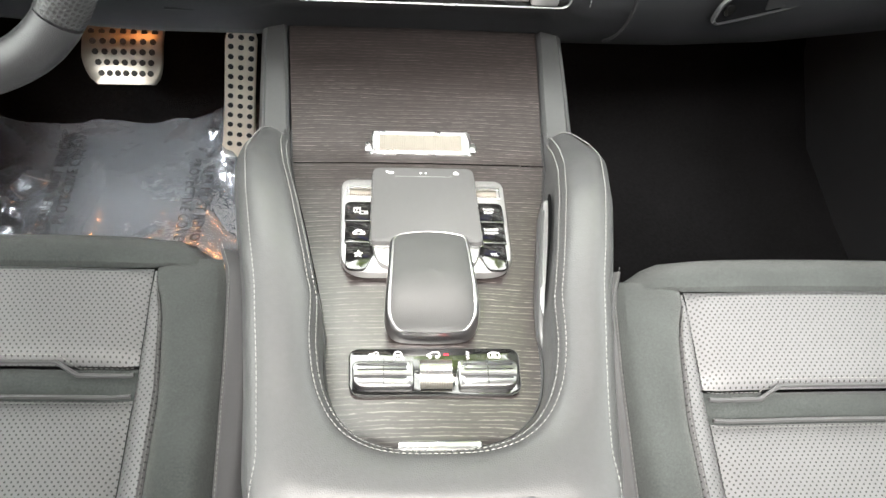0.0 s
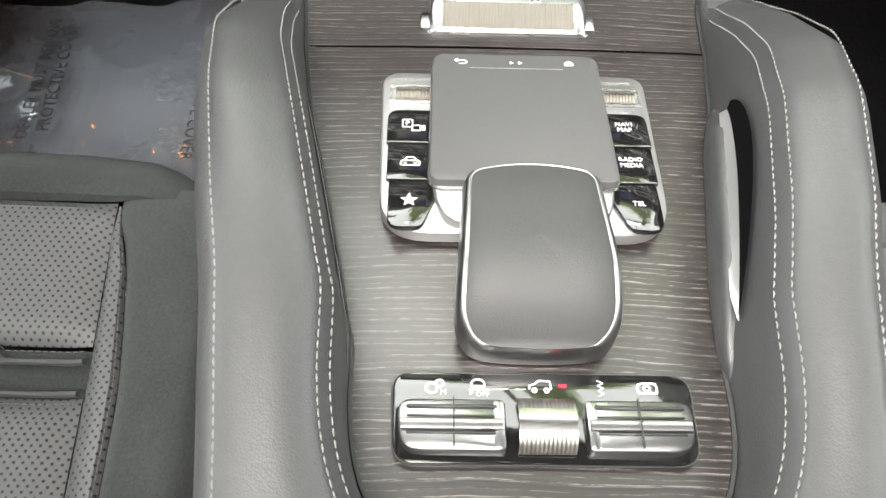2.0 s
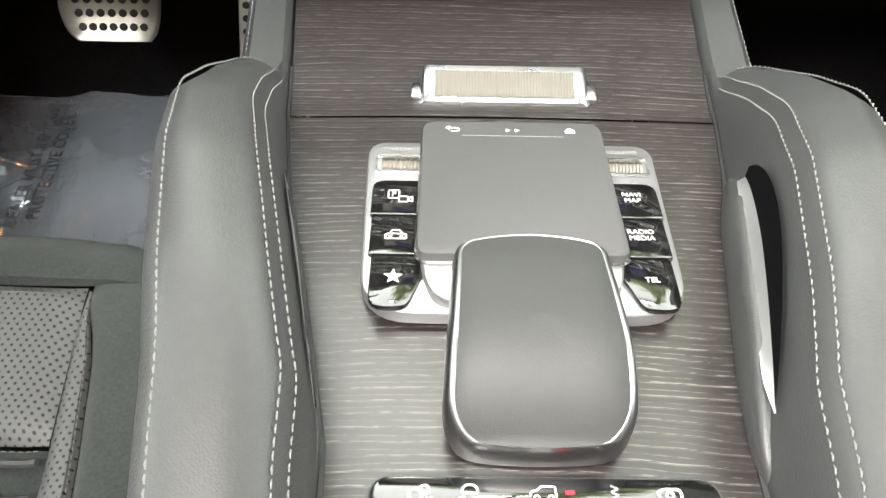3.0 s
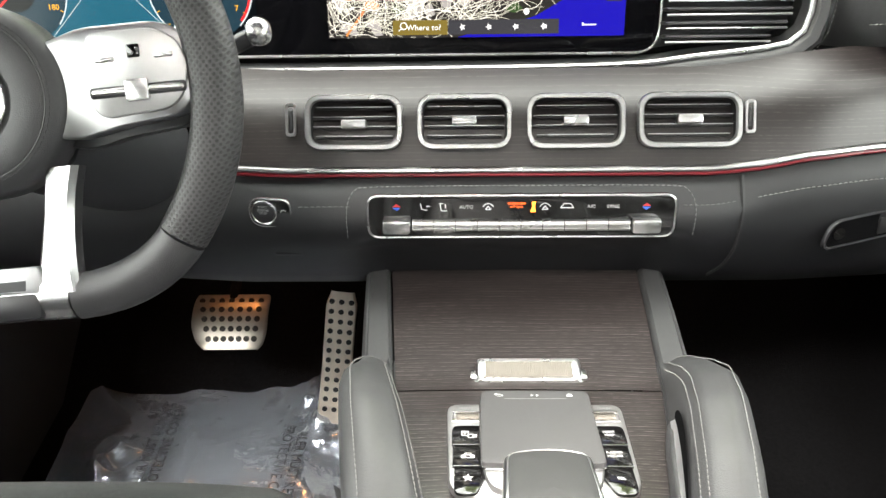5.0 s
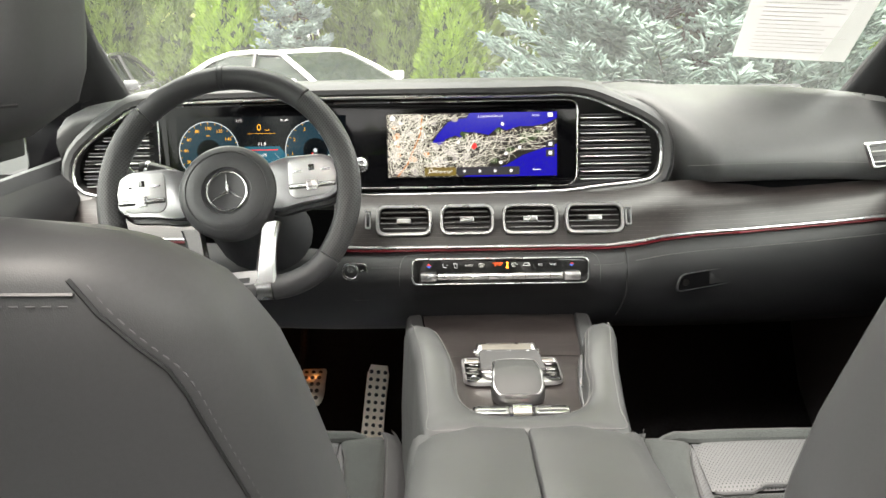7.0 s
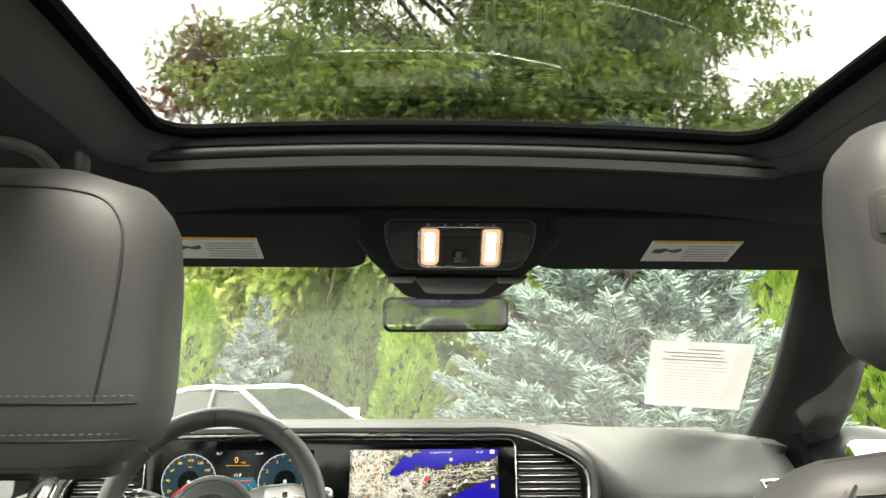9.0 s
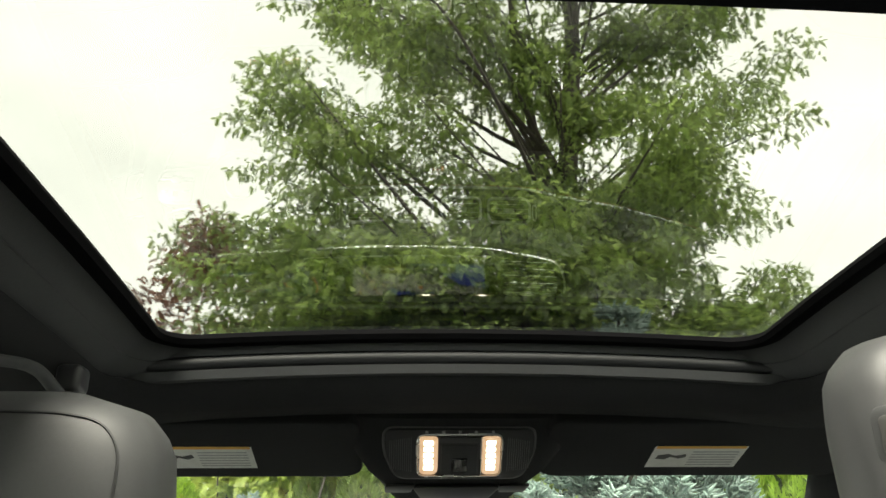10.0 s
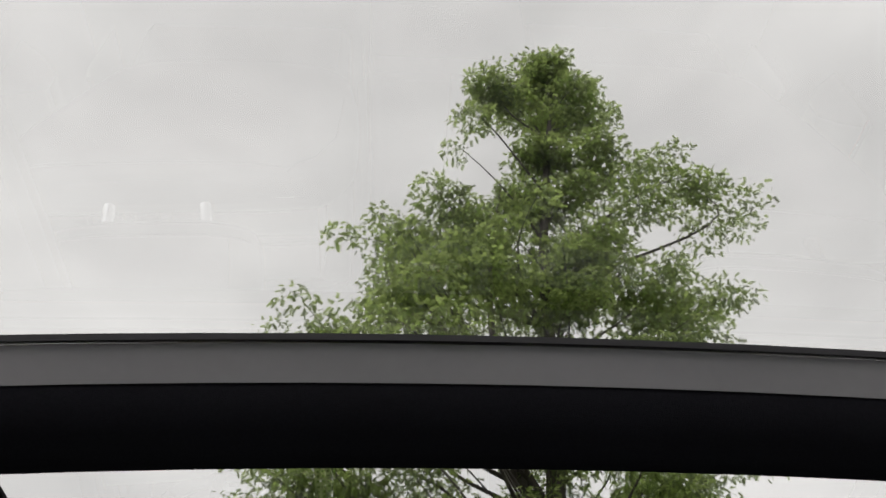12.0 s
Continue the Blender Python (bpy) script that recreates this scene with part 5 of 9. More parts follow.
def build_switch_panel():
    m = wood_m(0.004, -0.5155, 0.0012)
    sp = thing("drive_switch_panel", "piano-black panel with silver rocker switches", "switch panel", at=(A, -0.515, 0.872))
    ring = outline([(-0.0585, 0.0190), (-0.0575, -0.0178), (0.0575, -0.0178), (0.0585, 0.0190)], [0.008, 0.009, 0.009, 0.008], 6)
    plate = under(sp, part("plate", slab(ring, 0.0032, m, 0.0009), PIANO, None, "glossy black plate"))
    under(sp, part("plate_edge", tube([m @ V(*p, 0.0026) for p in ring], 0.0004, 6, closed=True), SATIN, None, "thin dark edge"))
    up_ = m @ Matrix.Translation((0, 0, 0.0036))
    for s in (-1, 1):
        rg = outline([(s * -0.0195, 0.0095), (s * -0.0195, -0.0108), (s * 0.0200, -0.0108), (s * 0.0215, 0.0095)][::s], [0.002, 0.002, 0.008, 0.006][::s], 4)
        mm = up_ @ Matrix.Translation((s * 0.0348, -0.0035, -0.001))
        body = under(sp, part("rocker", slab(rg, 0.0058, mm, 0.0016), ROCKER, None, "satin silver rocker"))
        # step of the rocker: a raised front lip and a hollow
        part("rocker_ridge", tube([mm @ V(s * -0.0185, -0.0010, 0.0060), mm @ V(s * 0.0195, -0.0010, 0.0060)], 0.0026, 8, flat=0.7), ROCKER, body)
        # dark strips for the slots and for the shadow lines along the ridge
        part("rocker_dark_line", box((0.0345, 0.0016, 0.0012), (0, 0, 0), 0.0005, 1, turn=mm @ Matrix.Translation((s * 0.0005, 0.0062, 0.0060))), SATIN, body)
        part("rocker_dark_line", box((0.0330, 0.0010, 0.0012), (0, 0, 0), 0.0003, 1, turn=mm @ Matrix.Translation((s * 0.0010, -0.0042, 0.0060))), SATIN, body)
        part("rocker_dark_line", box((0.0330, 0.0008, 0.0012), (0, 0, 0), 0.0003, 1, turn=mm @ Matrix.Translation((s * 0.0010, 0.0024, 0.0060))), SATIN, body)
        part("rocker_gap", box((0.0005, 0.019, 0.0016), (0, 0, 0), 0, 1, turn=mm @ Matrix.Translation((0.0, -0.0005, 0.0080))), SATIN, body)
        part("rocker_end", box((0.0050, 0.0200, 0.0068), (0, 0, 0), 0.0018, 2, turn=mm @ Matrix.Translation((-s * 0.0172, -0.0006, 0.0030))), ROCKER, body)
    mm = up_ @ Matrix.Translation((0, -0.0035, 0.0))
    bm = loft([[mm @ V(x, 0.0108 * math.cos(a), 0.001 + 0.0088 * math.sin(a)) for a in np.linspace(0, math.pi, 15)] for x in np.linspace(-0.0108, 0.0108, 8)])
    wheel = under(sp, part("scroll_wheel", bm, KNURL_X, None, "ribbed metal scroll wheel"))
    part("wheel_band", loft([[mm @ V(x, 0.0112 * math.cos(a), 0.001 + 0.0092 * math.sin(a)) for a in np.linspace(1.25, 2.0, 6)] for x in np.linspace(-0.0108, 0.0108, 4)]), SILVER, wheel, "plain silver band")
    # printed signs
    k = m @ Matrix.Translation((0, 0.0127, 0.0034))

    def circ(cx, cy, r, n=14):
        return [(cx + r * math.cos(a), cy + r * math.sin(a)) for a in np.linspace(0, 2 * math.pi, n)]
    ribbon([circ(-0.0430, -0.0003, 0.0022), circ(-0.0400, 0.0016, 0.0015)], 0.0010, k, ICON, plate, "gear_sign")
    words("M", 0.0034, k @ Matrix.Translation((-0.0385, -0.0020, 0)), ICON, plate, "lettering", depth=0.00005)
    ribbon([[(-0.0275, 0.0005), (-0.0275, 0.0022), (-0.0262, 0.0034), (-0.0238, 0.0034), (-0.0225, 0.0022), (-0.0225, 0.0005), (-0.0275, 0.0005)], [(-0.0285, -0.0012), (-0.0268, -0.0006), (-0.0280, -0.0028)], [(-0.0232, -0.0012), (-0.0215, -0.0006)]], 0.0008, k, ICON, plate, "slip_sign")
    words("OFF", 0.0030, k @ Matrix.Translation((-0.0232, -0.0028, 0)), ICON, plate, "lettering", depth=0.00005)
    ribbon([[(-0.0050, -0.0005), (-0.0048, 0.0012), (-0.0028, 0.0018), (-0.0012, 0.0032), (0.0032, 0.0030), (0.0036, -0.0005)], circ(-0.0030, -0.0008, 0.0009, 8), circ(0.0018, -0.0008, 0.0009, 8)], 0.0007, k, ICON, plate, "lift_sign")
    flat([(0.0066, 0.0004), (0.0096, 0.0004), (0.0096, 0.0017), (0.0066, 0.0017)], k, mat_glow("red_lamp", (1.0, 0.02, 0.04), 0.35), plate, "lit_lamp", "lit red lamp")
    ribbon([[(0.0230 + (0.0012 if j % 2 else -0.0012), -0.003 + j * 0.0011) for j in range(7)]], 0.0007, k, ICON_DIM, plate, "spring_sign")
    ribbon([[(0.0375, -0.0015), (0.0375, 0.0018), (0.0395, 0.0026), (0.0440, 0.0026), (0.0450, 0.0018), (0.0450, -0.0015), (0.0375, -0.0015)], circ(0.0412, 0.0005, 0.0012, 10)], 0.0009, k, ICON, plate, "camera_sign")
    # bright plate behind the wood
    pl = wood_m(0.004, -0.5745, 0.012)
    under(CON, part("bright_plate", box((0.052, 0.0065, 0.0035), (0, 0, 0), 0.0015, 2, turn=pl), SILVER, None, "small satin silver plate"))


build_switch_panel()


def build_grab_handles():
    """Grab handles in the flanks of the console: a leather bar, a bright liner behind it and a black sheet for the
    shaded opening.
    """
    for s in (-1, 1):
        th = thing("grab_handle", "recessed console grab handle with a bright metal liner", "grab handle", "console grab handles", at=(A + s * 0.10, -0.415, 0.89))
        bar, liner, hole = [], [], []
        for t in np.linspace(0, 1, 42):
            y = -0.348 - 0.150 * t
            w, wz = wood_w(y, s) + 0.0004, wood_z(y)
            q = 1.0 if s > 0 else 0.35
            e = min(1.0, 5 * t, 3.2 * (1 - t)) ** 0.5 if 0 < t < 1 else 0.0
            bar.append([V(A + s * (w - a * e * q), y, wz + 0.001 + b * e) for a, b in ((0.0050, -0.002), (0.0064, 0.006), (0.0066, 0.013), (0.0060, 0.018), (0.0050, 0.0210), (0.0030, 0.0220), (-0.001, 0.0218))])
            t2 = min(max((t - 0.10) / 0.78, 0.0), 1.0)
            if 0.10 <= t <= 0.88:
                f = max(math.sin(math.pi * t2 ** 0.72), 0.02) ** 0.8 * (1.0 if s > 0 else 0.35)
                z0 = wz + 0.0215
                liner.append([V(A + s * (w - 0.0008 - 0.0030 * q * (1 - u) * min(1, 3 * f)), y, z0 + 0.009 * f * u ** 1.3) for u in np.linspace(0, 1, 7)])
                hole.append([V(A + s * (w - 0.0011 - 0.0004 * u), y, z0 + 0.009 * f + 0.019 * f * u) for u in np.linspace(0, 1, 4)])
        # the wall is uncut; this black sheet draws the opening's shade on it
        under(th, part("opening", loft(hole), MATT_BLACK, None, "black sheet for the shaded opening", sharp=180))
        under(th, part("metal_liner", loft(liner), mat("liner_metal", (0.70, 0.70, 0.71), 0.36, metal=0.9, spread=0.03), None, "bright curved metal liner", sharp=180))
        under(th, part("grab_bar", loft(bar), LEATHER, None, "leather-covered grab bar", sharp=180))


build_grab_handles()


def build_armrest():
    ar = thing("armrest", "grey leather armrest with a lid split down the middle", "armrest", at=(A, -0.8, 0.7))
    for s in (-1, 1):
        rows = []
        for y in np.linspace(-0.612, -1.02, 16):
            t = (-0.612 - y) / 0.408
            f = min(1, t / 0.05)
            w = 0.118 + 0.012 * t
            top = 0.916 + 0.012 * min(1, t * 3)
            yy = lambda u: y - 0.020 * u ** 2.2 * (1 - t)
            rows.append([V(A + s * x, yy(u), z) for u, x, z in ((0, 0.0009, 0.86), (0, 0.0012, top - 0.007 * (1 - f) - 0.002), (0.03, 0.0035, top - 0.006 * (1 - f)), (0.4, w * 0.45, top + 0.002 - 0.005 * (1 - f)), (0.75, w * 0.8, top - 0.002 - 0.005 * (1 - f)), (0.93, w * 0.95, top - 0.008 - 0.004 * (1 - f)), (1, w, top - 0.022), (1, w, 0.86))])
        under(ar, part("lid", loft(rows, caps=True), LEATHER, None, "padded leather lid half", sharp=60))
    rows = [[V(A + x, y, z) for x, z in ((-0.112, 0.9075), (0.112, 0.9075), (0.119, 0.902), (0.124, 0.888), (0.130, 0.8), (0.133, 0.62), (0.130, FLOOR - 0.01), (-0.130, FLOOR - 0.01), (-0.133, 0.62), (-0.130, 0.8), (-0.124, 0.888), (-0.119, 0.902))] for y in (-0.6215, -0.85, -1.05)]
    under(ar, part("box", loft(rows, ring=True, caps=True), LEATHER, None, "leather-covered box"))


build_armrest()

# ---- steering wheel, column and pedals ----
HUB = V(-0.3425, -0.298, 1.103)
WH = plane_at(HUB, (1, 0, 0), (0, 0.40, 0.917)) @ pose(0, 0, 0, 0, 0, 5.0)     # turned a little to the left


def rim_r(a):
    """Rim centre line: round, flattened at the bottom."""
    r = 0.1655
    d = math.sin(a)
    if d < 0:
        r = min(r, 0.1350 / max(-d, 1e-6))
    return r


LEG = mat("spoke_chrome", (0.38, 0.38, 0.385), 0.25, metal=1.0, spread=0.05, scale=900)
BADGE = mat("badge_chrome", (0.82, 0.82, 0.82), 0.24, metal=1.0, spread=0.02)
KEYPAD = mat("key_pad_silver", (0.44, 0.44, 0.44), 0.40, metal=0.7, spread=0.04, scale=1500)
SPOKE = mat("spoke_metal", (0.34, 0.34, 0.345), 0.32, metal=0.95, spread=0.05, scale=900)


def build_wheel():
    sw = thing("steering_wheel", "flat-bottomed black leather sports steering wheel with silver spokes", "steering wheel", at=tuple(HUB))

    def arc(a0, a1, n):
        pts = []
        for a in np.linspace(radians(a0), radians(a1), n):
            # soften the flat's corners
            r = sum(rim_r(a + radians(k)) for k in (-14, -9, -4.5, 0, 4.5, 9, 14)) / 7
            pts.append(WH @ V(r * math.cos(a), r * math.sin(a), -0.004))
        return pts
    for a0, a1, m_, nm, lb in ((48, 132, RIM_LEATHER, "rim_top", "smooth leather rim"), (-38, 47.3, RIM_PERF, "rim_grip", "perforated leather grip"), (132.7, 218, RIM_PERF, "rim_grip", "perforated leather grip"), (218.7, 249, RIM_LEATHER, "rim_lower", "smooth leather rim"), (291, 321.3, RIM_LEATHER, "rim_lower", "smooth leather rim"), (249.5, 290.5, LEG, "rim_bottom", "silver lower rim")):
        rad = 0.0150 if "grip" not in nm else 0.0158
        rr = [rad] * 40
        under(sw, part(nm, tube(arc(a0, a1, 40), rr if nm != "rim_bottom" else 0.0142, 14, flat=1.12), m_, None, lb))
    for a in (91.2, 88.8):
        p = arc(a, a + 0.3, 2)
        under(sw, part("rim_mark", tube(smooth_line([p[0], p[1]], 2), 0.0176, 14), RUBBER, None, "dark ring on the rim top"))
    # airbag pad
    rows = []
    R0 = 0.0655
    for r, z in ((0.0668, -0.020), (0.0675, -0.004), (0.0662, 0.004), (0.0630, 0.0085), (0.0560, 0.0112), (0.0545, 0.0106), (0.0530, 0.0114), (0.042, 0.0128), (0.0335, 0.0118), (0.0325, 0.0085), (0.029, 0.0065), (0.0001, 0.0065)):
        rows.append([WH @ V(r * math.cos(a) * 1.02, r * math.sin(a) * (0.98 if math.sin(a) > 0 else 0.99), z) for a in np.linspace(0, 2 * math.pi, 49)[:-1]])
    pad = under(sw, part("airbag_pad", loft(rows, ring=True), RIM_LEATHER, None, "black leather airbag cover"))
    words("AIRBAG", 0.0062, WH @ Matrix.Translation((0, -0.0465, 0.0124)), RUBBER, pad, "embossed_word", depth=0.0002, squeeze=1.3)
    seam = [WH @ V(0.0555 * math.cos(a) * 1.02, 0.0555 * math.sin(a) * 0.985, 0.0110) for a in np.linspace(0, 2 * math.pi, 61)[:-1]]
    part("pad_seam", tube(seam, 0.0006, 5, closed=True), RUBBER, pad, "dark seam")
    stitches([WH @ V(0.0580 * math.cos(a) * 1.02, 0.0580 * math.sin(a) * 0.985, 0.0106) for a in np.linspace(-2.9, 1.2, 60)], pad, RUBBER, 0.004, 0.0004)
    # round badge: ring and three plain spokes
    ring = [WH @ V(0.0272 * math.cos(a), 0.0272 * math.sin(a), 0.0085) for a in np.linspace(0, 2 * math.pi, 41)[:-1]]
    badge = under(sw, part("badge_ring", tube(ring, 0.0016, 8, closed=True), BADGE, None, "bright chrome badge ring"))
    for k in range(3):
        a = math.pi / 2 + k * 2 * math.pi / 3
        d, n = V(math.cos(a), math.sin(a), 0), V(-math.sin(a), math.cos(a), 0)
        bm = bmesh.new()
        vs = [bm.verts.new(WH @ p) for p in (d * 0.0265 + V(0, 0, 0.0085), n * 0.0030 + d * 0.0018 + V(0, 0, 0.0080), n * -0.0030 + d * 0.0018 + V(0, 0, 0.0080), V(0, 0, 0.0118), V(0, 0, 0.0066) - d * 0.001)]
        for f in ((0, 1, 3), (0, 3, 2), (1, 4, 3), (3, 4, 2), (0, 2, 1), (1, 2, 4)):
            bm.faces.new([vs[i] for i in f])
        part("badge_arm", bm, BADGE, badge, smooth=False)
    # horizontal spokes with their key pads
    for s in (-1, 1):
        lo = [(0.050, 0.032), (0.080, 0.041), (0.133, 0.041), (0.151, 0.031), (0.158, 0.010), (0.152, -0.012), (0.140, -0.022), (0.100, -0.026), (0.070, -0.032), (0.050, -0.028)]
        ring2 = outline([(s * a, b) for a, b in lo][::s], 0.008, 3)
        spoke = under(sw, part("spoke", slab(ring2, 0.016, WH @ Matrix.Translation((0, 0, -0.012)), 0.003), SPOKE, None, "satin silver spoke"))
        kp = [(0.086, 0.036), (0.130, 0.036), (0.146, 0.027), (0.152, 0.010), (0.147, -0.008), (0.137, -0.017), (0.092, -0.020), (0.084, -0.012)]
        ring3 = outline([(s * a, b) for a, b in kp][::s], 0.006, 3)
        keypad = part("key_pad", slab(ring3, 0.0045, WH @ Matrix.Translation((0, 0, 0.0025)), 0.0015), KEYPAD, spoke, "silver key pad")
        mm = WH @ Matrix.Translation((s * 0.117, 0.003, 0.0072)) @ Matrix.Diagonal((1.4, 1.4, 1, 1))
        part("roller_bar", box((0.046, 0.0052, 0.0022), (0, 0, 0), 0.001, 1, turn=mm @ Matrix.Translation((0, -0.0045, 0))), SATIN, keypad, "dark slot")
        part("roller_wing", box((0.044, 0.0030, 0.0026), (0, 0, 0), 0.001, 1, turn=mm @ Matrix.Translation((0, -0.0045, 0.0008))), SILVER, keypad, "silver rocker bar")
        part("scroll_key", box((0.0115, 0.0105, 0.0045), (0, 0, 0), 0.0015, 2, turn=mm @ Matrix.Translation((0, -0.0045, 0.001))), SILVER, keypad, "silver scroll key")
        part("touch_key", box((0.0060, 0.0062, 0.0012), (0, 0, 0), 0.0005, 1, turn=mm @ Matrix.Translation((0, 0.0135, 0))), PIANO, keypad, "small black key")
        for dx in (-0.014, 0.014):
            part("flat_key", box((0.0090, 0.0022, 0.0012), (0, 0, 0), 0.0005, 1, turn=mm @ Matrix.Translation((dx, 0.0105, 0))), SILVER, keypad)
        # dark backing under the spoke
        bk = outline([(s * a, b - 0.006) for a, b in lo][::s], 0.008, 3)
        under(sw, part("spoke_back", slab(bk, 0.012, WH @ Matrix.Translation((0, 0, -0.026)), 0.002), SATIN, None, "black spoke back"))
        # shift paddle
        pd = outline([(s * a, b) for a, b in ((0.128, 0.036), (0.150, 0.062), (0.166, 0.060), (0.160, 0.030), (0.140, 0.022))][::s], 0.006, 3)
        under(sw, part("shift_paddle", slab(pd, 0.004, WH @ Matrix.Translation((0, 0, -0.034)), 0.001), SILVER, None, "silver shift paddle"))
    # lower twin spoke
    for s in (-1, 1):
        rows = []
        for t in np.linspace(0, 1, 10):
            a_, b_ = 0.040 - 0.012 * t, 0.068 - 0.030 * t + 0.022 * t * t
            x, w = (a_ + b_) / 2, b_ - a_
            y = -0.048 - 0.084 * t
            z = 0.001 + 0.006 * t - 0.003 * math.sin(math.pi * t)
            tw = 0.012 * (1 - t)
            rows.append([WH @ V(s * (x - w / 2), y, z - 0.010), WH @ V(s * (x - w / 2), y, z - tw * 0.6), WH @ V(s * (x - w / 2 + 0.004), y, z + 0.004 - tw * 0.4), WH @ V(s * (x + w / 2 - 0.004), y, z + 0.005), WH @ V(s * (x + w / 2), y, z + 0.001), WH @ V(s * (x + w / 2), y, z - 0.010)])
        under(sw, part("lower_spoke", loft(rows, ring=True, caps=True), LEG, None, "chrome lower spoke"))
    plate = outline([(-0.034, -0.113), (-0.036, -0.137), (0.036, -0.137), (0.034, -0.113)], 0.003, 3)
    pl = under(sw, part("maker_plate", slab(plate, 0.004, WH @ Matrix.Translation((0, 0, 0.0055)), 0.001), SPOKE, None, "satin steel maker plate"))
    for k in range(4):
        flat([(-0.024 + k * 0.0035, -0.129), (-0.0222 + k * 0.0035, -0.129), (-0.0190 + k * 0.0035, -0.122), (-0.0208 + k * 0.0035, -0.122)], WH @ Matrix.Translation((0, 0, 0.0098)), SATIN, pl, "slanted_bar")
    flat([(-0.008, -0.129), (0.023, -0.129), (0.024, -0.122), (-0.006, -0.122)], WH @ Matrix.Translation((0, 0, 0.0098)), SATIN, pl, "maker_bar")
    under(sw, part("bottom_clip", box((0.066, 0.020, 0.030), (0, 0, 0), 0.006, 2, turn=WH @ Matrix.Translation((0, -0.140, -0.003))), SATIN, None, "black clip at the rim's bottom"))
    # column shroud and stalks
    col = thing("steering_column", "black steering column shroud with stalks", "steering column", at=(HUB.x, -0.17, 1.06))
    rows = []
    for t in np.linspace(0, 1, 6):
        c = WH @ V(0, -0.012 - 0.012 * t, -0.03 - 0.16 * t)
        rr = 0.050 + 0.020 * t
        rows.append([c + V(math.cos(a) * rr * 1.15, 0, math.sin(a) * rr) for a in np.linspace(0, 2 * math.pi, 21)[:-1]])
    under(col, part("shroud", loft(rows, ring=True, caps=True), SOFT, None, "soft black shroud"))
    stalk = under(col, part("indicator_stalk", tube(smooth_line([WH @ V(-0.05, 0.020, -0.060), WH @ V(-0.095, 0.046, -0.052), WH @ V(-0.138, 0.060, -0.046)], 12), [0.008, 0.008, 0.0085, 0.009, 0.0095, 0.010, 0.0105, 0.011, 0.0115, 0.012, 0.012, 0.009], 10), SATIN, None, "black indicator stalk"))
    part("stalk_ring", tube([WH @ V(-0.126, 0.0562, -0.0478), WH @ V(-0.130, 0.0575, -0.0472)], 0.0128, 12), SILVER, stalk, "silver ring")
    stalk = under(col, part("gear_stalk", tube(smooth_line([WH @ V(0.05, 0.004, -0.085), WH @ V(0.12, 0.022, -0.092), WH @ V(0.168, 0.040, -0.094)], 8), 0.007, 10), SATIN, None, "black gear stalk"))
    part("stalk_end", box((0.020, 0.022, 0.022), (0, 0, 0), 0.0095, 4, turn=WH @ Matrix.Translation((0.176, 0.044, -0.094))), SILVER, stalk, "rounded silver stalk end")


build_wheel()


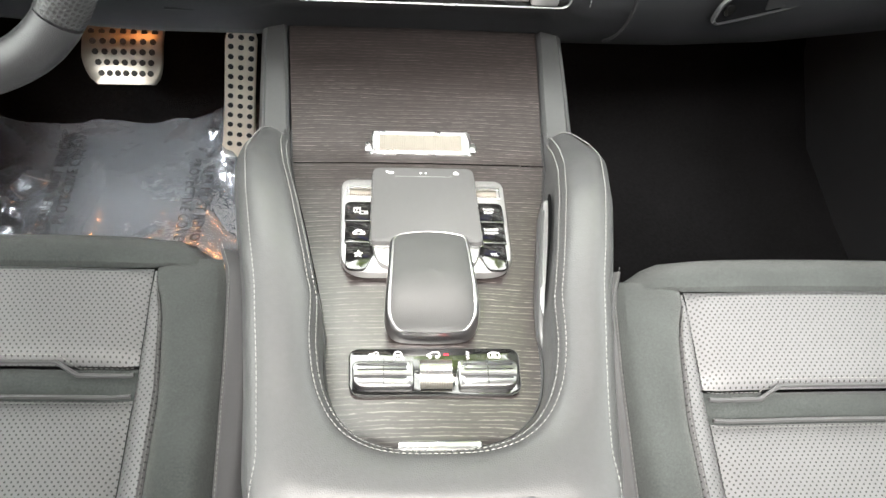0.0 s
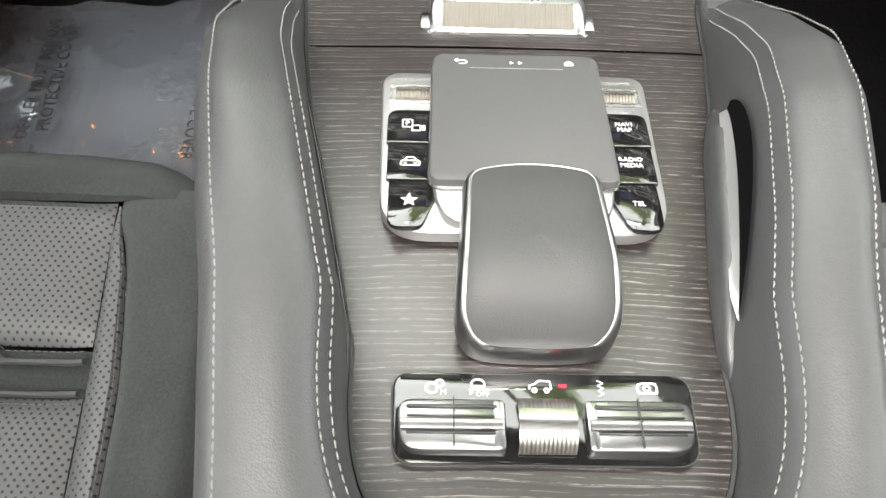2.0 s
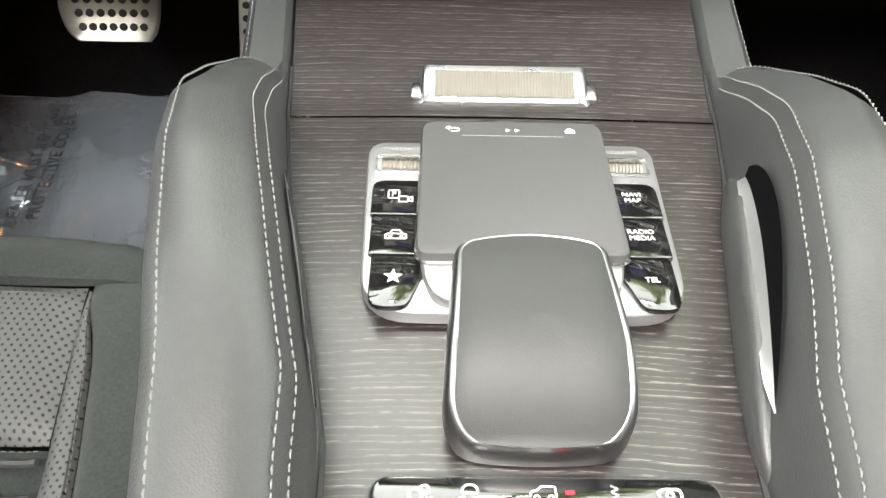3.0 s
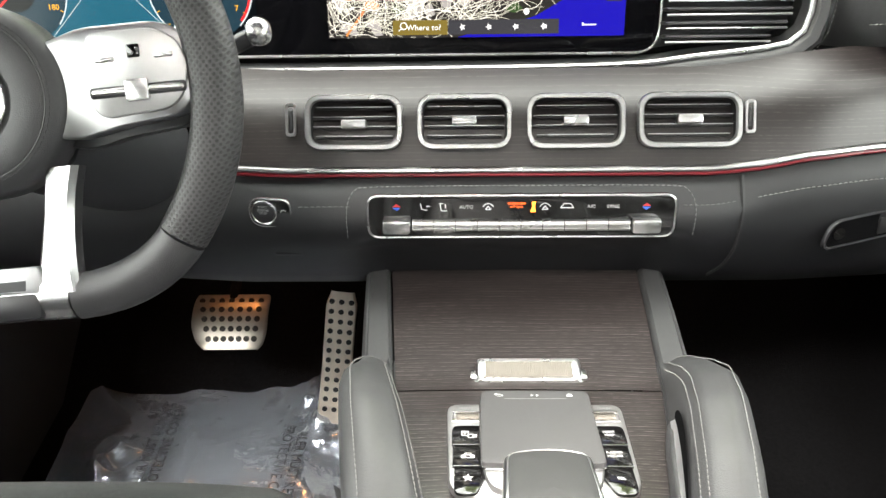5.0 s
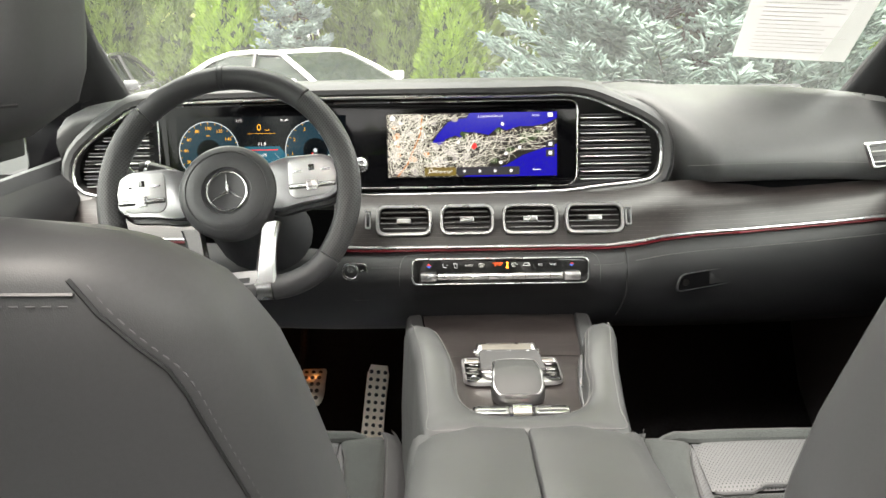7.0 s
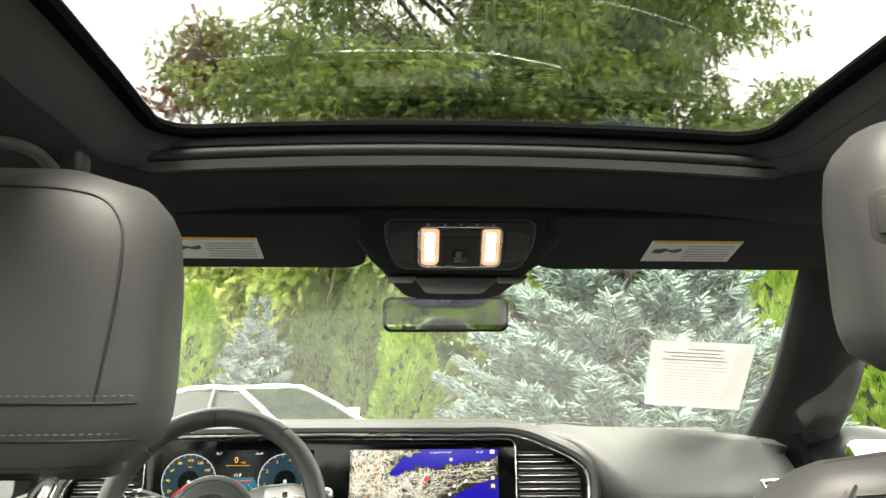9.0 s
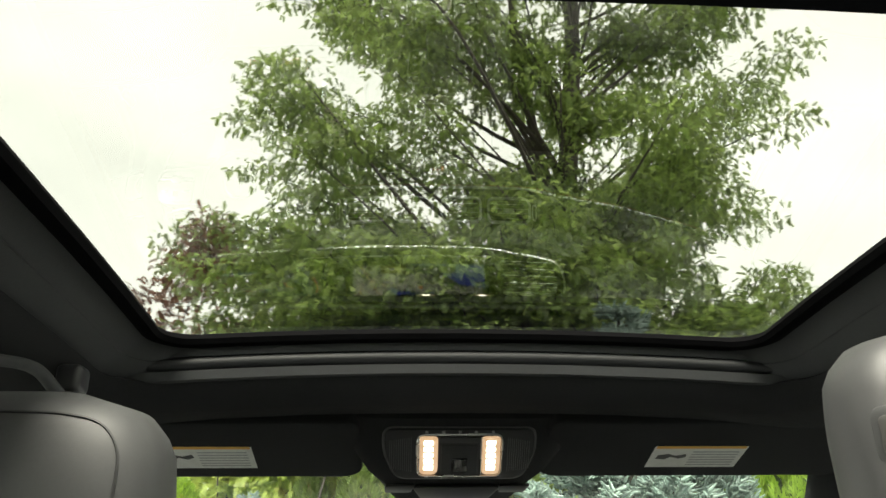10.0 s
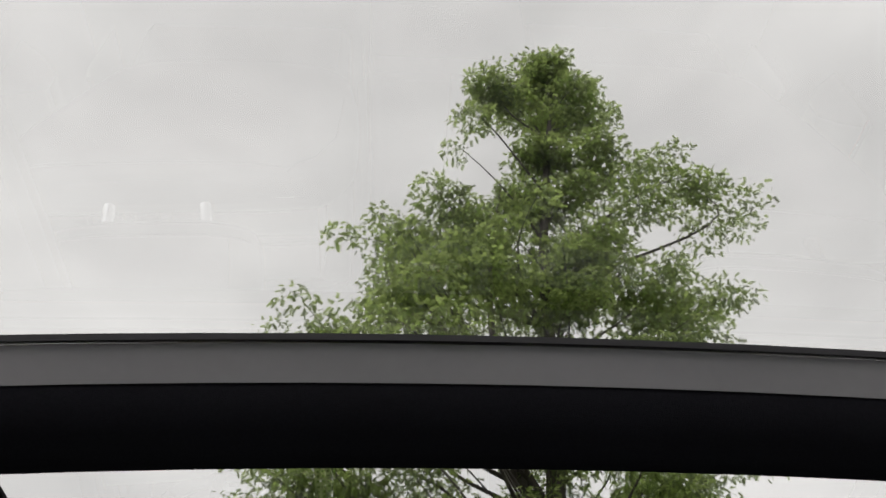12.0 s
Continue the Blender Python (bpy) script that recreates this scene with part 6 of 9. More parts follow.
def build_pedals():
    # brake: a curved steel pad with rubber studs
    br = thing("brake_pedal", "brushed steel brake pedal with black rubber studs", "pedal", "pedals", at=(-0.372, 0.2, 0.58))
    um = plane_at((-0.3725, 0.172, 0.5835), (1, 0.01, 0), (0, 0.062, 0.050))

    def bz(y):
        return -0.014 * (max(y - 0.01, 0) / 0.038) ** 2 - 0.004 * (min(y, 0) / 0.038) ** 2
    rows = []
    for y in np.linspace(-0.0385, 0.0510, 12):
        w = 0.0580 - 0.010 * (max(0, -y) / 0.0385) ** 1.4
        xo = 0.004 * (max(0, -y) / 0.0385)
        c = 0.006 * (abs(y - 0.009) / 0.047) ** 8
        rows.append([um @ V(x + xo, y, bz(y) - (0.002 if abs(u) > 0.99 else 0)) for u, x in ((-1, -w + c), (-0.97, -w + 0.003 + c), (-0.5, -w / 2), (0, 0), (0.5, w / 2), (0.97, w - 0.003 - c), (1, w - c))])
    back = [[p + um.to_3x3() @ V(0, 0, -0.006) for p in r] for r in rows]
    bm = loft(rows)
    loft(back, bm)
    plate = under(br, part("pedal_plate", bm, mat("brake_steel", (0.44, 0.41, 0.365), 0.38, metal=0.85, spread=0.12, scale=900, stretch=(1, 18, 18)), None, "brushed steel plate"))
    for j, y in enumerate((0.038, 0.0225, 0.007, -0.0085, -0.024)):
        k = 7
        for i in range(k):
            x = (i - (k - 1) / 2) * 0.0153 * (1 - 0.06 * j) + 0.0015 * j
            part("stud", tube([um @ V(x, y, bz(y) - 0.002), um @ V(x, y, bz(y) + 0.0012)], 0.0046, 10), RUBBER, plate)
    under(br, part("pedal_arm", tube([um @ V(0, 0.02, -0.012), um @ V(0, 0.10, -0.03), um @ V(0, 0.22, 0.02)], 0.008, 8), CARPET, None, "black pedal arm"))
    # accelerator
    ga = thing("accelerator_pedal", "long brushed steel accelerator pedal with black studs", "pedal", "pedals", at=(-0.21, 0.16, 0.52))
    gm = plane_at((-0.2110, 0.178, 0.517), (1, 0, -0.12), (0.027, 0.040, 0.200))
    rows = []
    for y in np.linspace(-0.118, 0.102, 12):
        w = 0.0235 + 0.004 * max(0, -y / 0.118) ** 2 - 0.006 * max(0, (y - 0.086) / 0.016) ** 2
        xo = -0.0055 * math.sin((y + 0.118) / 0.22 * 3.1) * 0.2
        z = -0.004 + 0.012 * (max(0, -y) / 0.118) ** 2
        rows.append([gm @ V(x + xo, y, z - dz) for x, dz in ((-w, 0.003), (-w + 0.002, 0), (0, -0.0005), (w - 0.002, 0), (w, 0.003))])
    bm = loft(rows)
    loft([[p + V(0, 0.008, 0) for p in r] for r in rows], bm)
    # steel coloured paler and warmer, with the footwell lamp's light put into it
    gp = under(ga, part("pedal_plate", bm, mat("warm_lit_steel", (0.78, 0.70, 0.60), 0.50, metal=0.55, spread=0.12, scale=900, stretch=(18, 18, 1)), None, "brushed steel plate"))
    for j in range(12):
        for i in range(3):
            y = 0.090 - j * 0.0168
            z = -0.0045 + 0.012 * (max(0, -y) / 0.118) ** 2
            x = (i - 1) * 0.0150
            part("stud", tube([gm @ V(x, y, z - 0.001), gm @ V(x, y, z + 0.0016)], 0.0044, 10), RUBBER, gp)


build_pedals()

# ---- front seats ----
def seat_top(x, y):
    """Cushion surface, x from the seat's middle, y along the car for a seat whose front edge is at -0.27."""
    ax = abs(x)
    z = ramp(y, (-0.86, -0.70, -0.55, -0.43, -0.33, -0.295, -0.275, -0.262), (0.688, 0.690, 0.702, 0.717, 0.735, 0.735, 0.726, 0.700))
    lift = 0.030 * ramp(y, (-0.80, -0.55, -0.33), (1.0, 0.8, 0.2))
    z += lift * ramp(ax, (0.145, 0.185, 0.215, 0.240), (0, 0.85, 1.0, 0.55))
    z -= 0.030 * ramp(ax, (0.222, 0.250, 0.262), (0, 0.35, 1.0))
    z += 0.004 * math.cos(x / 0.15 * math.pi / 2) * (1 if ax < 0.15 else 0)
    return z


def build_seat(cx, dy, dz, back_top, head_up, label, mirror):
    seat = thing("front_seat", label, "car seat", "front seats", at=(cx, -0.6 + dy, FLOOR))
    T = Matrix.Translation((cx, dy, dz))

    def patch(name, x0, x1, y0, y1, m_, lab="", nx=10, ny=16, puff=0.004, drop=0.0, lift=0.0):
        rows = []
        for j in range(ny + 1):
            t = j / ny
            row = []
            for i in range(nx + 1):
                s = i / nx
                a = x0(0) if callable(x0) else x0
                y = (y0 + (y1 - y0) * t)
                xa = x0(y) if callable(x0) else x0
                xb = x1(y) if callable(x1) else x1
                x = xa + (xb - xa) * s
                e = min(s, 1 - s) * abs(xb - xa)
                f = min(t, 1 - t) * abs(y1 - y0)
                d = min(e, f)
                z = seat_top(x, y) + lift + puff * (1 - math.exp(-d / 0.006)) - puff
                if d < 1e-6:
                    z -= 0.004 + drop
                row.append(T @ V(x, y, z))
            rows.append(row)
        return under(seat, part(name, loft(rows), m_, None, lab))
    B = 0.153
    patch("cushion_front", -B, B, -0.4175, -0.3205, PERF, "perforated pale grey leather panel", 22, 12)
    patch("cushion_rear", -B, B, -0.80, -0.4495, PERF, "perforated pale grey leather panel", 22, 22)
    patch("cushion_band", -B, B, -0.4480, -0.4190, SUEDE, "dark suede cross band", 22, 4, lift=-0.003)
    # raised lip of the front panel: a stepped edge of leather
    jog = [(-B, -0.4300), (-0.105, -0.4300), (-0.085, -0.4180), (0.085, -0.4180), (0.105, -0.4300), (B, -0.4300)]
    ln = [T @ V(x, y, seat_top(x, y) + 0.0012) for x, y in jog]
    dens = []
    for a, b in zip(ln, ln[1:]):
        dens += [a.lerp(b, k / 6) for k in range(6)]
    dens.append(ln[-1])
    dens = [V(p.x, p.y, (T @ V(0, 0, seat_top(p.x - cx, p.y - dy))).z + 0.0008) for p in dens]
    under(seat, part("piping", tube(dens, 0.0022, 6), SEAT_LEATHER, None, "pale leather piping"))
    under(seat, stitches([p + V(0, 0.0065, 0.0006) for p in dens], None, THREAD, 0.0044, 0.00036))
    ln = [T @ V(x, -0.4495, seat_top(x, -0.4495) + 0.0006) for x in np.linspace(-B, B, 20)]
    under(seat, part("piping", tube(ln, 0.0020, 6), SEAT_LEATHER, None, "pale leather piping"))
    under(seat, stitches([p + V(0, -0.0065, 0.0008) for p in ln], None, THREAD, 0.0044, 0.00036))
    wide = lambda y: ramp(y, (-0.80, -0.55, -0.40, -0.33, -0.28), (0.224, 0.232, 0.226, 0.222, 0.205))
    thin = lambda y: ramp(y, (-0.80, -0.45, -0.36, -0.335), (0.180, 0.176, 0.166, 0.156))
    for s in (-1, 1):
        patch("bolster_inset", s * (B + 0.001), (lambda y: s * thin(y)), -0.80, -0.323, PERF, "perforated inset", 6, 20)
        patch("bolster", (lambda y: s * (thin(y) + 0.0005)), (lambda y: s * wide(y)), -0.80, -0.312, SUEDE, "dark grey suede bolster", 10, 24)
        patch("bolster_edge", (lambda y: s * (wide(y) + 0.0005)), (lambda y: s * (wide(y) + 0.024)), -0.80, -0.300, SEAT_LEATHER, "leather bolster edge", 6, 24, puff=0.003)
        edge = [T @ V(s * (wide(y) + 0.0035), y, seat_top(wide(y) + 0.003, y) + 0.0006) for y in np.linspace(-0.30, -0.80, 40)]
        under(seat, stitches(edge, None, THREAD, 0.0044, 0.00036))
        inn = [T @ V(s * thin(y), y, seat_top(thin(y), y) + 0.0004) for y in np.linspace(-0.345, -0.80, 40)]
        under(seat, stitches(inn, None, THREAD, 0.0044, 0.00036))
        # side of the cushion down to the seat base
        rows = []
        for y in np.linspace(-0.86, -0.285, 20):
            w = wide(y) + 0.024
            z = seat_top(w, y) - 0.005
            rows.append([T @ V(s * (w + dx), y, z + dzz) for dx, dzz in ((-0.004, 0.004), (0.004, -0.004), (0.010, -0.018), (0.012, -0.05), (0.006, -0.12), (0.0, -0.2))])
        under(seat, part("side_cover", loft(rows), SEAT_LEATHER, None, "leather side cover"))
        e2 = [r[2] + V(s * 0.0008, 0, 0.004) for r in rows]
        under(seat, stitches(e2, None, THREAD, 0.0044, 0.00036))
    # suede nose across the front, rolling down
    rows = []
    for u in np.linspace(-1, 1, 25):
        w = 0.228 - 0.01 * abs(u) ** 6
        x = u * w
        back = 0.038 * abs(u) ** 5
        pr = [(-0.3200, 0.7290), (-0.3170, 0.7345), (-0.309, 0.7375), (-0.300, 0.7375), (-0.285, 0.731), (-0.2725, 0.718), (-0.2655, 0.695), (-0.266, 0.66), (-0.274, 0.60), (-0.29, 0.54)]
        cush = ramp(abs(u), (0, 0.66, 0.78, 1), (0.0015, 0.0, 0.004, -0.012))
        rows.append([T @ V(x, y - back * (1 if k > 2 else k / 3), z + cush) for k, (y, z) in enumerate(pr)])
    under(seat, part("cushion_nose", loft(rows), SUEDE, None, "dark grey suede front roll"))
    under(seat, part("seat_base", box((0.44, 0.50, 0.22), (cx, -0.56 + dy, FLOOR + 0.11), 0.02, 1), SOFT, None, "black seat base"))
    # backrest: rounded sections up its height
    lean0, top = -0.800, back_top - dz
    levels = 18

    def section(t, n=36):
        z = 0.66 + (top - 0.66) * t
        yc = lean0 - (0.158 if mirror else 0.220) * ((z - 0.66) / 0.56) ** 1.12
        hw = ramp(t, (0, 0.25, 0.6, 0.85, 0.94, 0.985, 1.0), (0.235, 0.252, 0.252, 0.236, 0.216, 0.184, 0.130))
        th = ramp(t, (0, 0.3, 0.7, 0.9, 0.97, 1.0), (0.085, 0.080, 0.068, 0.058, 0.045, 0.022))
        out = []
        for k in range(n):
            a = 2 * math.pi * k / n
            c, s = math.cos(a), math.sin(a)
            px = math.copysign(abs(c) ** 0.42, c) * hw
            py = math.copysign(abs(s) ** 0.62, s) * th
            if s > 0:      # front: side wings stand forward
                py += 0.035 * (abs(px) / hw) ** 4 * ramp(t, (0, 0.6, 0.9, 1), (1, 1, 0.5, 0))
            else:
                py += 0.012 * (abs(px) / hw) ** 2
            out.append(T @ V(px, yc + py, z))
        return out
    ts = [0, 0.08, 0.2, 0.32, 0.44, 0.55, 0.65, 0.74, 0.81, 0.865, 0.905, 0.935, 0.957, 0.974, 0.987, 0.996, 1.0]
    rows = [section(t) for t in ts]
    under(seat, part("backrest", loft(rows, ring=True, caps=True), SEAT_LEATHER, None, "grey-black leather backrest"))

    def on_back(u, t, side=-1, out=0.0008):
        """A point on the rear (side -1) or front face, u across."""
        sec = section(t, 72)
        best = [p for k, p in enumerate(sec) if (math.sin(2 * math.pi * k / 72) * side > 0.02)]
        best.sort(key=lambda p: p.x)
        x = cx + u
        for a, b in zip(best, best[1:]):
            if a.x <= x <= b.x:
                f = (x - a.x) / max(b.x - a.x, 1e-9)
                return a.lerp(b, f) + V(0, side * out, 0)
        return (best[0] if x < best[0].x else best[-1]) + V(0, side * out, 0)
    # seams: one across the shoulder, one down each side, front and rear
    for side in (-1, 1):
        ln = [on_back(u, 0.962 - 0.02 * (u / 0.2) ** 2, side) for u in np.linspace(-0.170, 0.170, 22)]
        under(seat, stitches(ln, None, SEAT_THREAD, 0.0062, 0.00050, lift=0.0, fill=0.55, name="shoulder_stitching"))
        under(seat, part("seam", tube([p + V(0, 0, 0.005) for p in ln], 0.0011, 5), SATIN))
        for s in (-1, 1):
            ln = [on_back(s * ramp(t, (0.2, 0.7, 0.88, 0.965), (0.226, 0.224, 0.203, 0.168)), t, side) for t in np.linspace(0.3, 0.967, 26)]
            under(seat, part("seam", tube(ln, 0.0012, 5), RUBBER))
            under(seat, stitches([p + V(s * 0.006, 0.0, 0.0) for p in ln], None, SEAT_THREAD, 0.0062, 0.00050, lift=0.0, fill=0.55, name="side_stitching"))
            under(seat, stitches([p + V(-s * 0.006, 0.0, 0.0) for p in ln], None, SEAT_THREAD, 0.0062, 0.00050, lift=0.0, fill=0.55, name="side_stitching"))
    # front panels of the backrest
    rows = [[on_back(u, t, 1, 0.004) for u in np.linspace(-0.15, 0.15, 12)] for t in np.linspace(0.12, 0.86, 14)]
    under(seat, part("back_panel", loft(rows), PERF, None, "perforated back panel"))
    # head restraint
    hz0, hz1 = (1.282 if mirror else 1.264) + head_up, 1.492 + head_up
    hy = -0.950 + dy
    hr = under(seat, new("head_restraint"))
    hr.empty_display_size = 0.02
    hr.location = (cx - (0.004 if mirror else 0.0), hy, hz0)
    hr.matrix_parent_inverse = Matrix.Translation(seat.location).inverted()
    hr["label"] = "grey leather head restraint with seamed sides"
    bm = bmesh.new()
    hs = []
    for t in np.linspace(0, 1, 15):
        z = hz0 + (hz1 - hz0) * t
        e = ramp(t, (0, 0.05, 0.12, 0.25, 0.6, 0.8, 0.91, 0.97, 1.0), (0.78, 0.93, 0.98, 1.0, 1.0, 0.965, 0.86, 0.70, 0.45))
        d = ramp(t, (0, 0.06, 0.2, 0.7, 0.9, 0.98, 1.0), (0.65, 0.88, 1.0, 1.0, 0.86, 0.6, 0.32))
        row = []
        for k in range(40):
            a = 2 * math.pi * k / 40
            c, s = math.cos(a), math.sin(a)
            px = math.copysign(abs(c) ** 0.50, c) * 0.141 * e
            py = math.copysign(abs(s) ** 0.60, s) * 0.058 * d - 0.012 * (1 - t)
            row.append(V(px, py, z - hz0))
        hs.append(row)
    loft(hs, bm, ring=True, caps=True)
    part("pad", bm, SEAT_LEATHER, hr, "grey leather pad")
    def on_head(u, t, side):
        k0 = t * 14
        i = min(int(k0), 13)
        pick = []
        for row in (hs[i], hs[i + 1]):
            best = sorted((p for k, p in enumerate(row) if math.sin(2 * math.pi * k / 40) * side > 0.02), key=lambda p: p.x)
            q = best[0] if u < best[0].x else best[-1]
            for a, b in zip(best, best[1:]):
                if a.x <= u <= b.x:
                    q = a.lerp(b, (u - a.x) / max(b.x - a.x, 1e-9))
                    break
            pick.append(q)
        return pick[0].lerp(pick[1], k0 - i) + V(0, side * 0.0006, 0)
    # one seam arches over the back of the pad, two more run across below it
    half = [(0.102, 0.205), (0.106, 0.34), (0.110, 0.50), (0.112, 0.66), (0.109, 0.78), (0.094, 0.865), (0.066, 0.898), (0.030, 0.905)]
    ln = smooth_line([on_head(-u, t, -1) for u, t in half] + [on_head(0.0, 0.907, -1)] + [on_head(u, t, -1) for u, t in reversed(half)], 90)
    part("seam", tube(ln, 0.0011, 5), RUBBER, hr)
    ln = smooth_line([on_head(-u, t, 1) for u, t in half] + [on_head(0.0, 0.907, 1)] + [on_head(u, t, 1) for u, t in reversed(half)], 90)
    part("seam", tube(ln, 0.0011, 5), RUBBER, hr)
    for t, rows_ in ((0.200, (0.0052,)), (0.085, (0.0046,))):
        ln = [on_head(u, t, -1) for u in np.linspace(-0.128, 0.128, 24)]
        part("seam", tube(ln, 0.0011, 5), RUBBER, hr)
        for dz in rows_:
            stitches([p + V(0, -0.0004, dz) for p in ln], hr, DARK_THREAD, 0.0058, 0.00060, lift=0.0, fill=0.55)
    under_ = [[V(p.x * 0.95, p.y * k, z) for p in hs[0]] for k, z in ((0.97, 0.006), (0.95, -0.004), (0.80, -0.010))]
    part("base_shell", loft(under_, ring=True, caps=True), RUBBER, hr, "black plastic underside")
    # release button on the inner flank
    mm = plane_at((-0.1240, -0.0480, (hz1 - hz0) * 0.55), (0.62, -0.78, 0), (0, 0, 1))
    part("button_bezel", slab(outline([(-0.014, -0.022), (0.014, -0.022), (0.014, 0.022), (-0.014, 0.022)], 0.010, 5), 0.006, mm @ Matrix.Translation((0, 0, -0.002)), 0.002), SEAT_LEATHER, hr, "grey oval surround")
    part("button_well", slab(outline([(-0.0095, -0.016), (0.0095, -0.016), (0.0095, 0.016), (-0.0095, 0.016)], 0.006, 4), 0.0012, mm @ Matrix.Translation((0, 0, 0.0026)), 0.0004), RUBBER, hr, "dark groove")
    part("release_button", slab(outline([(-0.0082, -0.0145), (0.0082, -0.0145), (0.0082, 0.0145), (-0.0082, 0.0145)], 0.005, 4), 0.0040, mm @ Matrix.Translation((0, 0, 0.002)), 0.0015), mat("button_grey", (0.052, 0.050, 0.048), 0.45, spread=0.06), hr, "grey release button")
    for s in (-1, 1):
        rows = []
        for t in np.linspace(0, 1, 9):
            z = (back_top - 0.03 - hz0) * (1 - t) + 0.015 * t
            w = 0.0070 + 0.002 * math.sin(math.pi * t)
            rows.append([V(s * (0.058 + 0.008 * t) + w * math.cos(a), -0.030 - (0.0 if mirror else 0.045) * (1 - t) + 0.012 * t + 0.0075 * math.sin(a), z) for a in np.linspace(0, 2 * math.pi, 13)[:-1]])
        part("post", loft(rows, ring=True, caps=True), CHROME, hr, "polished chrome post")
    return seat


build_seat(-0.360, 0.0, 0.0, 1.236, 0.0, "grey leather and suede driver seat beside the steering wheel", False)
build_seat(0.452, -0.034, 0.012, 1.272, 0.05, "grey leather and suede passenger seat with its restraint raised", True)


def build_rear_bench():
    rb = thing("rear_bench", "black leather rear bench with a center head restraint", "car seat", at=(A, -2.3, FLOOR))
    rows = []
    for z, y, th in ((0.70, -2.15, 0.10), (0.95, -2.22, 0.10), (1.10, -2.27, 0.09), (1.16, -2.29, 0.06), (1.18, -2.30, 0.02)):
        rows.append([V(A + math.copysign(abs(math.cos(a)) ** 0.3, math.cos(a)) * 0.66, y + math.sin(a) * th, z) for a in np.linspace(0, 2 * math.pi, 33)[:-1]])
    under(rb, part("backrest", loft(rows, ring=True, caps=True), LEATHER, None, "black leather backrest"))
    under(rb, part("cushion", box((1.30, 0.52, 0.22), (A, -1.99, 0.62), 0.05, 3), LEATHER, None, "black leather cushion"))
    for hx, w in ((A + 0.01, 0.155), (A - 0.42, 0.13), (A + 0.42, 0.13)):
        rows = []
        for t in np.linspace(0, 1, 9):
            e = ramp(t, (0, 0.1, 0.6, 0.85, 1), (0.9, 1, 0.97, 0.8, 0.45))
            d = ramp(t, (0, 0.1, 0.8, 1), (0.7, 1, 0.9, 0.4))
            rows.append([V(hx + math.copysign(abs(math.cos(a)) ** 0.5, math.cos(a)) * w * e, -2.30 + math.copysign(abs(math.sin(a)) ** 0.6, math.sin(a)) * 0.05 * d, 1.165 + 0.24 * t) for a in np.linspace(0, 2 * math.pi, 33)[:-1]])
        hd = under(rb, part("head_restraint", loft(rows, ring=True, caps=True), LEATHER, None, "black leather head restraint"))
        for s in (-1, 1):
            part("seam", tube([V(hx + s * w * 0.52, -2.2493 + 0.012 * (t - 0.5) ** 2, 1.175 + 0.19 * t) for t in np.linspace(0, 1, 8)], 0.002, 5), SATIN, hd)


build_rear_bench()

# ---- controls on the dash ----
def rr_ring(w, h, r, n=6):
    return outline([(-w / 2, -h / 2), (w / 2, -h / 2), (w / 2, h / 2), (-w / 2, h / 2)], r, n)


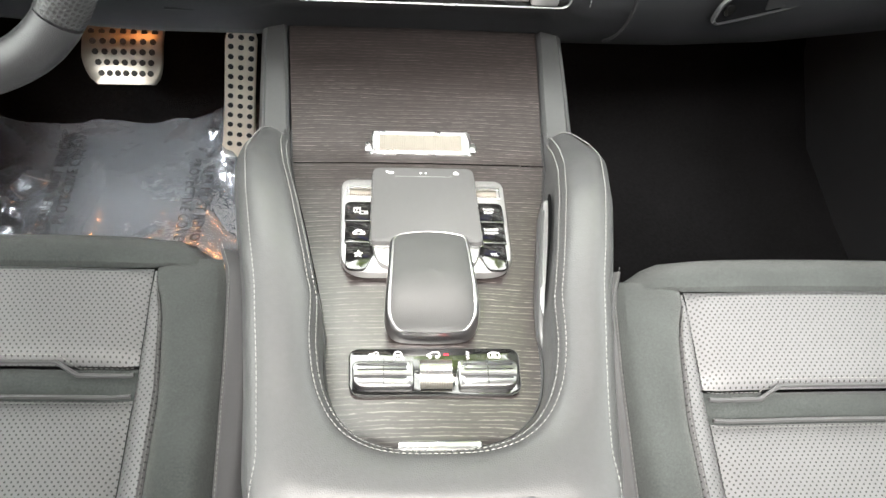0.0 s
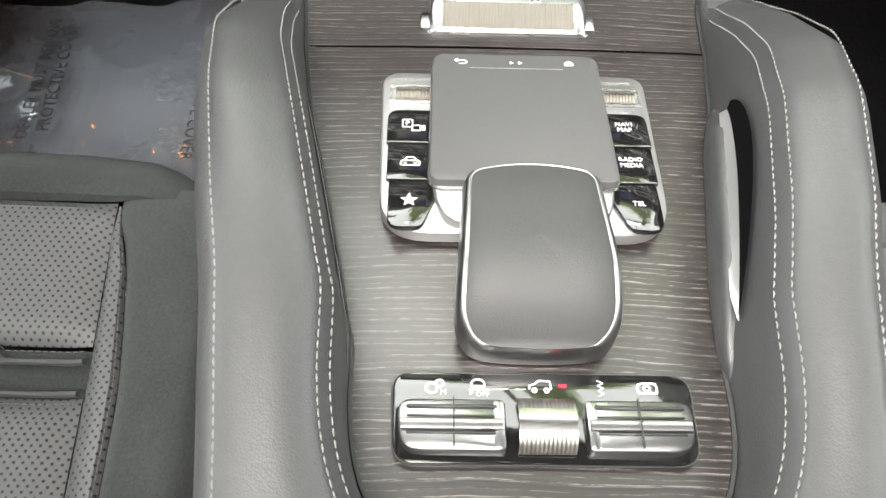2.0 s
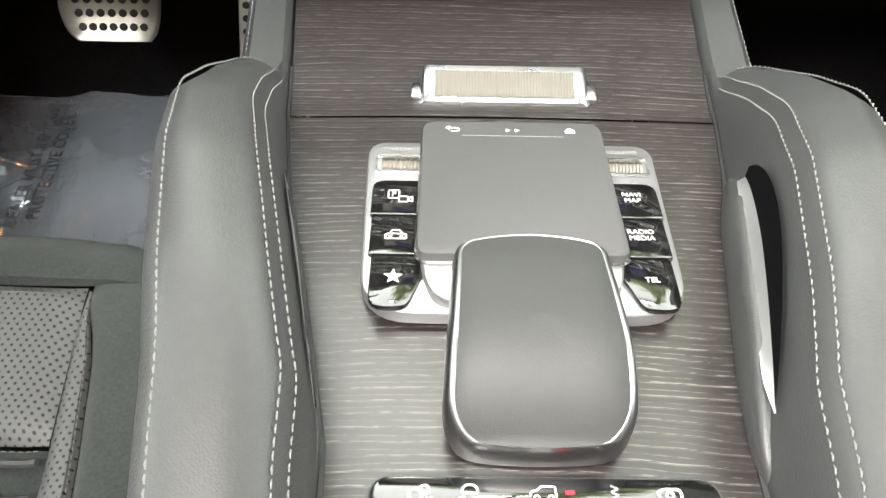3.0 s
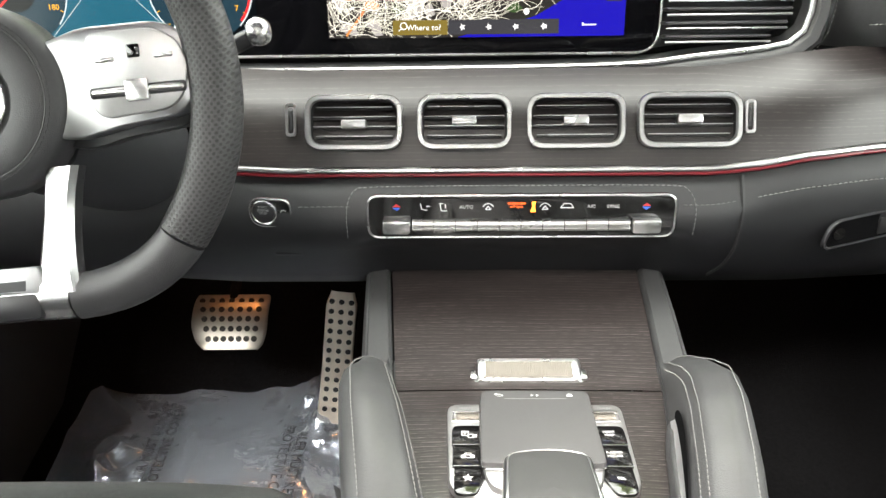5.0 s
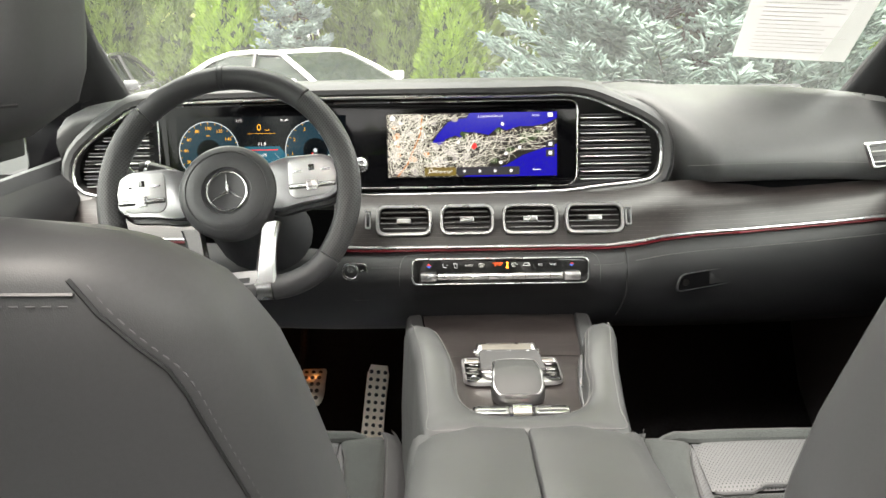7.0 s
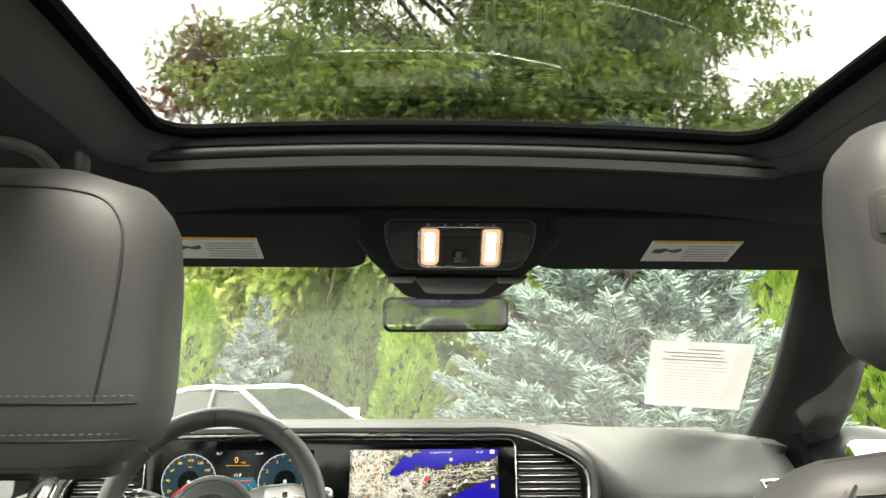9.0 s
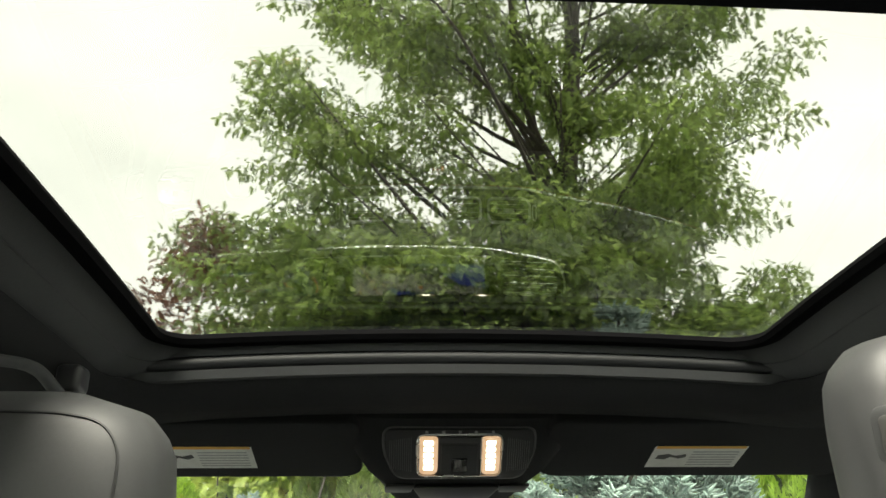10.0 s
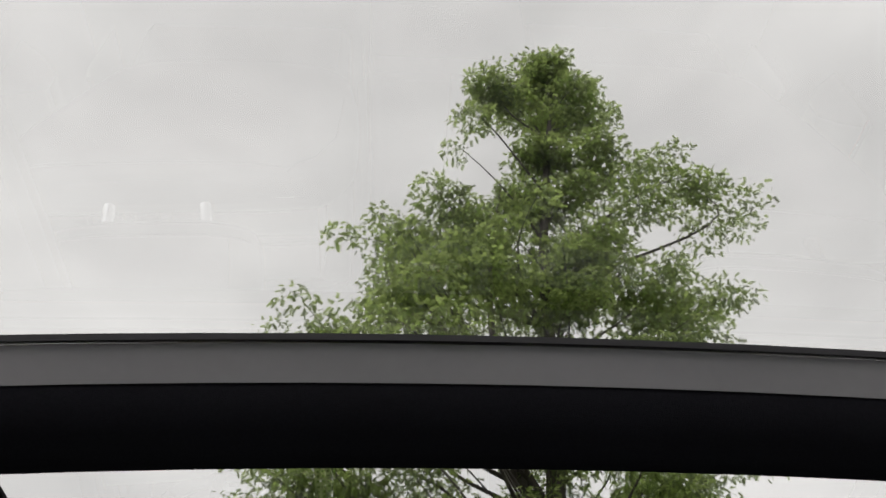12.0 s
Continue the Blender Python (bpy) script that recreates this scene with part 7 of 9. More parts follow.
def build_vents():
    for x0, x1 in ((-0.161, -0.069), (-0.056, 0.033), (0.046, 0.138), (0.149, 0.245)):
        cx, w, h = (x0 + x1) / 2, x1 - x0, 0.0515
        m = plane_at((cx, -0.1010, 1.0105), (1, 0, 0), (0, 0.50, 1))
        v = thing("air_vent", "round-cornered dash air vent in a satin silver frame", "air vent", "dash air vents", at=(cx, -0.10, 1.01))
        under(v, part("frame", frame_ring(rr_ring(w, h, 0.017), rr_ring(w - 0.011, h - 0.011, 0.012), 0.0075, m), SILVER, None, "satin silver frame"))
        under(v, part("duct", loft([[m @ V(*p, 0.003) for p in rr_ring(w - 0.011, h - 0.011, 0.012)], [m @ V(*p, -0.028) for p in rr_ring(w - 0.016, h - 0.014, 0.012)], [m @ V(*(p * 0.02), -0.030) for p in rr_ring(w - 0.016, h - 0.014, 0.012)]], ring=True), RUBBER, None, "dark duct"))
        for i in range(4):
            y = -0.0135 + i * 0.0090
            wd = w - 0.014 - (0.006 if i in (0, 3) else 0)
            under(v, part("slat", box((wd, 0.0013, 0.008), (0, 0, 0), 0.0005, 1, turn=m @ Matrix.Translation((0, y, -0.004)) @ pose(0, 0, 0, 18)), RUBBER, None, "black slat"))
            under(v, part("slat_edge", box((wd, 0.0009, 0.0010), (0, 0, 0), 0.0003, 1, turn=m @ Matrix.Translation((0, y + 0.0012, 0.0004))), SILVER, None, "thin bright slat edge"))
        under(v, part("tab", box((0.0235, 0.0082, 0.010), (0, 0, 0), 0.0018, 2, turn=m @ Matrix.Translation((0, 0.0008 if x0 > -0.1 else -0.0015, 0.0025))), SILVER, None, "silver vent tab"))
    for x in (-0.1745, 0.2530):
        m = plane_at((x, -0.1005, 1.0135), (1, 0, 0), (0, 0.50, 1))
        c = thing("vent_wheel", "thin silver vent wheel in a slot", "vent control", "vent wheels", at=(x, -0.10, 1.0135))
        under(c, part("slot_frame", frame_ring(rr_ring(0.0098, 0.031, 0.0038), rr_ring(0.0052, 0.025, 0.0022), 0.003, m), SILVER, None, "silver slot frame"))
        under(c, part("wheel", box((0.0038, 0.018, 0.004), (0, 0, 0), 0.001, 1, turn=m @ Matrix.Translation((0, 0, -0.001))), SATIN, None, "dark ribbed wheel"))
    # corner vent on the passenger side
    m = plane_at((0.712, -0.004, 1.094), (0.93, 0.36, 0), (0, 0.25, 1))
    v = thing("side_vent", "silver-framed side window vent on the dash end", "air vent", at=(0.75, 0.055, 1.098))
    under(v, part("frame", frame_ring(outline([(-0.050, 0.022), (-0.035, -0.024), (0.05, -0.024), (0.05, 0.022)], 0.006), outline([(-0.043, 0.017), (-0.031, -0.019), (0.044, -0.019), (0.044, 0.017)], 0.004), 0.006, m), SILVER, None, "silver frame"))
    for i in range(4):
        under(v, part("slat", box((0.078, 0.0022, 0.008), (0, 0, 0), 0.0006, 1, turn=m @ Matrix.Translation((0.004, -0.013 + 0.009 * i, 0.001))), SATIN if i % 2 else PAINT_SILVER, None, "vent slat"))
    g = thing("defroster_grille", "narrow black corner defroster grille in the dash top", "grille", at=(0.69, 0.22, 1.19))
    for i in range(7):
        under(g, part("rib", box((0.0055, 0.016, 0.004), (0.672 + i * 0.011, 0.215 - i * 0.012, 1.2045 - end_drop(0.672 + i * 0.011)), 0.001, 1, turn=pose(0, 0, 0, 0, 0, -35)), RUBBER))


def build_climate():
    m = plane_at((0.040, -0.1545, 0.9395), (1, 0, 0), (0, 0.10, 1))
    c = thing("climate_panel", "black climate panel with a long silver key row", "climate control", at=(0.04, -0.15, 0.94))
    ring = rr_ring(0.282, 0.041, 0.011)
    plate = under(c, part("plate", slab(ring, 0.006, m @ Matrix.Translation((0, 0, -0.004)), 0.001), PIANO, None, "glossy black plate"))
    under(c, part("edge", tube([m @ V(*p, 0.0016) for p in ring], 0.0011, 6, closed=True), SILVER, None, "thin silver edge"))
    # key row
    rows = [[m @ V(x, y, z) for y, z in ((-0.0030, 0.002), (-0.0036, 0.0058), (-0.0062, 0.0070), (-0.0082, 0.0040), (-0.0104, 0.0066), (-0.0128, 0.0055), (-0.0134, 0.002))] for x in np.linspace(-0.100, 0.100, 11)]
    bar = under(c, part("key_strip", loft(rows), SILVER, None, "polished silver key strip"))
    for i in range(9):
        part("key_gap", box((0.0005, 0.0112, 0.006), (0, 0, 0), 0, 1, turn=m @ Matrix.Translation((-0.080 + 0.020 * i, -0.0082, 0.0043))), SATIN, bar)
    for s in (-1, 1):
        part("temperature_key", box((0.026, 0.0135, 0.010), (0, 0, 0), 0.0025, 2, turn=m @ Matrix.Translation((s * 0.1145, -0.0080, 0.006))), SILVER, bar, "bright temperature key")
    k = m @ Matrix.Translation((0, 0.0095, 0.0023))
    hot, cold_ = mat("print_red", (0.6, 0.03, 0.03), 0.5), mat("print_blue", (0.03, 0.12, 0.6), 0.5)
    for x in (-0.114, 0.1140):
        flat([(x - 0.004, 0.0004), (x + 0.004, 0.0004), (x, 0.0035)], k, hot, plate, "warm_sign")
        flat([(x + 0.004, -0.0004), (x - 0.004, -0.0004), (x, -0.0035)], k, cold_, plate, "cool_sign")
    for x, txt in ((-0.050, "AUTO"), (0.064, "A/C"), (0.084, "SYNC")):
        words(txt, 0.0046, k @ Matrix.Translation((x, 0, 0)), ICON, plate, depth=0.00005)
    words("PASSENGER\nAIR BAG", 0.0032, k @ Matrix.Translation((-0.004, 0.0016, 0)), mat_glow("amber_print", (0.35, 0.05, 0.01), 0.6), plate, depth=0.00005)
    am = mat_glow("amber_lamp", (0.9, 0.22, 0.02), 0.5)
    flat([(0.0085, -0.005), (0.0135, -0.005), (0.0125, 0.001), (0.0135, 0.005), (0.0095, 0.005), (0.0105, 0.0005)], k, am, plate, "seat_lamp", "lit amber lamp")
    for x, kind in ((-0.088, 0), (-0.072, 1), (-0.030, 2), (0.022, 2), (0.042, 3)):
        if kind == 0:
            ls = [[(x - 0.004, 0.004), (x - 0.003, -0.002), (x + 0.002, -0.003)], [(x + 0.001, 0.001), (x + 0.005, 0.001)]]
        elif kind == 1:
            ls = [[(x - 0.003, 0.0035), (x + 0.001, 0.0035)], [(x - 0.002, 0.0035), (x - 0.001, -0.0035), (x + 0.004, -0.0035)], [(x + 0.003, 0.003), (x + 0.003, -0.001)]]
        elif kind == 2:
            ls = [[(x + 0.0055 * math.cos(a), -0.003 + 0.0065 * math.sin(a)) for a in np.linspace(0.5, 2.64, 8)], [(x - 0.0025, -0.0025), (x + 0.0025, -0.0025), (x, 0.001), (x - 0.0025, -0.0025)]]
        else:
            ls = [[(x - 0.006, -0.001), (x - 0.003, 0.003), (x + 0.003, 0.003), (x + 0.006, -0.001), (x - 0.006, -0.001)]]
        ribbon(ls, 0.0008, k, ICON, plate, "control_sign")


def build_dash_controls():
    # start button
    m = plane_at((-0.1955, -0.1385, 0.9370), (1, -0.1, 0), (0, 0.05, 1))
    s = thing("start_button", "round engine start button in a silver oval bezel", "start button", at=(-0.195, -0.137, 0.937))
    ring = outline([(-0.0205, -0.0155), (0.0215, -0.0140), (0.0215, 0.0140), (-0.0205, 0.0155)], [0.015, 0.009, 0.009, 0.015], 6)
    inner = [p * 0.90 for p in ring]
    under(s, part("bezel", frame_ring(ring, inner, 0.004, m), SILVER, None, "satin silver bezel"))
    pl = under(s, part("plate", slab(inner, 0.003, m, 0.0005), PIANO, None, "glossy black plate"))
    under(s, part("ring", tube([m @ V(-0.0055 + 0.0118 * math.cos(a), 0.0118 * math.sin(a), 0.0035) for a in np.linspace(0, 2 * math.pi, 29)[:-1]], 0.0012, 6, closed=True), SILVER, None, "silver ring"))
    btn = under(s, part("button", loft([[m @ V(-0.0055 + r * math.cos(a), r * math.sin(a), z) for a in np.linspace(0, 2 * math.pi, 29)[:-1]] for r, z in ((0.0105, 0.002), (0.0103, 0.0050), (0.009, 0.0056), (0.0001, 0.0050))], ring=True), SATIN, None, "satin black button"))
    words("START\nENGINE\nSTOP", 0.0032, m @ Matrix.Translation((-0.0055, 0.0032, 0.0059)), ICON_DIM, btn, depth=0.00005)
    ribbon([[(0.0135 + 0.003 * math.cos(a), 0.003 * math.sin(a)) for a in np.linspace(0.6, 6, 12)]], 0.0007, m @ Matrix.Translation((0, 0, 0.0032)), ICON_DIM, pl, "stop_sign")
    # light switch
    m = plane_at((-0.572, -0.1060, 0.9255), (1, -0.12, 0), (0, 0.10, 1))
    l = thing("light_switch_panel", "silver light switch panel with a rotary knob", "light switch", at=(-0.572, -0.1, 0.925))
    ring = rr_ring(0.118, 0.060, 0.012)
    under(l, part("plate", slab(ring, 0.004, m, 0.001), PAINT_SILVER, None, "silver painted plate"))
    under(l, part("edge", tube([m @ V(*p, 0.003) for p in ring], 0.0014, 6, closed=True), SILVER, None, "silver edge"))
    kn = under(l, part("knob", loft([[m @ V(-0.016 + r * math.cos(a), 0.002 + r * math.sin(a), z) for a in np.linspace(0, 2 * math.pi, 33)[:-1]] for r, z in ((0.021, 0.003), (0.020, 0.008), (0.017, 0.009), (0.016, 0.014), (0.013, 0.0155), (0.0001, 0.015))], ring=True), SILVER, None, "silver rotary knob"))
    for y in (0.006, -0.012):
        under(l, part("key", box((0.030, 0.012 if y < 0 else 0.014, 0.003), (0, 0, 0), 0.001, 1, turn=m @ Matrix.Translation((0.034, y, 0.0048))), PAINT_SILVER, None, "silver key"))
    under(l, part("key_line", box((0.034, 0.0016, 0.003), (0, 0, 0), 0.0005, 1, turn=m @ Matrix.Translation((0.034, -0.002, 0.005))), CHROME))
    # glove box latch
    m = plane_at((0.378, -0.1260, 0.9120), (1, 0.30, 0.045), (0, 0.04, 1))
    g = thing("glove_box_latch", "dark recessed glove box handle with a round lock", "latch", at=(0.387, -0.115, 0.904))
    ring = outline([(-0.058, -0.0150), (0.050, -0.0135), (0.060, 0.0150), (-0.048, 0.0140)], 0.0125, 6)
    under(g, part("rim", frame_ring(ring, [p * 0.93 for p in ring], 0.004, m), SATIN, None, "satin black rim"))
    under(g, part("recess", slab([p * 0.93 for p in ring], 0.0012, m, 0.0002), MATT_BLACK, None, "dark recess"))
    under(g, part("lever", box((0.038, 0.018, 0.004), (0, 0, 0), 0.0015, 2, turn=m @ Matrix.Translation((0.026, -0.0015, 0.0005))), RUBBER, None, "dark lever"))
    under(g, part("lock", tube([m @ V(-0.038, 0, 0.0005), m @ V(-0.038, 0, 0.0035)], 0.0065, 16), PIANO, None, "round black lock"))
    # hood latch hint under the dash and small knee details
    s2 = thing("knee_vent", "small dark slot in the lower dash", "slot", at=(-0.20, -0.12, 0.89))
    under(s2, part("slot", box((0.030, 0.006, 0.012), (-0.185, -0.130, 0.8900), 0.002, 1), RUBBER))


build_vents()
build_climate()
build_dash_controls()


# ---- overhead ----
def build_overhead():
    m = plane_at((0.0375, -0.505, 1.5065), (1, 0, 0), (0, -0.62, 0.78))
    POD = mat("pod_black", (0.006, 0.006, 0.007), 0.38, spread=0.08)
    RIB = mat("grille_grey", (0.075, 0.075, 0.078), 0.45, spread=0.08)
    o = thing("overhead_console", "black overhead console with two lit reading lamps", "overhead console", at=(0.0375, -0.5, 1.5))
    ring = outline([(-0.086, -0.038), (0.086, -0.038), (0.104, 0.000), (0.104, 0.040), (-0.104, 0.040), (-0.104, 0.000)], [0.014, 0.014, 0.02, 0.015, 0.015, 0.02], 5)
    body = under(o, part("body", slab(ring, 0.022, m @ Matrix.Translation((0, 0, -0.014)), 0.006), SATIN, None, "satin black body"))
    under(o, part("body_edge", tube([m @ V(*p, 0.0035) for p in ring], 0.0016, 6, closed=True), RIB, None, "dark grey edge"))
    # fairing that carries the mirror foot and sensors
    rows = []
    for t in np.linspace(0, 1, 10):
        y = -0.545 + 0.30 * t
        w = ramp(t, (0, 0.2, 0.45, 0.75, 1), (0.160, 0.150, 0.116, 0.090, 0.062))
        zt = ramp(t, (0, 0.3, 0.6, 1), (1.565, 1.54, 1.515, 1.475))
        zb = ramp(t, (0, 0.15, 0.34, 0.55, 0.8, 1), (1.545, 1.512, 1.474, 1.458, 1.444, 1.452))
        rows.append([V(0.0375 + math.copysign(abs(math.cos(a)) ** 0.45, math.cos(a)) * w, y, (zt + zb) / 2 + math.copysign(abs(math.sin(a)) ** 0.7, math.sin(a)) * (zt - zb) / 2) for a in np.linspace(0, 2 * math.pi, 29)[:-1]])
    under(o, part("fairing", loft(rows, ring=True, caps=True), LINER, None, "black fabric fairing"))
    for s in (-1, 1):
        under(o, part("sensor_window", slab(outline([(-0.020, -0.014), (0.018, -0.014), (0.024, 0.016), (-0.020, 0.012)], 0.004, 3), 0.003, plane_at((0.0375 + s * 0.0830, -0.4200, 1.4680), (1, 0, 0), (0, -0.97, 0.25)), 0.001), POD, None, "glossy black window"))
    under(o, part("sensor_cover", slab(outline([(-0.064, 0.034), (-0.044, -0.034), (0.044, -0.034), (0.064, 0.034)], 0.010, 4), 0.004, plane_at((0.0375, -0.402, 1.4615), (1, 0, 0), (0, -0.97, 0.25)), 0.001), POD, None, "black sensor cover"))
    lamp_m = mat_glow("reading_lamp", (1.0, 0.90, 0.74), 0.8, base=(0.8, 0.8, 0.8))
    rim_m = mat_glow("lamp_rim", (1.0, 0.60, 0.34), 0.05, base=(0.5, 0.5, 0.5))
    for s in (-1, 1):
        lr = outline([(-0.013, -0.029), (0.013, -0.029), (0.013, 0.029), (-0.013, 0.029)], [0.010, 0.010, 0.006, 0.006], 4)
        lm = m @ Matrix.Translation((s * 0.0425, 0.0, 0.0075))
        lamp = under(o, part("reading_lamp", slab(lr, 0.003, lm, 0.001), rim_m, None, "lit reading lamp"))
        part("lens_rib", tube([lm @ V(-0.013, -0.028, 0.003), lm @ V(-0.013, 0.028, 0.003)], 0.0012, 6), SILVER, lamp, "bright lens edge")
        for i in range(5):
            part("led", box((0.0125, 0.0068, 0.002), (0, 0, 0), 0.001, 1, turn=lm @ Matrix.Translation((0, 0.020 - 0.0095 * i, 0.0032))), lamp_m, lamp, "bright warm lamp segment")
    under(o, part("lamp_bridge", box((0.058, 0.0085, 0.004), (0, 0, 0), 0.0015, 2, turn=m @ Matrix.Translation((0, 0.0245, 0.0095))), SATIN, None, "dark key strip"))
    lf = rr_ring(0.116, 0.064, 0.012)
    under(o, part("lamp_frame", tube([m @ V(*p, 0.0085) for p in lf], 0.0016, 6, closed=True), SILVER, None, "thin satin frame round the lamps"))
    under(o, part("key_block", box((0.050, 0.046, 0.004), (0, 0, 0), 0.002, 2, turn=m @ Matrix.Translation((0, -0.007, 0.0075))), SOFT, None, "black key block"))
    under(o, part("roof_switch", box((0.022, 0.020, 0.008), (0, 0, 0), 0.002, 2, turn=m @ Matrix.Translation((0, -0.014, 0.0080))), PIANO, None, "glossy roof switch"))
    for i, x in enumerate((-0.045, -0.022, 0, 0.022, 0.045)):
        under(o, part("key_sign", box((0.004, 0.003, 0.0006), (0, 0, 0), 0, 1, turn=m @ Matrix.Translation((x, 0.0355, 0.0083))), ICON_DIM))
    for s in (-1, 1):
        for i in range(11):
            under(o, part("grille_rib", box((0.0011, 0.052 - 0.001 * i, 0.003), (0, 0, 0), 0.0003, 1, turn=m @ Matrix.Translation((s * (0.066 + 0.0029 * i), 0.001, 0.0080))), RIB))
    # mirror
    mm = plane_at((0.0365, -0.125, 1.4335), (1, -0.02, 0.006), (0, -0.036, 1))
    mi = thing("rear_view_mirror", "frameless rear-view mirror on a short black foot", "mirror", at=(0.0365, -0.12, 1.434))
    ring = rr_ring(0.230, 0.060, 0.016)
    under(mi, part("housing", slab([p * 1.0 for p in ring], 0.022, mm @ Matrix.Translation((0, 0, -0.0235)), 0.001), PIANO, None, "glossy black housing"))
    under(mi, part("rim", tube([mm @ V(*p, -0.0008) for p in ring], 0.0030, 6, closed=True), MATT_BLACK, None, "thin dark rim"))
    gl = mat("mirror_glass", (0.70, 0.72, 0.70), 0.015, metal=1.0, spread=0.0)
    under(mi, part("mirror_glass", slab([p * 0.965 for p in ring], 0.0012, mm @ Matrix.Translation((0, 0, -0.0012)), 0.0003), gl, None, "clear mirror glass", sharp=2))
    under(mi, part("foot", tube(smooth_line([V(0.0365, -0.135 + 0.03, 1.44), V(0.0365, -0.13, 1.465), V(0.037, -0.20, 1.475)], 8), 0.010, 10), SATIN, None, "black foot"))
    # sun visors with their labels
    paper = mat("label_white", (0.70, 0.70, 0.68), 0.6)
    amber = mat("label_amber", (0.75, 0.42, 0.08), 0.6)
    grey = mat("label_grey", (0.35, 0.35, 0.36), 0.6)
    for x0, x1, lx0, lx1 in ((-0.565, -0.098, -0.384, -0.249), (0.160, 0.628, 0.318, 0.452)):
        cx, w = (x0 + x1) / 2, x1 - x0
        vm = plane_at((cx, -0.470, 1.5185), (1, 0, 0), (0, -0.167, 0.052))
        vi = thing("sun_visor", "folded black sun visor with a white warning label", "sun visor", "sun visors", at=(cx, -0.47, 1.52))
        rg = outline([(-w / 2, -0.084), (w / 2, -0.084), (w / 2, 0.088), (-w / 2, 0.088)], [0.03, 0.03, 0.022, 0.022], 6)
        under(vi, part("panel", slab(rg, 0.020, vm @ Matrix.Translation((0, 0, -0.012)), 0.006), LINER, None, "black fabric panel"))
        lab = under(vi, part("label_sheet", box((lx1 - lx0, 0.068, 0.0006), (0, 0, 0), 0, 1, turn=vm @ Matrix.Translation(((lx0 + lx1) / 2 - cx, -0.016, 0.0085))), paper, None, "white warning label"))
        lm = vm @ Matrix.Translation(((lx0 + lx1) / 2 - cx, -0.019, 0.0090))
        hw = (lx1 - lx0) / 2
        flat([(-hw + 0.002, 0.031), (hw - 0.002, 0.031), (hw - 0.002, 0.039), (-hw + 0.002, 0.039)], lm, amber, lab, "amber_bar")
        flat([(-hw + 0.008, -0.002), (-hw + 0.022, -0.004), (-hw + 0.030, 0.004), (-hw + 0.042, -0.002), (-hw + 0.052, 0.004), (-hw + 0.050, 0.014), (-hw + 0.036, 0.008), (-hw + 0.024, 0.014), (-hw + 0.010, 0.010)], lm, SATIN, lab, "dark_figure")
        for i in range(6):
            flat([(-hw + 0.058, 0.022 - 0.0085 * i), (hw - 0.008, 0.022 - 0.0085 * i), (hw - 0.008, 0.0185 - 0.0085 * i), (-hw + 0.058, 0.0185 - 0.0085 * i)], lm, grey, lab, "text_bar")
        under(vi, part("clip", box((0.050, 0.012, 0.010), (0, 0, 0), 0.003, 2, turn=vm @ Matrix.Translation(((0.18 if cx < 0 else -0.18), -0.082, 0.002))), RUBBER, None, "black clip"))
    # roof grab handle on the driver's side
    gh = thing("roof_handle", "black roof grab handle with an arched grip", "grab handle", at=(-0.40, -0.85, 1.55))
    pts = [V(-0.388, -0.772, 1.530), V(-0.3885, -0.786, 1.5245), V(-0.390, -0.802, 1.5285), V(-0.394, -0.834, 1.5395), V(-0.397, -0.866, 1.5395), V(-0.408, -0.885, 1.5380), V(-0.425, -0.940, 1.532), V(-0.432, -0.972, 1.536), V(-0.436, -0.985, 1.552)]
    under(gh, part("grip", tube(smooth_line(pts, 36), 0.0072, 12, flat=0.8), REVEAL, None, "soft dark grey grip"))
    for x, y in ((-0.389, -0.768), (-0.437, -0.988)):
        under(gh, part("foot", box((0.026, 0.034, 0.030), (x, y, 1.546), 0.007, 3), SATIN, None, "black foot"))


build_overhead()


# ---- paper behind the windshield ----
def build_notice():
    def q(x, y):
        return V(x, y, glass_z(y) - 0.012)
    tl, tr, bl, br = q(0.428, -0.118), q(0.638, -0.100), q(0.494, 0.165), q(0.722, 0.200)
    white_p, ink = mat("paper_white", (0.46, 0.455, 0.455), 0.7, spread=0.03), mat("grey_print", (0.34, 0.32, 0.31), 0.7)
    for mt in (white_p, ink):      # thin paper lets light through
        nt = mt.node_tree
        b = nt.nodes["Principled BSDF"]
        tr_, mx_ = nt.nodes.new("ShaderNodeBsdfTranslucent"), nt.nodes.new("ShaderNodeMixShader")
        tr_.inputs["Color"].default_value = (0.23, 0.227, 0.228, 1) if mt is white_p else (0.12, 0.115, 0.11, 1)
        mx_.inputs[0].default_value = 0.45
        out = nt.nodes["Material Output"]
        nt.links.new(b.outputs[0], mx_.inputs[1])
        nt.links.new(tr_.outputs[0], mx_.inputs[2])
        nt.links.new(mx_.outputs[0], out.inputs[0])
    n = thing("window_notice", "cream printed paper notice hung inside the windshield", "notice", at=tuple((tl + br) / 2))

    def P(u, v, lift=0.0):
        p = tl.lerp(tr, u).lerp(bl.lerp(br, u), v)
        return V(p.x, p.y, p.z - lift)

    def sheet(u0, u1, v0, v1, lift, m_, nm, lab=""):
        rows = [[P(u, v, lift) for u in np.linspace(u0, u1, 6)] for v in np.linspace(v0, v1, 6)]
        return under(n, part(nm, loft(rows), m_, None, lab))
    sheet(0, 1, 0, 1, 0.0, white_p, "paper", "pale cream paper")
    rnd = random.Random(3)
    for i in range(17):
        v = 0.09 + i * 0.049
        if i in (0, 2):
            u0, u1 = (0.36, 0.70) if i == 0 else (0.20, 0.72)
        else:
            u0, u1 = 0.12, rnd.uniform(0.6, 0.9)
        sheet(u0, u1, v, v + (0.014 if i < 4 else 0.007), 0.0014, ink, "text_bar")


build_notice()


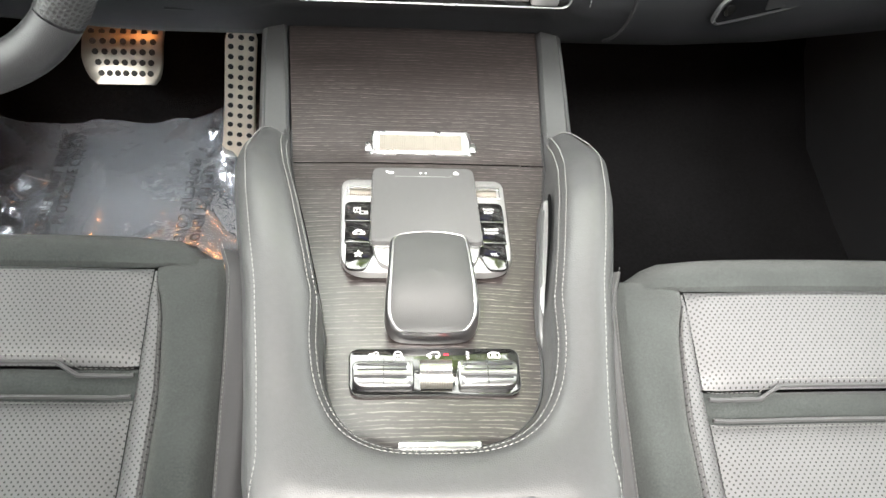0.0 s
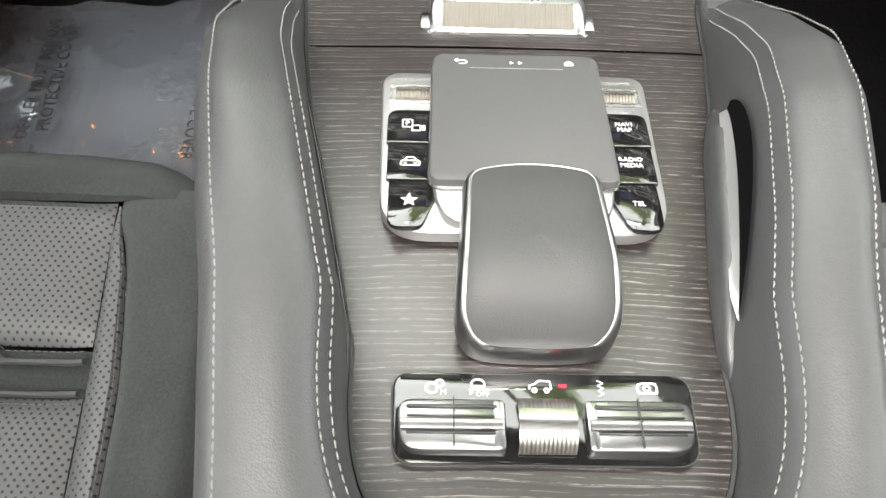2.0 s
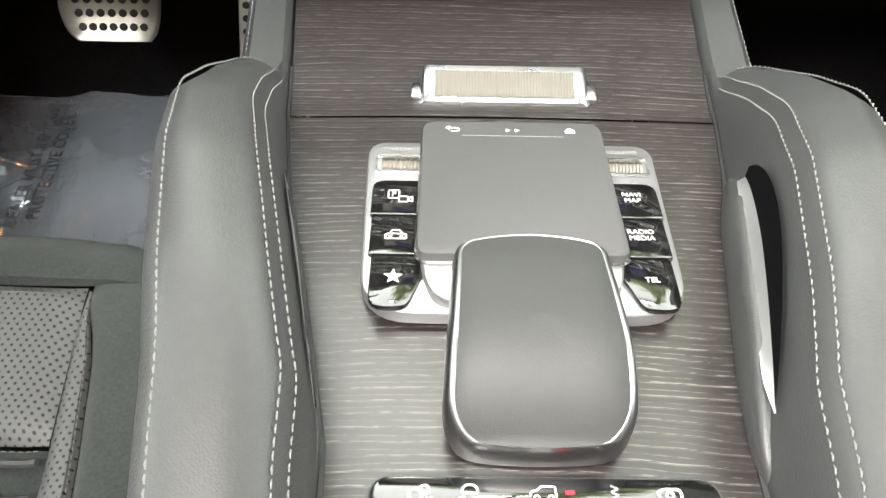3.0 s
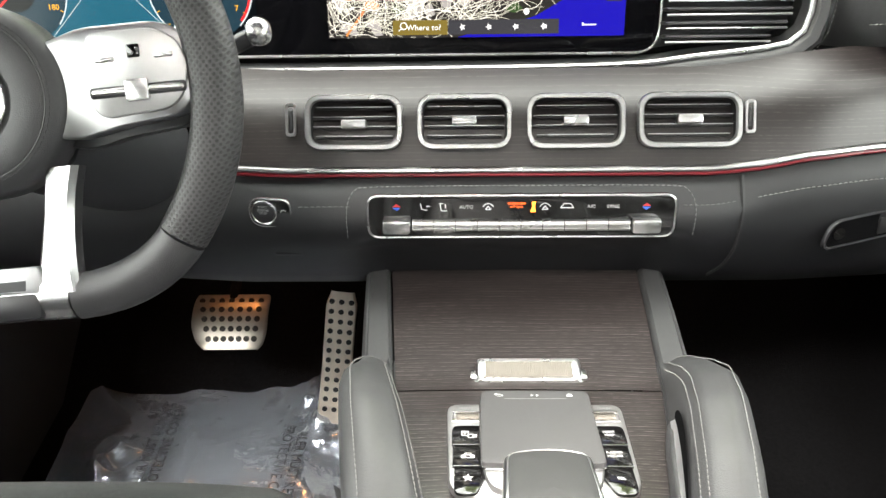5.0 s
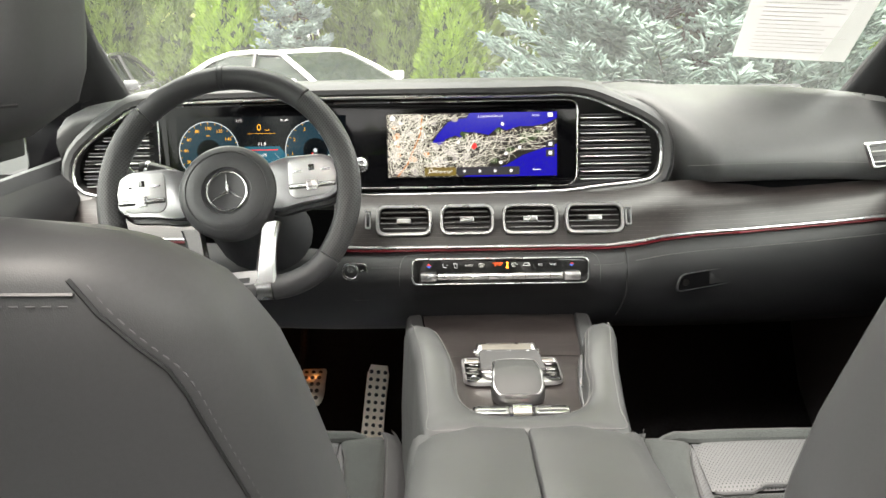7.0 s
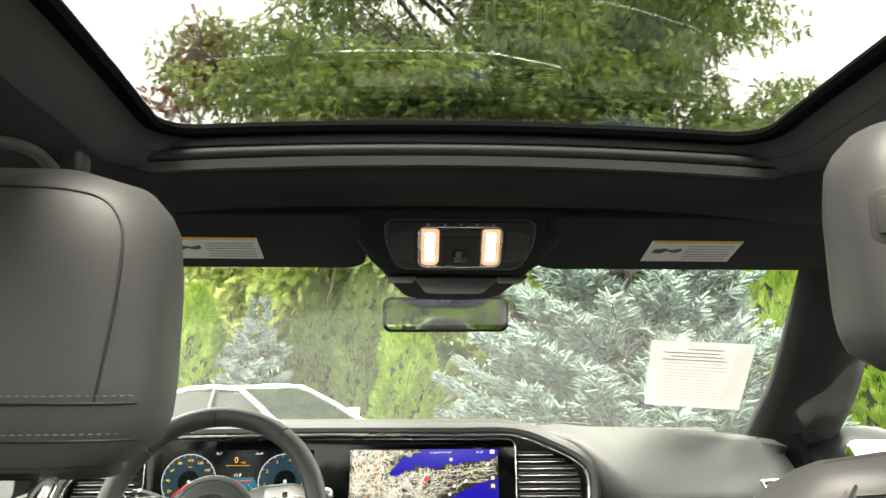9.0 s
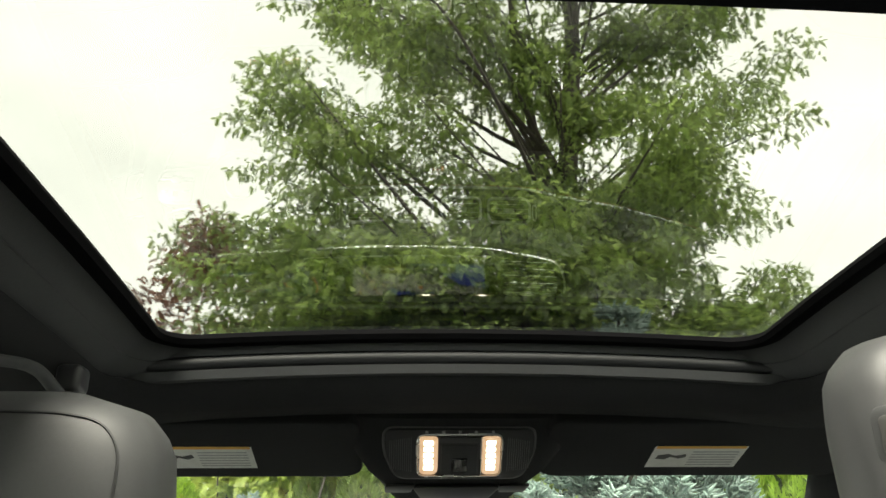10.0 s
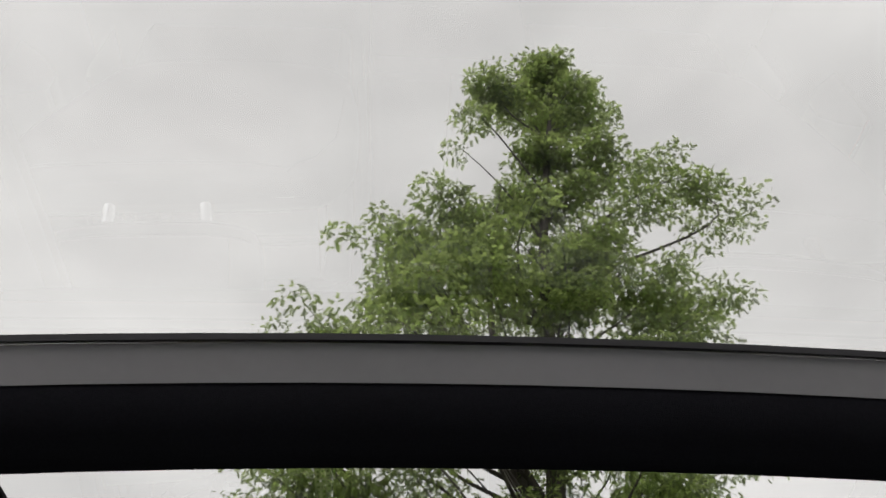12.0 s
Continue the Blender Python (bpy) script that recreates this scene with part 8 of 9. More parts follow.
# ---- doors, floor film, footwell ----
def build_door_trim(s):
    x = A + s * 0.738
    d = thing("door_panel", "black and wood door panel with a metal speaker grille", "door panel", "door panels", at=(x, -0.3, 0.8))
    rows = []
    for y in np.linspace(-0.98, 0.30, 26):
        bulge = ramp(y, (-0.98, -0.6, 0.0, 0.3), (0.02, 0.045, 0.03, 0.0))
        rows.append([V(x - s * a, y, z) for a, z in ((-0.01, 1.085), (0.006, 1.070), (0.020, 1.045), (0.018, 1.02), (0.010, 1.000))])
    under(d, part("belt_pad", loft(rows), KNEE, None, "leather belt pad"))
    rows = [[V(x - s * a, y, z + 0.02 * ramp(y, (-0.98, 0.3), (-0.6, 0))) for a, z in ((0.010, 1.000), (0.022, 0.985), (0.030, 0.955), (0.028, 0.925), (0.022, 0.915))] for y in np.linspace(-0.98, 0.26, 26)]
    under(d, part("wood_inlay", loft(rows), WOOD, None, "open-pore wood inlay"))
    ln = [V(x - s * 0.0305, y, 0.925 + 0.02 * ramp(y, (-0.98, 0.3), (-0.6, 0))) for y in np.linspace(-0.98, 0.22, 20)]
    under(d, part("silver_strip", tube(ln, 0.0035, 6), SILVER, None, "satin silver strip"))
    under(d, part("red_line", tube([p + V(-s * 0.001, 0, -0.0055) for p in ln], 0.0025, 6), RED_LINE, None, "dark red line"))
    # armrest
    rows = []
    for y in np.linspace(-0.95, -0.02, 22):
        e = ramp(y, (-0.95, -0.15, -0.05, -0.02), (0.09, 0.085, 0.05, 0.02))
        rows.append([V(x - s * a, y, z) for a, z in ((0.0, 0.885), (e * 0.6, 0.880), (e, 0.862), (e, 0.82), (e * 0.6, 0.76), (0.0, 0.70))])
    under(d, part("armrest", loft(rows, caps=True), KNEE, None, "padded leather door armrest"))
    under(d, stitches([V(x - s * ramp(y, (-0.95, -0.15, -0.05), (0.085, 0.080, 0.045)), y, 0.8705) for y in np.linspace(-0.95, -0.06, 30)], None, THREAD, 0.006, 0.0005))
    # speaker
    m = plane_at((x - s * 0.024, 0.10, 0.995), (0, s, 0), (s * 0.10, 0, 1))
    m = m if (m.to_3x3() @ V(0, 0, 1)).x * s < 0 else plane_at((x - s * 0.024, 0.10, 0.995), (0, -s, 0), (s * 0.10, 0, 1))
    rg = outline([(-0.075, -0.065), (0.070, -0.055), (0.080, 0.062), (-0.055, 0.070)], 0.02, 5)
    sp = under(d, part("speaker_grille", slab(rg, 0.006, m, 0.002), mat("speaker_steel", (0.30, 0.30, 0.31), 0.35, metal=1.0, grain=1.0, scale=420, spread=0.35), None, "drilled steel speaker grille"))
    part("speaker_ring", tube([m @ V(0.044 * math.cos(a), 0.044 * math.sin(a), 0.006) for a in np.linspace(0, 2 * math.pi, 33)[:-1]], 0.0015, 6, closed=True), SILVER, sp)
    if s < 0:
        pm = plane_at((-0.672, -0.108, 0.655), (0.25, 0.97, 0), (-0.30, 0.0, 0.95))
        pm = pm if (pm.to_3x3() @ V(0, 0, 1)).x > 0 else plane_at((-0.672, -0.108, 0.655), (-0.25, -0.97, 0), (-0.30, 0.0, 0.95))
        sw = under(d, part("switch_pad", slab(rr_ring(0.19, 0.16, 0.03), 0.010, pm @ Matrix.Translation((0, 0, -0.012)), 0.004), KNEE, None, "leather-covered lower door pad"))
        pm = pm @ Matrix.Translation((0.003, -0.002, 0))
        part("tailgate_switch", slab(rr_ring(0.047, 0.024, 0.006), 0.004, pm, 0.0012), PIANO, sw, "black tailgate switch")
        part("switch_rim", tube([pm @ V(*p, 0.003) for p in rr_ring(0.049, 0.026, 0.007)], 0.0013, 6, closed=True), mat("switch_rim_paint", (0.55, 0.55, 0.55), 0.45, metal=0.3, spread=0.03), sw, "thin silver rim")
    # mirror triangle inside and the mirror outside
    tri = thing("mirror_cover", "black triangular cover inside the window corner", "trim cover", "mirror covers", at=(A + s * 0.76, 0.15, 1.15))
    rows = [[V(A + s * (0.748 - (z - 1.08) * 0.10 + t), y, z) for y, z in ((0.00, 1.075), (0.30, 1.075), (0.28, 1.105), (0.10, 1.200), (0.06, 1.198))] for t in (0, 0.02)]
    under(tri, part("cover", loft(rows, ring=True, caps=True), MATT_BLACK, None, "matt black cover"))
    om = thing("door_mirror", "black exterior door mirror outside the front window", "door mirror", "door mirrors", at=(A + s * 0.98, 0.24, 1.10))
    rows = []
    for t in np.linspace(0, 1, 9):
        r = math.sin(math.pi * min(max(t, 0.04), 0.96)) ** 0.45
        rows.append([V(A + s * (0.86 + 0.26 * t), 0.22 + 0.07 * math.sin(a) * r + 0.04 * (1 - t), 1.115 + 0.085 * math.cos(a) * r) for a in np.linspace(0, 2 * math.pi, 21)[:-1]])
    under(om, part("shell", loft(rows, ring=True, caps=True), mat("mirror_shell_paint", (0.010, 0.010, 0.012), 0.42, spec=0.3), None, "glossy black shell"))
    under(om, part("arm", box((0.12, 0.05, 0.035), (A + s * 0.84, 0.25, 1.06), 0.01, 2), SATIN, None, "black mirror arm"))
    under(om, part("mirror_glass", slab(rr_ring(0.19, 0.12, 0.03), 0.004, plane_at((A + s * 0.995, 0.158, 1.115), (1, 0, 0), (0, 0, 1)), 0.001), mat("outer_mirror_glass", (0.7, 0.72, 0.72), 0.02, metal=1.0, spread=0.0), None, "mirror glass"))


for side in (-1, 1):
    build_door_trim(side)


def build_footwell():
    # protective film, crumpled, over the driver's carpet
    film = bpy.data.materials.new("clear_film")
    film.use_nodes = True
    nt = film.node_tree
    nt.nodes.clear()
    out, mx_ = nt.nodes.new("ShaderNodeOutputMaterial"), nt.nodes.new("ShaderNodeMixShader")
    tr_, gl_ = nt.nodes.new("ShaderNodeBsdfTransparent"), nt.nodes.new("ShaderNodeBsdfGlossy")
    tr_.inputs["Color"].default_value = (0.80, 0.84, 0.88, 1)
    gl_.inputs["Roughness"].default_value = 0.13
    gl_.inputs["Color"].default_value = (0.80, 0.88, 1.0, 1)
    mx_.inputs[0].default_value = 0.60
    df_, m2_ = nt.nodes.new("ShaderNodeBsdfDiffuse"), nt.nodes.new("ShaderNodeMixShader")
    df_.inputs["Color"].default_value = (0.62, 0.70, 0.80, 1)
    m2_.inputs[0].default_value = 0.32
    tc, no, bp = nt.nodes.new("ShaderNodeTexCoord"), nt.nodes.new("ShaderNodeTexNoise"), nt.nodes.new("ShaderNodeBump")
    no.inputs["Scale"].default_value, no.inputs["Detail"].default_value = 11.0, 4.0
    bp.inputs["Strength"].default_value, bp.inputs["Distance"].default_value = 0.75, 0.016
    nt.links.new(tc.outputs["Object"], no.inputs["Vector"])
    nt.links.new(no.outputs["Fac"], bp.inputs["Height"])
    nt.links.new(bp.outputs["Normal"], gl_.inputs["Normal"])
    nt.links.new(tr_.outputs[0], mx_.inputs[1])
    nt.links.new(gl_.outputs[0], m2_.inputs[1])
    nt.links.new(df_.outputs[0], m2_.inputs[2])
    nt.links.new(m2_.outputs[0], mx_.inputs[2])
    nt.links.new(mx_.outputs[0], out.inputs[0])
    f = thing("floor_film", "crumpled clear protective film on the driver floor", "protective film", at=(-0.38, 0.0, FLOOR))
    rows = []
    for x in np.linspace(-0.66, -0.135, 60):
        row = []
        for y in np.linspace(-0.34, 0.262, 62):
            h = 0.012 + 0.010 * noise.noise((x * 6, y * 6, 1.0))
            ridge = 1 - abs(noise.noise((x * 9 + 3, y * 7, 5.0))) * 2.0
            h += 0.014 * max(0, ridge - 0.55)
            e = max(0, (y - 0.16) / 0.10)
            h += 0.006 * e * e * (0.5 + noise.noise((x * 14, y * 3, 9.0)))
            c = max(0.0, 1 - math.hypot((x + 0.235) / 0.09, (y - 0.19) / 0.10))
            h += c * (0.045 + 0.05 * noise.noise((x * 38, y * 38, 2.0)))
            c = max(0.0, 1 - math.hypot((x + 0.56) / 0.08, (y - 0.06) / 0.10))
            h += c * (0.03 + 0.05 * noise.noise((x * 32, y * 32, 4.0)))
            fl = ramp(y, (0.05, 0.22), (0, 0.02))
            row.append(V(x, y, FLOOR + fl + max(h, 0.004)))
        rows.append(row)
    sheet = under(f, part("sheet", loft(rows), film, None, "clear plastic sheet", sharp=180))
    sheet.visible_shadow = False
    ink = mat("film_print", (0.02, 0.02, 0.022), 0.6)
    for x, y, a, txt in ((-0.492, 0.095, 92, "DEALER MUST REMOVE\nPROTECTIVE COVER"), (-0.283, 0.055, -91, "DEALER MUST REMOVE\nPROTECTIVE COVER")):
        under(f, words(txt, 0.0235, pose(x, y, FLOOR + 0.040, 0, 0, a), ink, None, "printed_text", depth=0.0001, squeeze=0.85))
    # warm footwell lamp under the dash
    for x, ly in ((-0.365, 0.245), (0.36, 0.20)):
        fl = thing("footwell_lamp", "small warm footwell lamp under the dash", "lamp", "footwell lamps", at=(x, ly, 0.79))
        under(fl, part("housing", box((0.05, 0.02, 0.012), (x, ly, 0.780), 0.003, 1), SATIN, None, "black lamp housing"))
        under(fl, part("lens", box((0.040, 0.014, 0.003), (x, ly, 0.773), 0.001, 1), mat_glow("footwell_glow", (1.0, 0.36, 0.10), 3.0 if x < 0 else 1.5), None, "lit orange lens"))


build_footwell()

# ---- outside: yard, trees, parked cars ----
def leaf_mat(name, color, back, spread=0.35, rough=0.5):
    """Leaves: each island its own tone, light passing through."""
    m = bpy.data.materials.new(name)
    m.use_nodes = True
    nt = m.node_tree
    b = nt.nodes["Principled BSDF"]
    b.inputs["Roughness"].default_value = rough
    geo = nt.nodes.new("ShaderNodeNewGeometry")
    tc, no = nt.nodes.new("ShaderNodeTexCoord"), nt.nodes.new("ShaderNodeTexNoise")
    no.inputs["Scale"].default_value = 0.9
    nt.links.new(tc.outputs["Object"], no.inputs["Vector"])
    add = nt.nodes.new("ShaderNodeMath")
    add.operation = "ADD"
    nt.links.new(geo.outputs["Random Per Island"], add.inputs[0])
    nt.links.new(no.outputs["Fac"], add.inputs[1])
    mr = nt.nodes.new("ShaderNodeMapRange")
    mr.inputs["From Min"].default_value, mr.inputs["From Max"].default_value = 0.3, 1.7
    mr.inputs["To Min"].default_value, mr.inputs["To Max"].default_value = 1 - spread, 1 + spread
    nt.links.new(add.outputs[0], mr.inputs["Value"])
    mix = nt.nodes.new("ShaderNodeMixShader")
    mix.inputs[0].default_value = 0.48
    tr = nt.nodes.new("ShaderNodeBsdfTranslucent")
    for col, sock in ((color, b.inputs["Base Color"]), (back, tr.inputs["Color"])):
        sc_ = nt.nodes.new("ShaderNodeVectorMath")
        sc_.operation = "SCALE"
        sc_.inputs[0].default_value = col
        nt.links.new(mr.outputs["Result"], sc_.inputs["Scale"])
        nt.links.new(sc_.outputs["Vector"], sock)
    nt.links.new(b.outputs[0], mix.inputs[1])
    nt.links.new(tr.outputs[0], mix.inputs[2])
    nt.links.new(mix.outputs[0], nt.nodes["Material Output"].inputs[0])
    return m


BARK = mat("grey_bark", (0.075, 0.065, 0.055), 0.9, grain=0.8, scale=30, spread=0.4, coarse=3, stretch=(1, 1, 0.3))
LOCUST = leaf_mat("locust_leaves", (0.132, 0.180, 0.059), (0.44, 0.565, 0.18), 0.72)
LIME = leaf_mat("yellow_green_leaves", (0.33, 0.38, 0.11), (0.56, 0.64, 0.17))
RUSSET = leaf_mat("russet_leaves", (0.17, 0.085, 0.055), (0.30, 0.14, 0.08))
SPRUCE = leaf_mat("blue_spruce_needles", (0.255, 0.33, 0.30), (0.21, 0.28, 0.25), 0.38, 0.7)
SPRUCE_DIM = leaf_mat("dim_spruce_needles", (0.27, 0.33, 0.31), (0.22, 0.28, 0.26), 0.38, 0.7)
CEDAR = leaf_mat("arborvitae_sprays", (0.17, 0.26, 0.030), (0.24, 0.36, 0.04), 0.42)
CEDAR_DARK = leaf_mat("dark_arborvitae_sprays", (0.11, 0.155, 0.040), (0.16, 0.22, 0.05), 0.42)
FAR = leaf_mat("far_foliage", (0.09, 0.125, 0.045), (0.14, 0.19, 0.05))


def frames(d, roll):
    """Orthonormal frames (N,3,3), columns side, along, out, for directions d."""
    d = d / np.linalg.norm(d, axis=1, keepdims=True)
    ref = np.where(np.abs(d[:, 2:3]) > 0.95, np.array([[1.0, 0, 0]]), np.array([[0, 0, 1.0]]))
    s = np.cross(d, ref)
    s /= np.linalg.norm(s, axis=1, keepdims=True)
    o = np.cross(s, d)
    c, k = np.cos(roll)[:, None], np.sin(roll)[:, None]
    return np.stack([s * c + o * k, d, o * c - s * k], axis=2)


def scatter(name, tv, tf, pos, d, roll, size, m_, parent=None, label=""):
    """One mesh of many copies of a small template (tv, tf), its y along d."""
    tv, tf = np.array(tv, float), np.array(tf, int)
    n, k = len(pos), len(tv)
    fr = frames(np.array(d, float), np.array(roll, float))
    v = np.einsum("nij,kj->nki", fr, tv) * np.array(size)[:, None, None] + np.array(pos)[:, None, :]
    f = (tf[None] + (np.arange(n) * k)[:, None, None]).reshape(-1, tf.shape[1])
    me = bpy.data.meshes.new(name)
    me.vertices.add(n * k)
    me.vertices.foreach_set("co", v.reshape(-1).astype(np.float32))
    c = tf.shape[1]
    me.loops.add(f.size)
    me.loops.foreach_set("vertex_index", f.reshape(-1).astype(np.int32))
    me.polygons.add(len(f))
    me.polygons.foreach_set("loop_start", np.arange(0, f.size, c).astype(np.int32))
    me.update(calc_edges=True)
    me.validate()
    return link(name, me, m_, parent, label, False)


def frond():
    """A feather leaf: pairs of leaflets joined along a drooping stalk."""
    n = 5
    vs = [(0, 0.08 + i * 0.19, -0.30 * (0.08 + i * 0.19) ** 2) for i in range(n + 1)]
    fs = []
    for i in range(n):
        y, z = vs[i][1], vs[i][2]
        for s in (-1, 1):
            k = len(vs)
            vs.append((s * (0.42 - 0.035 * i), y + 0.20, z - 0.07))
            fs.append((i, k, i + 1) if s > 0 else (i + 1, k, i))
    return vs, fs


def shoot():
    """A needled spruce shoot: a three-sided spindle."""
    vs, fs = [], []
    for y, r in ((0, 0.20), (1.0, 0.07)):
        for k in range(3):
            a = 2 * math.pi * k / 3
            vs.append((r * math.cos(a), y, r * math.sin(a)))
    for j in range(1):
        for k in range(3):
            fs.append((j * 3 + k, j * 3 + (k + 1) % 3, j * 3 + 3 + (k + 1) % 3, j * 3 + 3 + k))
    return vs, fs


def spray():
    """A flat fan of scale leaves: three crossing tongues."""
    vs, fs = [], []
    for a, l in ((-0.55, 0.8), (0.0, 1.0), (0.55, 0.8), (0.25, 0.9)):
        k = len(vs)
        c, s = math.cos(a), math.sin(a)
        for x, y in ((0, 0), (0.10, 0.5), (0, 1.0), (-0.10, 0.5)):
            vs.append(((x * c + y * s) * l, (y * c - x * s) * l, 0.10 * (y - 0.5) * (1 if k % 8 else -1)))
        fs.append((k, k + 1, k + 2, k + 3))
    return vs, fs


def limb(a, b, r0, r1, rg, n=7, bow=0.12):
    a, b = Vector(a), Vector(b)
    pts = []
    l = (b - a).length
    w = V(rg.gauss(0, 1), rg.gauss(0, 1), rg.gauss(0, 0.6)) * l * bow * 0.5
    for i in range(n):
        t = i / (n - 1)
        pts.append(a.lerp(b, t) + w * math.sin(math.pi * t) + V(0, 0, -l * 0.06 * t * t))
    return pts, [r0 + (r1 - r0) * i / (n - 1) for i in range(n)]


def build_locust():
    rg = np.random.default_rng(11)
    pr = random.Random(11)
    tree = thing("locust_tree", "tall green locust tree with feathery leaves", "tree", at=(3.4, 14, GROUND))
    zs = (3.0, 6.2, 8.0, 10.6, 13.0, 16.3, 18.4, 21.0, 23.0, 25.3, 27.6)
    xl = (-5.0, -5.2, -5.2, -4.2, -3.6, -2.9, -2.0, 0.6, 1.8, 2.4, 3.2)
    xr = (7.5, 8.4, 7.8, 8.6, 9.0, 9.0, 7.8, 8.6, 8.6, 7.4, 6.2)
    mid = (3.2, 3.3, 3.4, 3.7, 4.0, 4.2, 4.35, 4.7, 5.0, 5.4, 5.9)

    def stem(z):
        return V(float(np.interp(z, zs, mid)), 14.0 + 0.25 * math.sin(z * 0.5), z)
    n = 22
    under(tree, part("trunk", tube([stem(z) for z in np.linspace(GROUND - 0.1, 27.2, n)], [0.30 * (1 - i / n) ** 0.9 + 0.02 for i in range(n)], 9), BARK, None, "grey-brown trunk"))
    lead = smooth_line([stem(7.4), V(2.9, 13.9, 10.5), V(2.5, 13.8, 14.4), V(2.7, 13.8, 17.2), V(3.2, 13.9, 20.4)], 14)
    under(tree, part("limb", tube(lead, [0.15 - 0.009 * i for i in range(len(lead))], 7), BARK, None, "second leader"))
    # tips of the great boughs, across and up
    tips = [(6.2, 28.3), (5.4, 27.6), (4.5, 27.8), (3.4, 27.5), (2.8, 26.8), (3.6, 26.1), (2.4, 24.6), (1.7, 22.6), (7.4, 25.0), (6.8, 26.0),
            (9.0, 22.8), (10.3, 21.8), (9.9, 20.9), (8.5, 19.8), (0.6, 20.8), (-0.9, 19.2), (-2.2, 18.3), (-3.0, 15.7), (-3.5, 14.6), (8.3, 17.6),
            (9.4, 16.7), (9.6, 16.2), (8.2, 14.9), (-3.6, 12.7), (-4.3, 11.4), (-3.9, 10.0), (-4.7, 8.8), (-5.0, 7.7), (9.3, 13.0), (9.6, 11.5),
            (7.6, 9.3), (8.3, 7.4), (8.5, 6.4), (5.0, 24.0), (3.4, 20.2), (6.0, 21.0), (1.6, 17.6), (6.0, 18.3), (5.6, 25.4), (5.2, 22.8),
            (6.7, 23.2), (4.2, 22.6), (6.6, 10.8), (5.9, 10.0), (-3.6, 7.7), (-4.2, 6.4)]
    holes = ((2.86, 23.5, 0.55), (2.4, 21.4, 0.75), (2.2, 10.7, 0.5), (2.3, 14.4, 0.6), (4.9, 10.2, 0.5), (0.4, 8.7, 0.4), (3.6, 17.6, 0.45), (-1.0, 17.3, 0.4), (3.5, 11.9, 0.35))
    eye = np.array([-0.04, -1.65, 1.36])
    boughs = [(stem(z).x + (x - stem(z).x) * 0.93, z + 0.25, 0.94 + 0.12 * rg.random(), 9) for x, z in tips]
    for i in range(105):
        z = 3.6 + 17.0 * rg.random() ** 1.25
        a, b = np.interp(z, zs, xl) + 0.8, np.interp(z, zs, xr) - 1.0
        boughs.append((a + (b - a) * rg.random(), z, 0.82 + 0.30 * rg.random(), 6))
    for i in range(46):
        boughs.append((-3.6 + 12.0 * (i + rg.random()) / 46, 5.6 + 3.2 * rg.random(), 0.80 + 0.12 * rg.random(), 6))
    clumps = []
    for x, z, s, k in boughs:
        tip = eye + s * (np.array([x, 14.0, z]) - eye)
        reach = math.hypot(tip[0] - stem(z).x, tip[1] - 14.0)
        z0 = max(2.4, tip[2] - 0.75 * reach - 1.4)
        pts, rad = limb(stem(z0), V(*tip), 0.025 + 0.007 * reach, 0.008, pr, 9, 0.22)
        under(tree, part("limb", tube(pts, rad, 5), BARK))
        for j in range(k):
            f = 1.0 if j == 0 else 0.45 + 0.53 * rg.random()
            q = np.array(pts[0].lerp(pts[8], f)) if f > 0.99 else np.array(pts[int(f * 8)].lerp(pts[int(f * 8) + 1], f * 8 - int(f * 8)))
            r = (0.45 if j == 0 else 0.45 + 0.30 * rg.random()) * (0.95 if z > 16 else 1.1)
            q = q + rg.normal(size=3) * np.array([0.42, 0.42, 0.22]) * (0.2 if j == 0 else 1.0) * (0.4 + reach * 0.10)
            e = eye + (q - eye) * (14.0 - eye[1]) / (q[1] - eye[1])
            if any(math.hypot(e[0] - hx, e[2] - hz) < hr + 0.45 * r for hx, hz, hr in holes):
                continue
            clumps.append((q, r))
    pos, d, size, roll = [], [], [], []
    for p, r in clumps:
        n = int((215 if p[2] > 13 else 250) * r * r) + 26
        u = rg.normal(size=(n, 3))
        u /= np.linalg.norm(u, axis=1, keepdims=True)
        rad = r * (0.30 + 0.70 * rg.random(n) ** 0.5)
        q = p + u * rad[:, None] * np.array([1.40, 1.3, 0.46])
        q[:, 2] -= 0.22 * np.hypot(q[:, 0] - p[0], q[:, 1] - p[1]) ** 2 / r
        pos.append(q)
        d.append(u * np.array([0.5, 0.5, 0.15]) + rg.normal(scale=0.55, size=(n, 3)) + np.array([0, 0, -0.35]))
        size.append((0.128 + 0.080 * rg.random(n)) * (1.10 if p[2] > 13 else 1.0))
        roll.append(rg.normal(scale=0.4, size=n))
    tv, tf = frond()
    ob = scatter("crown", tv, tf, np.concatenate(pos), np.concatenate(d), np.concatenate(roll), np.concatenate(size), LOCUST, None, "feathery green crown with gaps of sky")
    tagged(under(tree, ob), kind="stuff")


